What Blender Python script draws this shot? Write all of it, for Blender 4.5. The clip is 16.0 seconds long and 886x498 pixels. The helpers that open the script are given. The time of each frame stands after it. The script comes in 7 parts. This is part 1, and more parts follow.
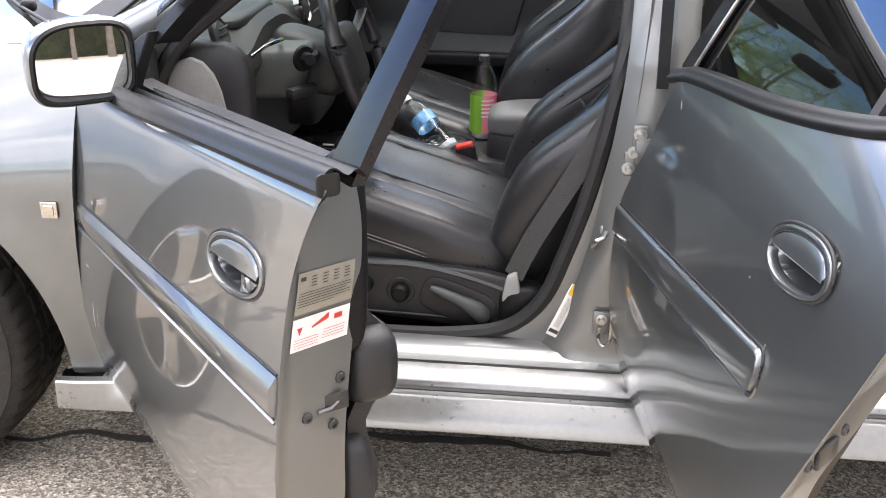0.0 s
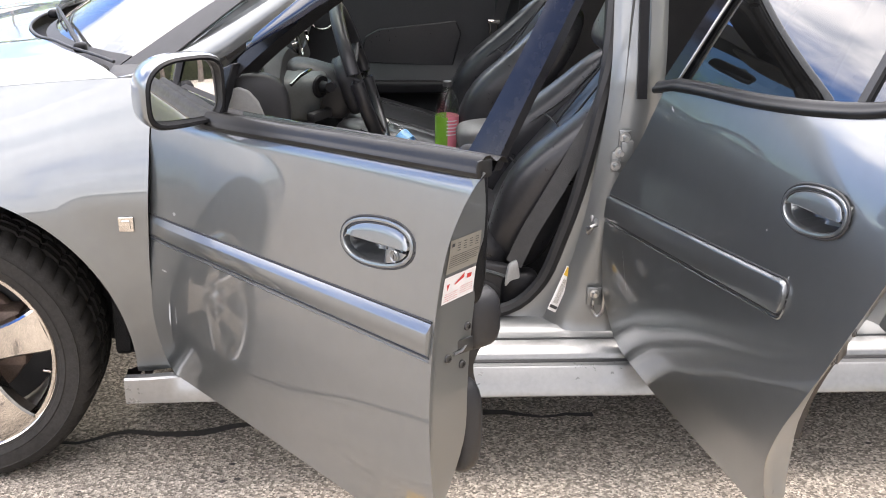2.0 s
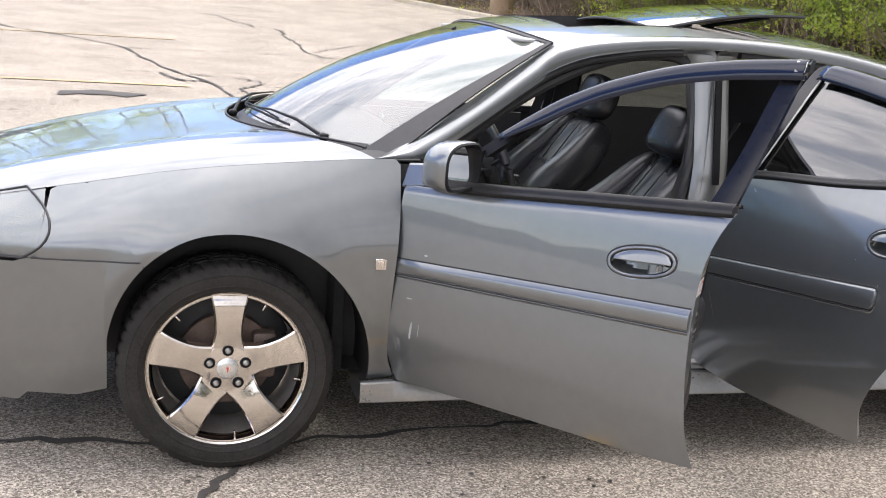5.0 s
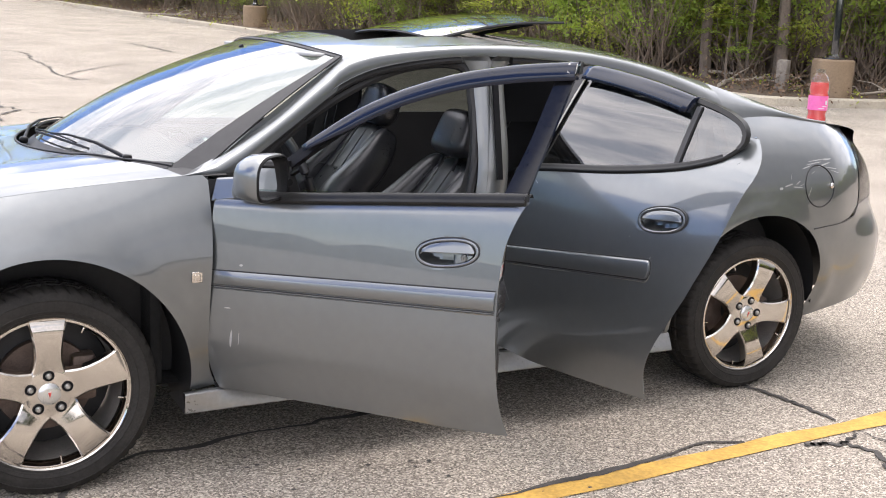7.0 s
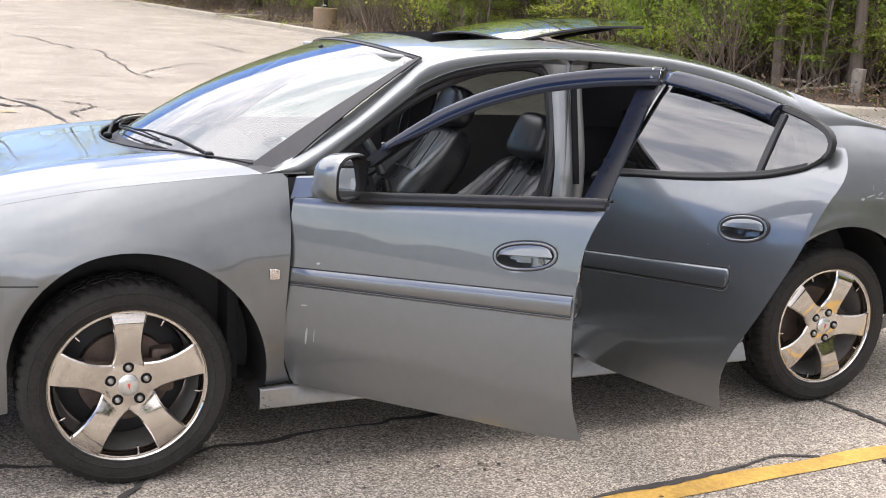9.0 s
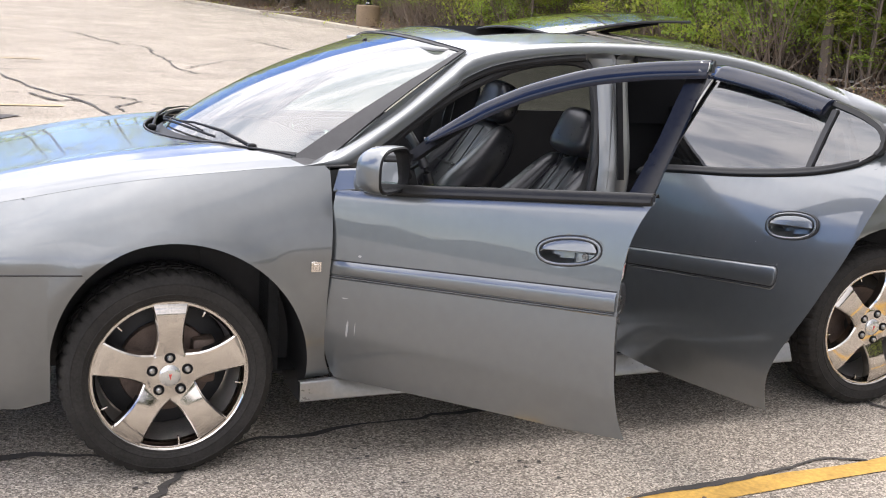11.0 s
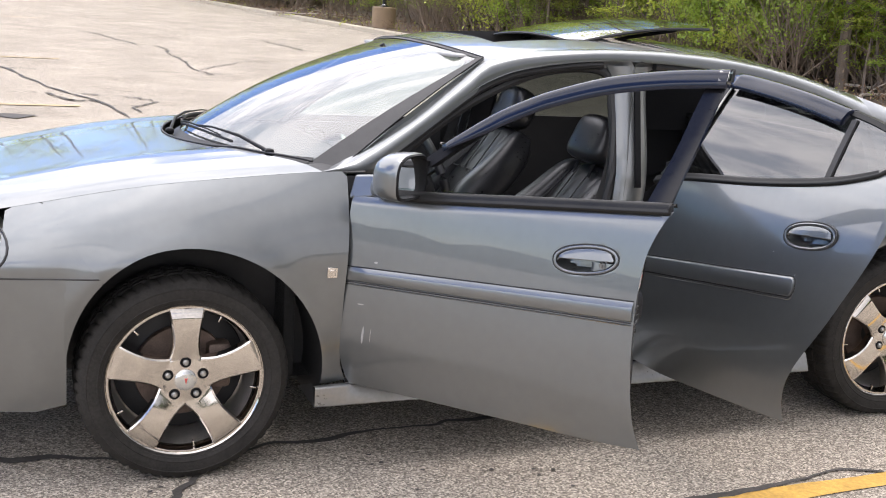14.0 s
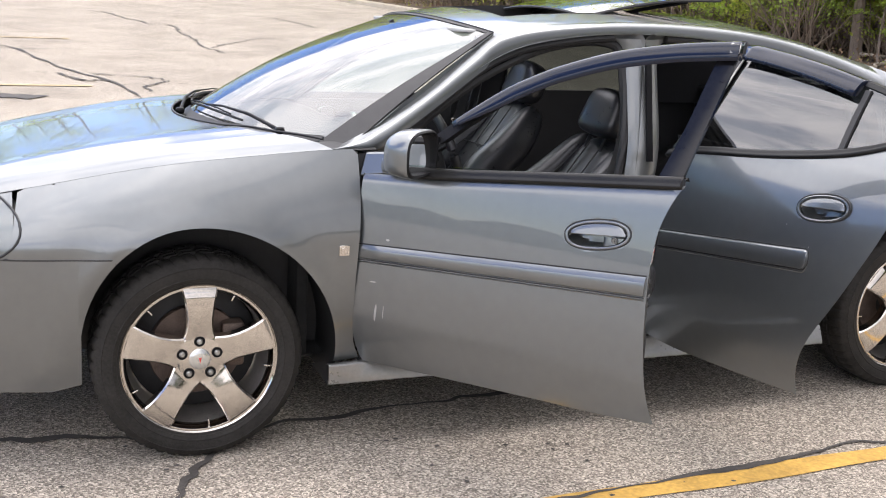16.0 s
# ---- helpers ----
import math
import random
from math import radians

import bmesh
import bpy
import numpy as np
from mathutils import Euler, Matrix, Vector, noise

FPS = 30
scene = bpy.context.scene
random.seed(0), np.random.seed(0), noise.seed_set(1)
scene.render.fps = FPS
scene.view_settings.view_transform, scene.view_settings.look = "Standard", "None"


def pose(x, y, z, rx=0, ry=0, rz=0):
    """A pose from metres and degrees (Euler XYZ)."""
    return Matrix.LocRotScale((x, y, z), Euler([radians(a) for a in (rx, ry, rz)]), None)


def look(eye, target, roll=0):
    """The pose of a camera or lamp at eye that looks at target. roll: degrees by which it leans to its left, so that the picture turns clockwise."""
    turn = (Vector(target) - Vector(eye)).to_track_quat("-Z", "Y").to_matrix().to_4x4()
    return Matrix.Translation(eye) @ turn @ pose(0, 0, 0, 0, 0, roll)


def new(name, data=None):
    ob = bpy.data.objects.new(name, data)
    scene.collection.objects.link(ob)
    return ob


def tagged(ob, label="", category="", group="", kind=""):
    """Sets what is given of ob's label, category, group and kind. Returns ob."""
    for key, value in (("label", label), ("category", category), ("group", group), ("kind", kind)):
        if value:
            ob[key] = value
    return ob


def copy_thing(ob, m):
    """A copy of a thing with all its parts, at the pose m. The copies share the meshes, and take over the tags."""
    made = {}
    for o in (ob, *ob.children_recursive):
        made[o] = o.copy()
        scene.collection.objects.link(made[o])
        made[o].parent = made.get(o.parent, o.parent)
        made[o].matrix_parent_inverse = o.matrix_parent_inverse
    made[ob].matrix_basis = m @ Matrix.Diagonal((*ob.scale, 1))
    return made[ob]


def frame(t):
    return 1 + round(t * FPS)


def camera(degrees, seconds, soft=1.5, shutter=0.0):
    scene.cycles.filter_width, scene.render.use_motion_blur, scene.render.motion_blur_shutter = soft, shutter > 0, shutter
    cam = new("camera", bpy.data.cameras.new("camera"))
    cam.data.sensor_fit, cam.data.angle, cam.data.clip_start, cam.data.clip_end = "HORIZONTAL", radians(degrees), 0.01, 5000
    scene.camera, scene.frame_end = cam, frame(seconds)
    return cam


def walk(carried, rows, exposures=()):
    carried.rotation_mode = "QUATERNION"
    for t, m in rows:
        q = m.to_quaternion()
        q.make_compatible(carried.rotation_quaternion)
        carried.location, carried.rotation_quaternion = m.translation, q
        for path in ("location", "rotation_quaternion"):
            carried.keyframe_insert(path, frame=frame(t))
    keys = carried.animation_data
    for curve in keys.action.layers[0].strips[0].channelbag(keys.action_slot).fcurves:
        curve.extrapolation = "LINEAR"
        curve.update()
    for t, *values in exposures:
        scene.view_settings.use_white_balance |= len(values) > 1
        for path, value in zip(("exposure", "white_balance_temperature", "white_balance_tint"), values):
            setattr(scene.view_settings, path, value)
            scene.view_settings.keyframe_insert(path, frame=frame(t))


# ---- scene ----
cam = camera(44.0, 16.0, soft=1.0)
PATH = [
    (0, (1.417, -2.85, 1.42), (1.226, -1.007, 0.667), 0.7),
    (0.5, (1.403, -2.858, 1.402), (1.096, -1.06, 0.582), 0.1),
    (1, (1.289, -2.919, 1.399), (1.067, -1.088, 0.626), 0.7),
    (1.5, (1.135, -3.049, 1.442), (1.073, -1.165, 0.775), 2.2),
    (2, (1.016, -3.268, 1.468), (1.123, -1.393, 0.781), 0.7),
    (2.5, (0.789, -3.43, 1.513), (1.186, -1.56, 0.924), 4.8),
    (3, (0.531, -3.584, 1.531), (0.835, -1.68, 1.002), 3.4),
    (3.2, (0.444, -3.665, 1.527), (0.699, -1.756, 0.987), 3.0),
    (5.3, (-0.341, -4.11, 1.494), (0.299, -2.27, 1.041), 4.1),
    (5.5, (-0.394, -4.12, 1.49), (0.339, -2.323, 1.007), 3.6),
    (6, (-0.458, -4.165, 1.508), (0.372, -2.393, 1.093), 3.6),
    (6.5, (-0.433, -4.232, 1.52), (0.482, -2.501, 1.115), 3.0),
    (7, (-0.44, -4.243, 1.516), (0.475, -2.515, 1.097), 2.4),
    (7.5, (-0.441, -4.229, 1.514), (0.462, -2.495, 1.091), 3.5),
    (8, (-0.458, -4.218, 1.513), (0.416, -2.466, 1.105), 3.4),
    (8.5, (-0.484, -4.239, 1.516), (0.344, -2.466, 1.101), 3.3),
    (9, (-0.481, -4.224, 1.51), (0.333, -2.446, 1.092), 3.1),
    (9.2, (-0.483, -4.221, 1.513), (0.322, -2.439, 1.095), 2.8),
    (11.3, (-0.475, -4.189, 1.489), (0.27, -2.382, 1.064), 3.4),
    (11.5, (-0.472, -4.181, 1.504), (0.287, -2.381, 1.077), 3.6),
    (12, (-0.483, -4.19, 1.505), (0.263, -2.383, 1.086), 3.5),
    (12.5, (-0.483, -4.187, 1.506), (0.265, -2.379, 1.092), 3.6),
    (13, (-0.477, -4.189, 1.509), (0.277, -2.386, 1.083), 3.5),
    (13.5, (-0.482, -4.19, 1.5), (0.268, -2.381, 1.097), 3.5),
    (14, (-0.485, -4.19, 1.505), (0.24, -2.374, 1.082), 3.7),
    (14.5, (-0.495, -4.177, 1.519), (0.254, -2.376, 1.074), 3.9),
    (15, (-0.499, -4.179, 1.507), (0.208, -2.366, 1.046), 3.6),
    (15.5, (-0.505, -4.192, 1.502), (0.219, -2.385, 1.039), 3.3),
    (16, (-0.48, -4.188, 1.509), (0.221, -2.375, 1.041), 2.9),
]
walk(cam, [(t, look(eye, target, roll)) for t, eye, target, roll in PATH], [(0, 2.36, 6700, 17), (2.0, 2.20, 6700, 17), (2.5, 2.03, 6650, 17), (3.0, 1.83, 6600, 17), (5.5, 1.50, 6550, 17), (16, 1.44, 6550, 17)])

# ---- light ----
world = bpy.data.worlds.new("sky")
scene.world = world
world.use_nodes = True
wn, wl = world.node_tree.nodes, world.node_tree.links
wn.clear()
SUN_EL, SUN_AZ = radians(79), radians(46)
sky = wn.new("ShaderNodeTexSky")
sky.sky_type, sky.sun_disc = "NISHITA", False
sky.sun_elevation, sky.sun_rotation = SUN_EL, SUN_AZ
sky.dust_density, sky.ozone_density = 0.4, 2.5
w_co = wn.new("ShaderNodeTexCoord")
w_map = wn.new("ShaderNodeMapping")
w_map.inputs["Scale"].default_value = (1.0, 1.0, 2.6)
w_map.inputs["Rotation"].default_value = (0.0, 0.0, 0.9)
w_cl = wn.new("ShaderNodeTexNoise")
w_cl.inputs["Scale"].default_value, w_cl.inputs["Detail"].default_value, w_cl.inputs["Roughness"].default_value = 1.7, 7.0, 0.56
w_rp = wn.new("ShaderNodeValToRGB")
w_rp.color_ramp.elements[0].position, w_rp.color_ramp.elements[1].position = 0.43, 0.56
w_cc = wn.new("ShaderNodeTexNoise")
w_cc.inputs["Scale"].default_value, w_cc.inputs["Detail"].default_value, w_cc.inputs["Roughness"].default_value, w_cc.inputs["Distortion"].default_value = 4.5, 9.0, 0.60, 0.6
w_cr = wn.new("ShaderNodeValToRGB")
w_cr.color_ramp.elements[0].color, w_cr.color_ramp.elements[1].color = (6.4, 7.0, 7.9, 1), (12.8, 12.9, 12.9, 1)
w_cr.color_ramp.elements[0].position, w_cr.color_ramp.elements[1].position = 0.38, 0.58
w_mx = wn.new("ShaderNodeMix")
w_mx.data_type = "RGBA"
w_bg = wn.new("ShaderNodeBackground")
w_bg.inputs["Strength"].default_value = 0.10
w_out = wn.new("ShaderNodeOutputWorld")
wl.new(w_co.outputs["Generated"], w_map.inputs["Vector"])
wl.new(w_map.outputs[0], w_cl.inputs["Vector"])
wl.new(w_map.outputs[0], w_cc.inputs["Vector"])
# cloud closes in over the wood; blue gaps stand ahead of the car and low behind the far trees
def w_math(op, a, b, c=None):
    nd = wn.new("ShaderNodeMath")
    nd.operation = op
    for k, v in enumerate((a, b, c)):
        if v is None:
            continue
        if isinstance(v, (int, float)):
            nd.inputs[k].default_value = v
        else:
            wl.new(v, nd.inputs[k])
    return nd.outputs[0]


def w_towards(d):
    nd = wn.new("ShaderNodeVectorMath")
    nd.operation = "DOT_PRODUCT"
    nd.inputs[1].default_value = d
    wl.new(w_co.outputs["Generated"], nd.inputs[0])
    return nd


w_dot = w_towards((0.42, 0.41, 0.81))
w_sep = wn.new("ShaderNodeSeparateXYZ")
wl.new(w_co.outputs["Generated"], w_sep.inputs[0])
gap_high = w_math("MAXIMUM", w_math("SUBTRACT", w_towards((-0.80, 0.08, 0.60)).outputs["Value"], 0.93), 0.0)
gap_low = w_math("MULTIPLY", w_math("MAXIMUM", w_math("SUBTRACT", 0.43, w_sep.outputs[2]), 0.0), w_math("MULTIPLY", w_math("MAXIMUM", w_sep.outputs[1], 0.0), w_math("MINIMUM", w_math("MAXIMUM", w_math("MULTIPLY_ADD", w_sep.outputs[0], 3.3, 0.8), 0.45), 1.0)))
cover = w_math("MULTIPLY_ADD", w_dot.outputs["Value"], 0.30, w_cl.outputs[0])
cover = w_math("MULTIPLY_ADD", gap_high, -5.0, cover)
cover = w_math("MULTIPLY_ADD", gap_low, -5.5, cover)
w_add = wn.new("ShaderNodeMath")
w_add.inputs[1].default_value = 0.115
wl.new(cover, w_add.inputs[0])
wl.new(w_add.outputs[0], w_rp.inputs[0])
wl.new(w_cc.outputs[0], w_cr.inputs[0])
wl.new(w_rp.outputs[0], w_mx.inputs[0])
w_hs = wn.new("ShaderNodeHueSaturation")
w_hs.inputs["Saturation"].default_value, w_hs.inputs["Value"].default_value = 1.30, 1.0
w_hs.inputs["Hue"].default_value = 0.515
wl.new(sky.outputs[0], w_hs.inputs["Color"])
wl.new(w_hs.outputs[0], w_mx.inputs[6])
# the thin cloud over the wood is the brightest
w_gl = wn.new("ShaderNodeMapRange")
w_gl.inputs[1].default_value, w_gl.inputs[2].default_value, w_gl.inputs[3].default_value, w_gl.inputs[4].default_value = -0.5, 0.75, 0.90, 1.08
w_sc = wn.new("ShaderNodeVectorMath")
w_sc.operation = "SCALE"
wl.new(w_dot.outputs["Value"], w_gl.inputs[0])
wl.new(w_cr.outputs[0], w_sc.inputs[0])
# a heavier bank of cloud stands off behind the boot
w_bank = wn.new("ShaderNodeMapRange")
w_bank.inputs[1].default_value, w_bank.inputs[2].default_value, w_bank.inputs[3].default_value, w_bank.inputs[4].default_value = 0.45, 0.95, 1.0, 0.20
wl.new(w_towards((0.66, -0.62, 0.42)).outputs["Value"], w_bank.inputs[0])
wl.new(w_math("MULTIPLY", w_gl.outputs[0], w_bank.outputs[0]), w_sc.inputs["Scale"])
wl.new(w_sc.outputs[0], w_mx.inputs[7])
wl.new(w_mx.outputs[2], w_bg.inputs[0])
wl.new(w_bg.outputs[0], w_out.inputs[0])
sun_data = bpy.data.lights.new("sun", "SUN")
sun_data.energy, sun_data.angle, sun_data.color = 0.80, radians(38), (1.0, 0.95, 0.88)
sun = new("sun", sun_data)
sun.matrix_world = look((math.sin(SUN_AZ) * 40 * math.cos(SUN_EL), math.cos(SUN_AZ) * 40 * math.cos(SUN_EL), 40 * math.sin(SUN_EL)), (0, 0, 0))


# ---- materials ----
def material(name, colour, rough=0.5, metal=0.0, coat=0.0, vary=0.0, scale=20.0, bump=0.0, bump_scale=200.0, rough_vary=0.0, spec=0.5, detail=4.0):
    """A principled surface whose colour and gloss vary at two scales, with a fine relief."""
    m = bpy.data.materials.new(name)
    m.use_nodes = True
    n, l = m.node_tree.nodes, m.node_tree.links
    p = n["Principled BSDF"]
    p.inputs["Base Color"].default_value = (*colour, 1)
    p.inputs["Roughness"].default_value, p.inputs["Metallic"].default_value = rough, metal
    p.inputs["Coat Weight"].default_value, p.inputs["Coat Roughness"].default_value = coat, 0.02
    p.inputs["Specular IOR Level"].default_value = spec
    co = n.new("ShaderNodeTexCoord")
    if vary or rough_vary:
        a, b, s = n.new("ShaderNodeTexNoise"), n.new("ShaderNodeTexNoise"), n.new("ShaderNodeMath")
        a.inputs["Scale"].default_value, a.inputs["Detail"].default_value = scale, detail
        b.inputs["Scale"].default_value, b.inputs["Detail"].default_value = scale * 9, 3
        l.new(co.outputs["Object"], a.inputs["Vector"])
        l.new(co.outputs["Object"], b.inputs["Vector"])
        l.new(a.outputs[0], s.inputs[0])
        l.new(b.outputs[0], s.inputs[1])
        if vary:
            r = n.new("ShaderNodeMapRange")
            r.inputs[1].default_value, r.inputs[2].default_value = 0.6, 1.4
            r.inputs[3].default_value, r.inputs[4].default_value = 1 - vary, 1 + vary
            h = n.new("ShaderNodeVectorMath")
            h.operation = "SCALE"
            h.inputs[0].default_value = colour
            l.new(s.outputs[0], r.inputs[0])
            l.new(r.outputs[0], h.inputs["Scale"])
            l.new(h.outputs[0], p.inputs["Base Color"])
        if rough_vary:
            r = n.new("ShaderNodeMapRange")
            r.inputs[1].default_value, r.inputs[2].default_value = 0.6, 1.4
            r.inputs[3].default_value, r.inputs[4].default_value = max(rough - rough_vary, 0.02), rough + rough_vary
            l.new(s.outputs[0], r.inputs[0])
            l.new(r.outputs[0], p.inputs["Roughness"])
    if bump:
        t, u = n.new("ShaderNodeTexNoise"), n.new("ShaderNodeBump")
        t.inputs["Scale"].default_value, t.inputs["Detail"].default_value = bump_scale, 4
        u.inputs["Strength"].default_value, u.inputs["Distance"].default_value = bump, 0.004
        l.new(co.outputs["Object"], t.inputs["Vector"])
        l.new(t.outputs[0], u.inputs["Height"])
        l.new(u.outputs[0], p.inputs["Normal"])
    return m


def pane(name, tint, gloss=0.05, dust=0.0):
    """A thin sheet of glass: tinted see-through with a mirror gloss that grows towards grazing."""
    m = bpy.data.materials.new(name)
    m.use_nodes = True
    n, l = m.node_tree.nodes, m.node_tree.links
    n.clear()
    o, mix, tr, gl, fr = (n.new(k) for k in ("ShaderNodeOutputMaterial", "ShaderNodeMixShader", "ShaderNodeBsdfTransparent", "ShaderNodeBsdfGlossy", "ShaderNodeLayerWeight"))
    tr.inputs[0].default_value = (*tint, 1)
    gl.inputs["Roughness"].default_value = 0.015
    fr.inputs["Blend"].default_value = 0.5
    pw, ma = n.new("ShaderNodeMath"), n.new("ShaderNodeMath")
    pw.operation, ma.operation = "POWER", "MULTIPLY_ADD"
    pw.inputs[1].default_value = 4.0
    ma.inputs[1].default_value, ma.inputs[2].default_value = 1 - gloss, gloss
    l.new(fr.outputs["Facing"], pw.inputs[0])
    l.new(pw.outputs[0], ma.inputs[0])
    l.new(ma.outputs[0], mix.inputs[0])
    l.new(tr.outputs[0], mix.inputs[1])
    l.new(gl.outputs[0], mix.inputs[2])
    top = mix.outputs[0]
    if dust:
        d, dm, tx = n.new("ShaderNodeBsdfDiffuse"), n.new("ShaderNodeMixShader"), n.new("ShaderNodeTexNoise")
        d.inputs[0].default_value = (0.6, 0.6, 0.57, 1)
        tx.inputs["Scale"].default_value, tx.inputs["Detail"].default_value = 6, 8
        mr = n.new("ShaderNodeMapRange")
        mr.inputs[3].default_value, mr.inputs[4].default_value = 0.0, dust * 2
        l.new(tx.outputs[0], mr.inputs[0])
        l.new(mr.outputs[0], dm.inputs[0])
        l.new(top, dm.inputs[1])
        l.new(d.outputs[0], dm.inputs[2])
        top = dm.outputs[0]
    l.new(top, o.inputs[0])
    return m


PAINT = material("grey_metallic_paint", (0.166, 0.177, 0.180), 0.35, 0.83, 1.0, vary=0.05, scale=3.0)
PAINT.node_tree.nodes["Principled BSDF"].inputs["Coat IOR"].default_value = 1.6
PAINT_IN = material("grey_jamb_paint", (0.19, 0.197, 0.195), 0.42, 0.6, 0.7, vary=0.02, scale=6.0, rough_vary=0.01)
SILL_PAINT = material("pale_worn_sill", (0.27, 0.272, 0.268), 0.33, 0.6, 0.9, vary=0.12, scale=9.0, rough_vary=0.08)
SCUFF = material("bare_scuff", (0.33, 0.335, 0.33), 0.55, vary=0.2, scale=80)
CHROME = material("chrome", (0.58, 0.545, 0.50), 0.10, 1.0, vary=0.16, scale=14, rough_vary=0.07)
DULL_ALLOY = material("dusty_alloy", (0.42, 0.40, 0.37), 0.38, 0.75, vary=0.25, scale=20, rough_vary=0.08)
STEEL = material("brushed_steel", (0.45, 0.45, 0.44), 0.35, 1.0, vary=0.15, scale=30)
IRON = material("brake_iron", (0.16, 0.12, 0.10), 0.6, 0.7, vary=0.4, scale=25)
RUBBER = material("tyre_rubber", (0.026, 0.024, 0.022), 0.75, vary=0.4, scale=14, bump=0.25, bump_scale=160, spec=0.22)
SEAL = material("black_seal_rubber", (0.017, 0.017, 0.018), 0.55, vary=0.3, scale=30, bump=0.1)
TRIM = material("black_trim", (0.009, 0.009, 0.010), 0.42, vary=0.35, scale=18, bump=0.15, bump_scale=260, rough_vary=0.08, spec=0.16)
GLOSS = material("gloss_black_trim", (0.010, 0.011, 0.014), 0.08, coat=1.0, vary=0.2, scale=12)
GLOSS.node_tree.nodes["Principled BSDF"].inputs["Coat IOR"].default_value = 1.8
LEATHER = material("black_leather", (0.019, 0.019, 0.021), 0.33, vary=0.25, scale=12, bump=0.06, bump_scale=70, rough_vary=0.08)
PLASTIC = material("charcoal_plastic", (0.020, 0.020, 0.022), 0.48, vary=0.15, scale=20, bump=0.2, bump_scale=500)
PLASTIC_G = material("grey_green_plastic", (0.062, 0.069, 0.069), 0.5, vary=0.15, scale=20, bump=0.2, bump_scale=500)
ARM = material("grey_vinyl", (0.11, 0.11, 0.11), 0.45, vary=0.1, scale=20, bump=0.15, bump_scale=300)
THREAD = material("grey_thread", (0.16, 0.16, 0.16), 0.7)
PLASTIC_L = material("light_grey_plastic", (0.33, 0.33, 0.32), 0.6, vary=0.1, scale=20, bump=0.2, bump_scale=400)
CARPET = material("black_carpet", (0.018, 0.018, 0.018), 0.95, vary=0.4, scale=40, bump=0.6, bump_scale=400)
MIRROR = material("mirror_glass", (0.86, 0.87, 0.88), 0.01, 1.0)
GLASS = pane("clear_glass", (0.80, 0.86, 0.84), 0.07)
SHIELD = pane("windscreen_glass", (0.42, 0.52, 0.50), 0.22, dust=0.05)
FAR_TINT = pane("far_tinted_glass", (0.085, 0.095, 0.09), 0.03)
TINT = pane("tinted_glass", (0.07, 0.085, 0.095), 0.155, dust=0.006)
BELT = material("black_belt_rubber", (0.011, 0.011, 0.011), 0.36, vary=0.35, scale=16, bump=0.02, bump_scale=120, rough_vary=0.08, spec=0.28)
BLADE = material("gloss_black_film", (0.010, 0.010, 0.012), 0.16, vary=0.3, scale=9, rough_vary=0.06, spec=0.30)
DARK_STEEL = material("dark_plated_steel", (0.06, 0.06, 0.06), 0.35, 0.6, vary=0.3, scale=60)
SMOKE = material("smoked_acrylic", (0.008, 0.011, 0.022), 0.07, vary=0.2, scale=12, rough_vary=0.02, spec=0.36)
WHITE = material("white_sticker", (0.78, 0.77, 0.76), 0.4, vary=0.05, scale=40)
FOIL = material("tan_foil_label", (0.34, 0.32, 0.27), 0.35, 0.3, vary=0.1, scale=40)
INK = material("dark_ink", (0.04, 0.04, 0.04), 0.5)
RED = material("red_ink", (0.55, 0.05, 0.04), 0.45, vary=0.1)
YELLOW = material("yellow_label", (0.70, 0.42, 0.04), 0.5, vary=0.1)


# ---- mesh helpers ----
def lerp_table(table, q):
    """Linear look-up in rows of (key, value, ...)."""
    if q <= table[0][0]:
        return table[0][1]
    for (a, va), (b, vb) in zip(table, table[1:]):
        if q <= b:
            return va + (vb - va) * (q - a) / (b - a)
    return table[-1][1]


def smooth_table(table, q):
    """A smooth curve through rows of (key, value)."""
    if q <= table[0][0]:
        return table[0][1]
    if q >= table[-1][0]:
        return table[-1][1]
    for i in range(len(table) - 1):
        (a, va), (b, vb) = table[i], table[i + 1]
        if q <= b:
            m0 = (vb - table[i - 1][1]) / (b - table[i - 1][0]) if i else (vb - va) / (b - a)
            m1 = (table[i + 2][1] - va) / (table[i + 2][0] - a) if i + 2 < len(table) else (vb - va) / (b - a)
            h, s = b - a, (q - a) / (b - a)
            return (2 * s**3 - 3 * s * s + 1) * va + (s**3 - 2 * s * s + s) * h * m0 + (3 * s * s - 2 * s**3) * vb + (s**3 - s * s) * h * m1


def curve_pts(pts, n):
    """n points along a smooth curve through pts, in equal steps of the chord."""
    pts = [Vector(p) for p in pts]
    d = [0.0]
    for a, b in zip(pts, pts[1:]):
        d.append(d[-1] + (b - a).length)
    k = len(pts[0])
    tabs = [[(s, p[i]) for s, p in zip(d, pts)] for i in range(k)]
    return [Vector([smooth_table(t, d[-1] * j / (n - 1)) for t in tabs]) for j in range(n)]


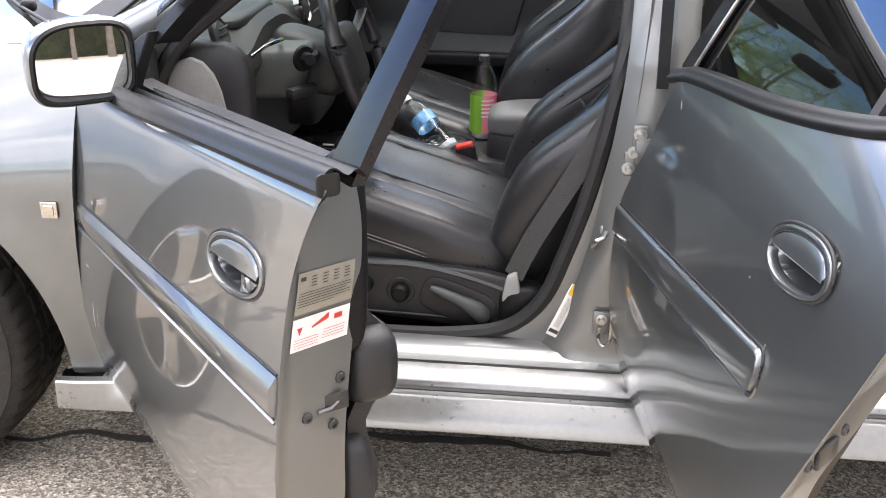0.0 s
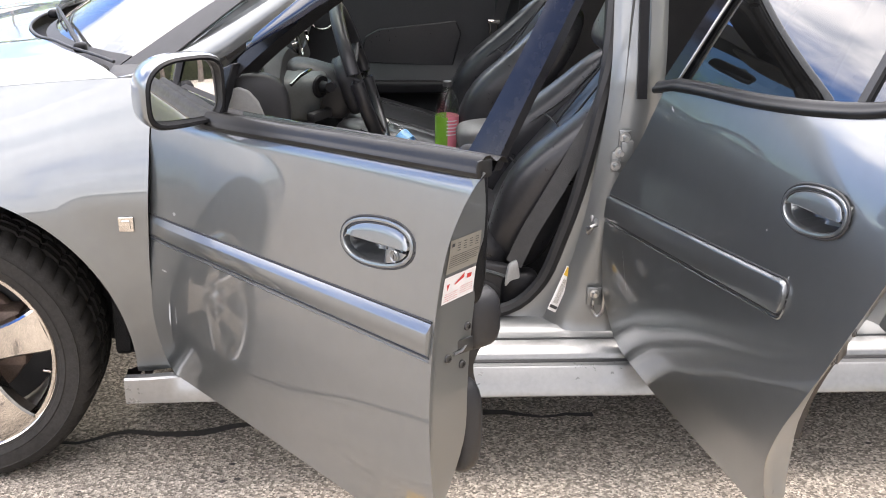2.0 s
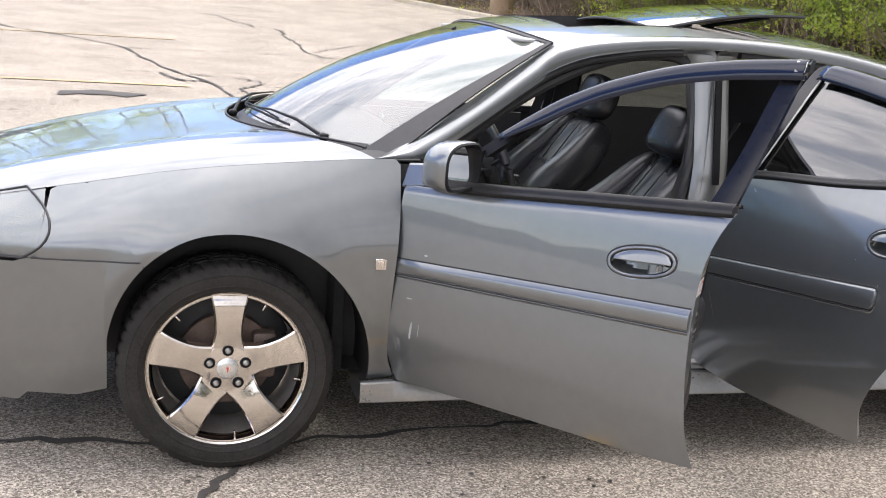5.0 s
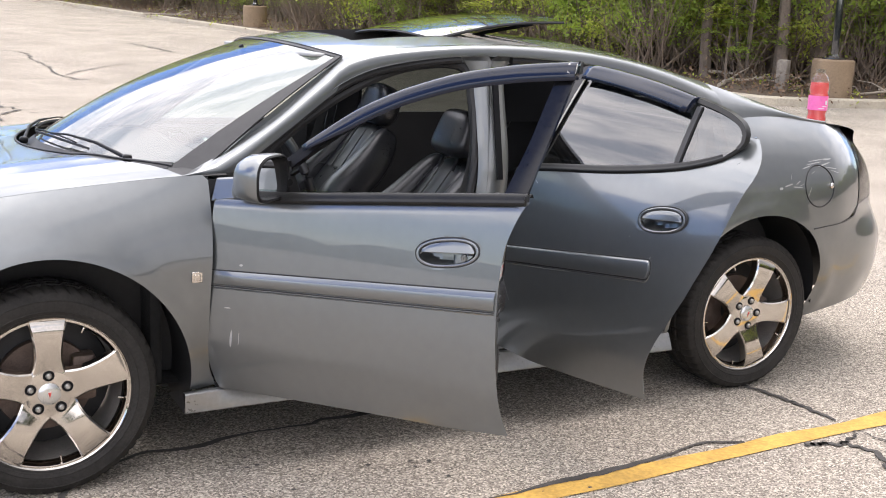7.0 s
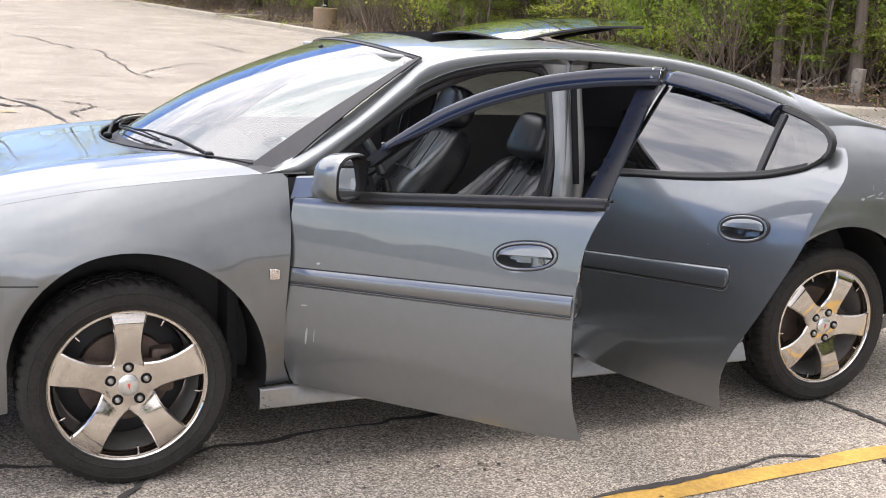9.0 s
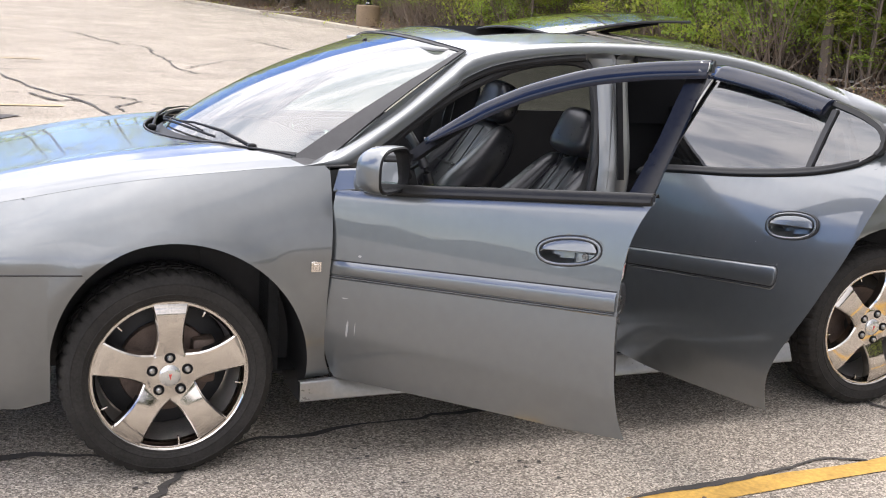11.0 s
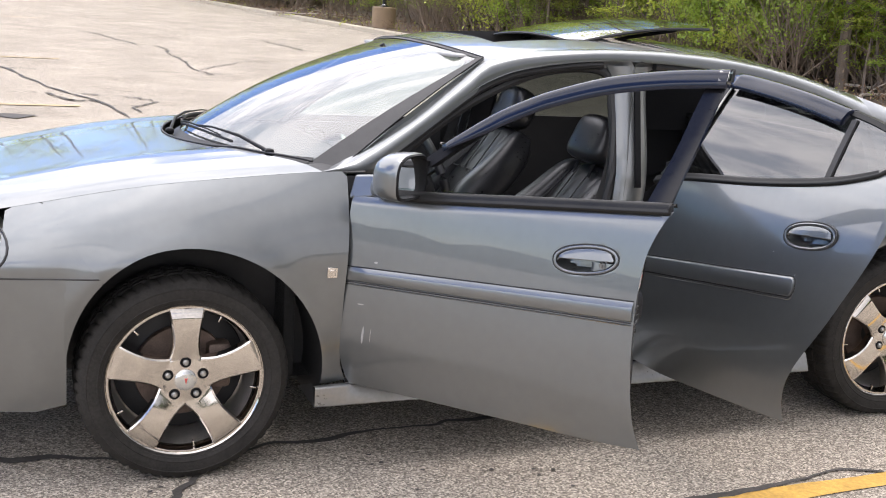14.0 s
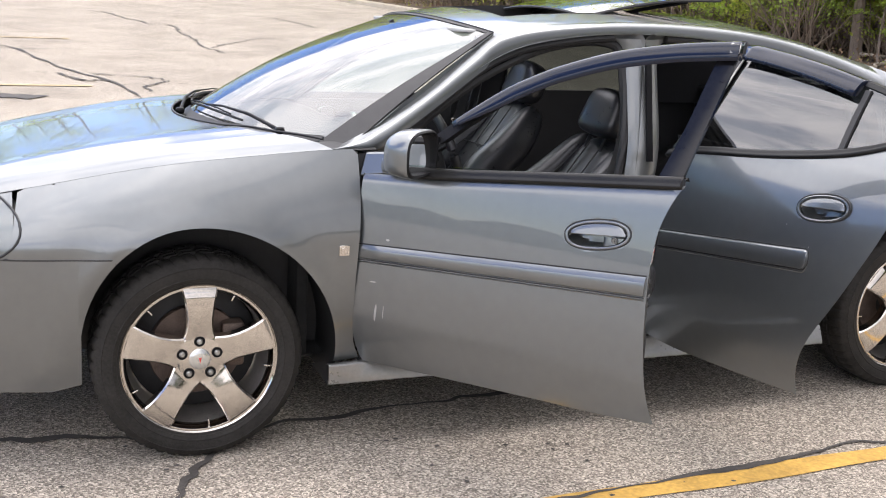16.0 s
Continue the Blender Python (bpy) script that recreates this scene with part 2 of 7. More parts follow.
def part(name, bm, mat, parent=None, label="", smooth=True, thick=0.0, bevel=0.0, offset=1.0, sub=0, crisp=True):
    """Links a bmesh as one mesh object under a thing or a part."""
    bmesh.ops.remove_doubles(bm, verts=bm.verts, dist=1e-5)
    bmesh.ops.recalc_face_normals(bm, faces=bm.faces) if not thick else None
    me = bpy.data.meshes.new(name)
    bm.to_mesh(me)
    bm.free()
    if smooth:
        me.polygons.foreach_set("use_smooth", [True] * len(me.polygons))
        me.set_sharp_from_angle(angle=radians(38))
    me.materials.append(mat)
    ob = new(name, me)
    ob.parent = parent
    if thick:
        mod = ob.modifiers.new("thickness", "SOLIDIFY")
        mod.thickness, mod.offset = thick, offset
        if crisp:
            mod = ob.modifiers.new("crisp", "EDGE_SPLIT")
            mod.split_angle = radians(45)
    if bevel:
        mod = ob.modifiers.new("edge", "BEVEL")
        mod.width, mod.segments, mod.limit_method, mod.angle_limit = bevel, 2, "ANGLE", radians(40)
    if sub:
        mod = ob.modifiers.new("round", "SUBSURF")
        mod.levels = mod.render_levels = sub
    if label:
        ob["label"] = label
    return ob


def thing(name, label, category, group="", kind=""):
    return tagged(new(name), label, category, group, kind)


def grid(rows, loop=False):
    """A sheet through rows of points."""
    bm = bmesh.new()
    vs = [[bm.verts.new(p) for p in r] for r in rows]
    for a, b in zip(vs, vs[1:]):
        for i in range(len(a) - (0 if loop else 1)):
            j = (i + 1) % len(a)
            f = [a[i], a[j], b[j], b[i]]
            if len({tuple(v.co) for v in f}) > 2:
                try:
                    bm.faces.new(f)
                except ValueError:
                    pass
    return bm


def join(bm, other, m=None):
    """Adds another bmesh, moved by m, and frees it."""
    me = bpy.data.meshes.new("tmp")
    if m is not None:
        bmesh.ops.transform(other, matrix=m, verts=other.verts)
    other.to_mesh(me)
    other.free()
    bm.from_mesh(me)
    bpy.data.meshes.remove(me)
    return bm


def box(c, s, bevel=0.0, seg=2, m=None):
    bm = bmesh.new()
    bmesh.ops.create_cube(bm, size=1)
    bmesh.ops.scale(bm, vec=s, verts=bm.verts)
    if bevel:
        bmesh.ops.bevel(bm, geom=bm.edges[:], offset=min(bevel, min(s) * 0.49), segments=seg, affect="EDGES", profile=0.5)
    bmesh.ops.transform(bm, matrix=Matrix.Translation(c) @ (m or Matrix()), verts=bm.verts)
    return bm


def blob(c, s, k=0.55, n=8, warp=None, m=None):
    """A cushion: a box of size s whose corners are rounded by k (0 box, 1 ball)."""
    bm = bmesh.new()
    bmesh.ops.create_cube(bm, size=2)
    bmesh.ops.subdivide_edges(bm, edges=bm.edges[:], cuts=n, use_grid_fill=True)
    for v in bm.verts:
        p = v.co.copy()
        e = 2.0 / max(k, 0.2)
        u = p / (abs(p.x) ** e + abs(p.y) ** e + abs(p.z) ** e) ** (1 / e)
        if warp:
            u = warp(u)
        v.co = Vector((u.x * s[0] / 2, u.y * s[1] / 2, u.z * s[2] / 2))
    bmesh.ops.transform(bm, matrix=Matrix.Translation(c) @ (m or Matrix()), verts=bm.verts)
    return bm


def tube(pts, r, n=8, r2=None, closed=False, cap=True):
    """A round or oval tube along pts; r across, r2 upwards."""
    pts = [Vector(p) for p in pts]
    rows = []
    up = Vector((0, 0, 1))
    for i, p in enumerate(pts):
        if closed:
            d = pts[(i + 1) % len(pts)] - pts[i - 1]
        else:
            d = pts[min(i + 1, len(pts) - 1)] - pts[max(i - 1, 0)]
        d.normalize()
        side = d.cross(up)
        if side.length < 0.15:
            side = d.cross(Vector((0, 1, 0)))
        side.normalize()
        top = side.cross(d)
        rr = r[i] if isinstance(r, (list, tuple)) else r
        rows.append([p + side * (rr * math.cos(a)) + top * ((r2 or rr) * math.sin(a)) for a in (2 * math.pi * j / n for j in range(n))])
    if closed:
        rows.append(rows[0])
    bm = grid(rows, loop=True)
    if cap and not closed:
        for row in (rows[0], rows[-1]):
            bmesh.ops.remove_doubles(bm, verts=bm.verts, dist=1e-6)
        bmesh.ops.holes_fill(bm, edges=[e for e in bm.edges if e.is_boundary], sides=n)
    return bm


def turned(profile, n=48, axis="y", sweep=2 * math.pi):
    """A body of revolution: profile rows of (radius, along)."""
    rows = []
    for r, h in profile:
        ring = []
        for j in range(n):
            a = sweep * j / n
            ring.append({"y": (r * math.cos(a), h, r * math.sin(a)), "z": (r * math.cos(a), r * math.sin(a), h), "x": (h, r * math.cos(a), r * math.sin(a))}[axis])
        rows.append([Vector(p) for p in ring])
    return grid(rows, loop=True)


def poly_plate(outline, place, depth):
    """A flat plate with the given outline of (a, b); place(a, b, d) gives the point at depth d."""
    bm = bmesh.new()
    f = [bm.verts.new(place(a, b, 0.0)) for a, b in outline]
    g = [bm.verts.new(place(a, b, depth)) for a, b in outline]
    bm.faces.new(f)
    bm.faces.new(g[::-1])
    for i in range(len(f)):
        j = (i + 1) % len(f)
        bm.faces.new([f[j], f[i], g[i], g[j]])
    return bm


def band(outer, inner, depth_dir, depth):
    """A strip of thickness between two lines of equal count."""
    d = Vector(depth_dir) * depth
    o, i = [Vector(p) for p in outer], [Vector(p) for p in inner]
    rows = [o, i, [p + d for p in i], [p + d for p in o], o]
    bm = grid(rows)
    bmesh.ops.holes_fill(bm, edges=[e for e in bm.edges if e.is_boundary], sides=8)
    bmesh.ops.remove_doubles(bm, verts=bm.verts, dist=1e-6)
    bmesh.ops.holes_fill(bm, edges=[e for e in bm.edges if e.is_boundary], sides=8)
    return bm


# ---- the car's outer form: half width and shoulder along its length (front axle at x = 0, rear axle at 2.807) ----
WB, AXLE_Z, ARCH_R = 2.807, 0.33, 0.432
WIDE = [(-1.02, 0.42), (-0.98, 0.58), (-0.9, 0.71), (-0.75, 0.81), (-0.55, 0.885), (-0.3, 0.922), (0.0, 0.935), (0.5, 0.930), (1.5, 0.935), (2.4, 0.935), (2.8, 0.938), (3.2, 0.920), (3.4, 0.882), (3.5, 0.852), (3.6, 0.808), (3.7, 0.748), (3.8, 0.664), (3.88, 0.57), (3.95, 0.44), (4.0, 0.25)]
SHOULDER_Z = [(-1.02, 0.70), (-0.9, 0.755), (-0.7, 0.81), (-0.48, 0.862), (-0.14, 0.925), (0.2, 0.962), (0.5, 0.985), (1.0, 0.99), (1.5, 1.0), (2.0, 1.03), (2.4, 1.08), (2.7, 1.13), (3.0, 1.145), (3.3, 1.115), (3.5, 1.088), (3.7, 1.04), (3.85, 1.0), (4.0, 0.95)]
SHOULDER_Y = [(-1.02, 0.30), (-0.9, 0.55), (-0.7, 0.68), (-0.48, 0.76), (-0.14, 0.795), (0.2, 0.81), (0.5, 0.83), (1.0, 0.84), (1.5, 0.835), (2.0, 0.82), (2.4, 0.78), (2.7, 0.73), (3.0, 0.70), (3.3, 0.705), (3.4, 0.698), (3.5, 0.672), (3.6, 0.63), (3.7, 0.56), (3.85, 0.42), (4.0, 0.2)]
LOWER = [(0.15, 0.10), (0.2, 0.078), (0.25, 0.060), (0.3, 0.047), (0.4, 0.025), (0.5, 0.011), (0.6, 0.003), (0.7, 0.0)]


def half_width(x, z):
    """Half the width of the lower body at a place along it and a height; the tail stands in above the bumper's ledge."""
    step = lambda q: min(1.0, max(0.0, q)) ** 2 * (3 - 2 * min(1.0, max(0.0, q)))
    w, zs = smooth_table(WIDE, x), smooth_table(SHOULDER_Z, x)
    if z < 0.7:
        y = w - smooth_table(LOWER, z)
    else:
        t = min((z - 0.7) / (zs - 0.7), 1.15)
        y = w - (w - smooth_table(SHOULDER_Y, x)) * t ** (1.75 + 1.2 * min(1.0, max(0.0, (x - 0.55) / 0.4)))
    for ax in (0.0, WB):
        r = math.hypot(x - ax, z - AXLE_Z)
        y += 0.010 * math.exp(-((r - ARCH_R) / 0.045) ** 2) * (1 if z > 0.3 else 0.4)
    return y - 0.085 * step((x - 3.2) / 0.5) * step((z - 0.57) / 0.19)


def side_point(x, z, side=-1, out=0.0):
    return Vector((x, side * (half_width(x, z) + out), z))


def arch_r(cx, ang):
    """The wheel arch: round above, drawn in towards the tyre at the bumper's side."""
    q = (ang - radians(100)) / radians(82) if cx < 1 else (radians(60) - ang) / radians(70)
    q = min(1.0, max(0.0, q))
    return ARCH_R - 0.074 * q * q * (3 - 2 * q)


def ray_out(cx, cz, ang, poly):
    """How far a ray in the side plane goes from a centre to an outline round it."""
    d, best = (math.cos(ang), math.sin(ang)), 9.0
    for (x0, z0), (x1, z1) in zip(poly, poly[1:] + poly[:1]):
        ex, ez = x1 - x0, z1 - z0
        den = d[0] * ez - d[1] * ex
        if abs(den) < 1e-9:
            continue
        t = ((x0 - cx) * ez - (z0 - cz) * ex) / den
        s = ((x0 - cx) * d[1] - (z0 - cz) * d[0]) / den
        if t > ARCH_R + 0.002 and -1e-6 <= s <= 1 + 1e-6:
            best = min(best, t)
    return best


def arch_panel(cx, poly, a0, a1, side, n=72, m=14):
    """A wing round a wheel arch: from the arch's edge out to the outline, with a return lip."""
    rows = []
    for i in range(n + 1):
        a = a0 + (a1 - a0) * i / n
        d = Vector((math.cos(a), 0, math.sin(a)))
        far = ray_out(cx, AXLE_Z, a, poly)
        near = min(arch_r(cx, a), far - 0.004)
        row = []
        edge = side_point(cx + d.x * near, AXLE_Z + d.z * near, side)
        row.append(edge + Vector((d.x * 0.012, -side * 0.045, d.z * 0.012)))
        row.append(edge + Vector((d.x * 0.004, -side * 0.012, d.z * 0.004)))
        for j in range(m + 1):
            r = near + (far - near) * (j / m)
            row.append(side_point(cx + d.x * r, AXLE_Z + d.z * r, side))
        rows.append(row)
    return grid(rows)


car = thing("car", "silver grey metallic four-door saloon with both near doors open", "car")

# ---- wings, bumpers, bonnet ----
wing_top = [(x, smooth_table(SHOULDER_Z, x)) for x in np.linspace(0.507, -0.50, 24)]
WING = [(0.412, 0.292), (0.52, 0.288), (0.492, 0.36), (0.484, 0.46), (0.488, 0.60), (0.500, 0.80)] + wing_top + [(-0.56, 0.80), (-0.55, 0.70), (-0.50, 0.672), (-0.20, 0.674)]
for side in (-1, 1):
    wing = part("wing", arch_panel(0.0, WING, radians(-5), radians(127), side, 84, 14), PAINT, car)
    # the wing's nose, ahead of the arch and above the bumper
    rows = []
    for j in range(15):
        row = []
        for i in range(13):
            x1 = -0.545 + 0.03 * j / 14
            z = 0.674 + (smooth_table(SHOULDER_Z, -0.26 - 0.28 * i / 12) - 0.674) * j / 14
            x0 = -(z - AXLE_Z) / math.tan(radians(53))
            row.append((x0 + (x1 - x0) * i / 12, z))
        rows.append([side_point(x, min(z, smooth_table(SHOULDER_Z, x)), side) for x, z in row])
    part("wing_nose", grid(rows), PAINT, wing)
    # the strip behind the arch down to the sill, and the edge folded in at the door
    rows = []
    for z in np.linspace(0.29, 0.985, 30):
        e = side_point(lerp_table([(0.288, 0.52), (0.36, 0.492), (0.46, 0.484), (0.6, 0.488), (0.8, 0.500), (0.99, 0.507)], z), z, side)
        rows.append([e, e + Vector((-0.002, -side * 0.03, 0)), e + Vector((-0.012, -side * 0.07, 0))])
    part("wing_edge", grid(rows), PAINT_IN, wing)
    if side < 0:
        b = poly_plate([(-0.017, -0.017), (0.017, -0.017), (0.017, 0.017), (-0.017, 0.017)], lambda a, c, d: side_point(0.445 + a, 0.676 + c, -1, 0.002 + d), 0.004)
        join(b, poly_plate([(-0.010, -0.010), (0.010, -0.010), (0.010, 0.010), (-0.010, 0.010)], lambda a, c, d: side_point(0.445 + a, 0.676 + c, -1, 0.005 + d), 0.003))
        part("badge", b, CHROME, wing, "small square chrome badge", bevel=0.002)
    # bumper side, round the nose
    def bump_row(x, z0, z1, n=12):
        return [side_point(x, z0 + (z1 - z0) * i / n, side) for i in range(n + 1)]
    rows = []
    xs = np.r_[np.linspace(-1.02, -0.9, 8), np.linspace(-0.86, -0.44, 16)]
    for x in xs:
        top = 0.672 if x > -0.6 else 0.66
        rows.append(bump_row(x, 0.245 - 0.03 * (x < -0.6), top))
    a_rows = []
    for i in range(22):
        a = radians(190 - i * (190 - 127.6) / 21)
        ex, ez = arch_r(0.0, a) * math.cos(a), AXLE_Z + arch_r(0.0, a) * math.sin(a)
        row = []
        for j in range(13):
            z = ez + (0.672 - ez) * j / 12
            row.append(side_point(ex, z, side))
        a_rows.append(row)
    part("front_bumper", grid(rows + a_rows), PAINT, car)
    part("bumper_seam", tube([side_point(x, 0.6735, side, 0.0005) for x in np.linspace(-0.262, -0.56, 16)], 0.0026, 6), SEAL, car)
    # headlight
    rows = []
    for i in range(9):
        x = -0.985 + (0.43) * i / 8
        zt = smooth_table(SHOULDER_Z, x) + 0.002
        zb = 0.672 + 0.03 * (1 - i / 8) ** 2
        rows.append([side_point(x + (0.045 - 0.075 * abs(j / 5 - 1) ** 2.2) * (i / 8) ** 2, zb + (zt - zb) * j / 10, side, -0.001) for j in range(11)])
    lamp = part("headlight", grid(rows), pane("headlamp_lens", (0.86, 0.88, 0.88), 0.07, dust=0.06), car, "clear headlight lens with amber corner")
    part("lens_rim", tube([p + Vector((0, side * 0.0015, 0)) for p in [r[0] for r in rows] + rows[-1] + [r[-1] for r in rows[::-1]]], 0.004, 6), SEAL, lamp)
    part("wing_return", grid([[side_point(x, z, side, -0.005) for z in np.linspace(0.672, smooth_table(SHOULDER_Z, x) + 0.001, 8)] for x in np.linspace(-0.66, -0.53, 6)]), PAINT, wing)
    rows = [[p + Vector((0.02, -side * 0.05, 0)) for p in r] for r in rows]
    part("reflector", grid(rows), STEEL, lamp)
    rows = [[side_point(x, z, side, -0.012) for z in np.linspace(0.70, 0.77, 4)] for x in np.linspace(-0.60, -0.575, 3)]
    part("amber_reflector", grid(rows), material("amber_plastic", (0.75, 0.18, 0.02), 0.2, coat=0.5), lamp)


def bonnet_z(x, y):
    ys, zs = smooth_table(SHOULDER_Y, x), smooth_table(SHOULDER_Z, x)
    q = min(abs(y) / ys, 1.0)
    crease = 0.006 * math.exp(-((abs(y) - 0.52) / 0.06) ** 2)
    return zs + 0.016 * (1 - q**2.2) + 0.012 * (1 - q**8) + 0.024 * (1 - q**13) + crease


def cowl_x(y):
    return 0.03 + 0.40 * (abs(y) / 0.80) ** 2.0


rows = []
for i in range(41):
    q = i / 40
    row = []
    for j in range(41):
        s = -1 + 2 * j / 40
        x = -0.99 + (cowl_x(s * 0.80) + 0.99) * q
        y = s * (smooth_table(SHOULDER_Y, x) - 0.0012)
        z = bonnet_z(x, y) - 0.05 * max(0, (0.06 - q) / 0.06) ** 2
        row.append(Vector((x, y, z)))
    rows.append(row)
part("bonnet", grid(rows), PAINT, car)
# wing top behind the bonnet's corner, up to the pillar
for side in (-1, 1):
    rows = []
    for i in range(9):
        x = 0.40 + 0.17 * i / 8
        rows.append([Vector((x, side * (smooth_table(SHOULDER_Y, x) - 0.10 * j / 5), smooth_table(SHOULDER_Z, x) + 0.012 * (j / 5) - 0.004 * (j == 0))) for j in range(6)])
    part("scuttle_corner", grid(rows), SEAL, car)
# nose
rows = [[Vector((-1.02 - 0.03 * math.cos(s * 1.4), s * 0.45, z)) for s in np.linspace(-1, 1, 13)] for z in np.linspace(0.22, 0.71, 7)]
part("grille", grid(rows), TRIM, car)
# engine bay block, so that no light falls through
part("inner_body", box((-0.35, 0, 0.55), (1.05, 1.2, 0.55), 0.05), SEAL, car)

# ---- windscreen, roof, rear glass, boot ----
RAIL_Y = [(0.95, 0.645), (1.05, 0.628), (1.2, 0.612), (1.5, 0.595), (1.8, 0.592), (2.1, 0.592), (2.4, 0.595), (2.7, 0.605), (3.0, 0.635), (3.2, 0.665)]
RAIL_Z = [(0.95, 1.318), (1.045, 1.356), (1.2, 1.384), (1.5, 1.405), (1.8, 1.411), (2.1, 1.395), (2.4, 1.350), (2.7, 1.277), (3.0, 1.195), (3.2, 1.135)]
PILLAR = [(0.42, 0.79, 0.968), (0.55, 0.755, 1.030), (0.75, 0.715, 1.145), (0.90, 0.672, 1.252), (1.045, 0.632, 1.356)]


def rail_pt(x, side):
    if x < 1.045:
        y = smooth_table([(p[0], p[1]) for p in PILLAR], x)
        z = smooth_table([(p[0], p[2]) for p in PILLAR], x)
    else:
        y, z = smooth_table(RAIL_Y, x), smooth_table(RAIL_Z, x)
    return Vector((x, side * y, z))


def shield_pt(s, q, grow=0.0):
    """A point of the windscreen: s from -1 to 1 across, q from 0 at the bottom to 1 at the top."""
    yb, yt = 0.792 + grow, 0.638 + grow
    y = s * (yb + (yt - yb) * q)
    xb, xt = cowl_x(s * 0.80) + 0.045, 0.975 + 0.065 * s * s
    zb, zt = 0.985 - 0.02 * s * s, 1.392 - 0.036 * s * s
    bow = math.sin(q * math.pi) * (0.012 + 0.036 * (1 - s * s))
    return Vector((xb + (xt - xb) * q - bow * 0.6, y, zb + (zt - zb) * q + bow * 0.8))


rows = [[shield_pt(-1 + 2 * j / 32, i / 24) for j in range(33)] for i in range(25)]
shield = part("windscreen", grid(rows), SHIELD, car, "sloping windscreen reflecting bright cloud")
shield.visible_shadow = False
# the black printed border
edge_o = [shield_pt(-1, q) for q in np.linspace(0, 1, 16)] + [shield_pt(s, 1) for s in np.linspace(-0.9, 0.9, 15)] + [shield_pt(1, q) for q in np.linspace(1, 0, 16)]
on_glass = lambda s, q: shield_pt(s, q) + Vector((-0.001, 0, 0.0022))
for side in (-1, 1):
    part("border", grid([[on_glass(side * (1 - (0.115 - 0.075 * q) * k / 8), q) for k in range(9)] for q in np.linspace(0, 1, 25)]), SEAL, shield)
part("border", grid([[on_glass(s, k / 6 * (0.035 + 0.075 * s ** 4)) for s in np.linspace(-0.884, 0.884, 33)] for k in range(7)]), SEAL, shield)
part("border", grid([[on_glass(s, 1 - 0.02 * k / 2) for s in np.linspace(-0.955, 0.955, 33)] for k in range(3)]), SEAL, shield)
part("gasket", tube([p + Vector((-0.002, 0, 0.003)) for p in edge_o], 0.0022, 6), SEAL, shield)
for side in (-1, 1):
    rows = []
    for q in np.linspace(0, 1, 22):
        g0 = shield_pt(side * 1.0, q)
        g1 = rail_pt(min(max(g0.x - 0.012, 0.42), 1.045), side)
        rows.append([g0 + Vector((0.002, 0, -0.004)), g0.lerp(g1, 0.35) + Vector((0, 0, 0.003)), g0.lerp(g1, 0.7) + Vector((0, 0, 0.003)), g1 + Vector((0.01, 0, -0.004))])
    part("screen_pillar", grid(rows), PAINT, car)
part("scuttle", grid([[Vector((cowl_x(s * 0.8) - 0.01 + 0.09 * q, s * 0.79, 0.966 - 0.03 * math.sin(q * 3.1) + 0.012 * q - 0.018 * s * s)) for s in np.linspace(-1, 1, 33)] for q in np.linspace(0, 1, 7)]), TRIM, car)


ROOF_Z = [(0.95, 1.385), (1.05, 1.405), (1.2, 1.426), (1.4, 1.441), (1.7, 1.449), (2.0, 1.443), (2.2, 1.425), (2.4, 1.392), (2.6, 1.345)]



def roof_pt(x, s):
    yr, zr, zc = smooth_table(RAIL_Y, x), smooth_table(RAIL_Z, x), smooth_table(ROOF_Z, x)
    return Vector((x, s * yr, zr + (zc - zr) * (1 - abs(s) ** 2.3)))


def roof_front(s):
    return 0.982 + 0.065 * s * s


# the roof has an opening for the sunroof
SR0, SR1, SRS = 1.17, 1.66, 0.66
ss = sorted(set([-1, -0.95, -0.9, -0.8, -0.72, -SRS, -0.5, -0.3, -0.1, 0.1, 0.3, 0.5, SRS, 0.72, 0.8, 0.9, 0.95, 1]))
bm = bmesh.new()
stations = []
for i in range(7):
    stations.append(lambda s, i=i: roof_front(s) + (SR0 - roof_front(s)) * i / 6)
for i in range(1, 5):
    stations.append(lambda s, i=i: SR0 + (SR1 - SR0) * i / 4)
for i in range(1, 11):
    stations.append(lambda s, i=i: SR1 + (2.50 - 0.08 * s * s - SR1) * i / 10)
vs = [[bm.verts.new(roof_pt(f(s), s)) for s in ss] for f in stations]
for i, (a, b) in enumerate(zip(vs, vs[1:])):
    for j in range(len(ss) - 1):
        if 6 <= i < 10 and ss[j] >= -SRS and ss[j + 1] <= SRS:
            continue
        bm.faces.new([a[j], a[j + 1], b[j + 1], b[j]])
roof = part("roof", bm, PAINT, car)
rows = []
for x, s in [(SR0, s) for s in np.linspace(-SRS, SRS, 12)] + [(x, SRS) for x in np.linspace(SR0, SR1, 8)] + [(SR1, s) for s in np.linspace(SRS, -SRS, 12)] + [(x, -SRS) for x in np.linspace(SR1, SR0, 8)]:
    p = roof_pt(x, s)
    rows.append([p + Vector((0, 0, 0.002)), p + Vector((0, 0, -0.02)), p + Vector((0, 0, -0.07))])
part("sunroof_frame", grid(rows + rows[:1]), SEAL, roof)
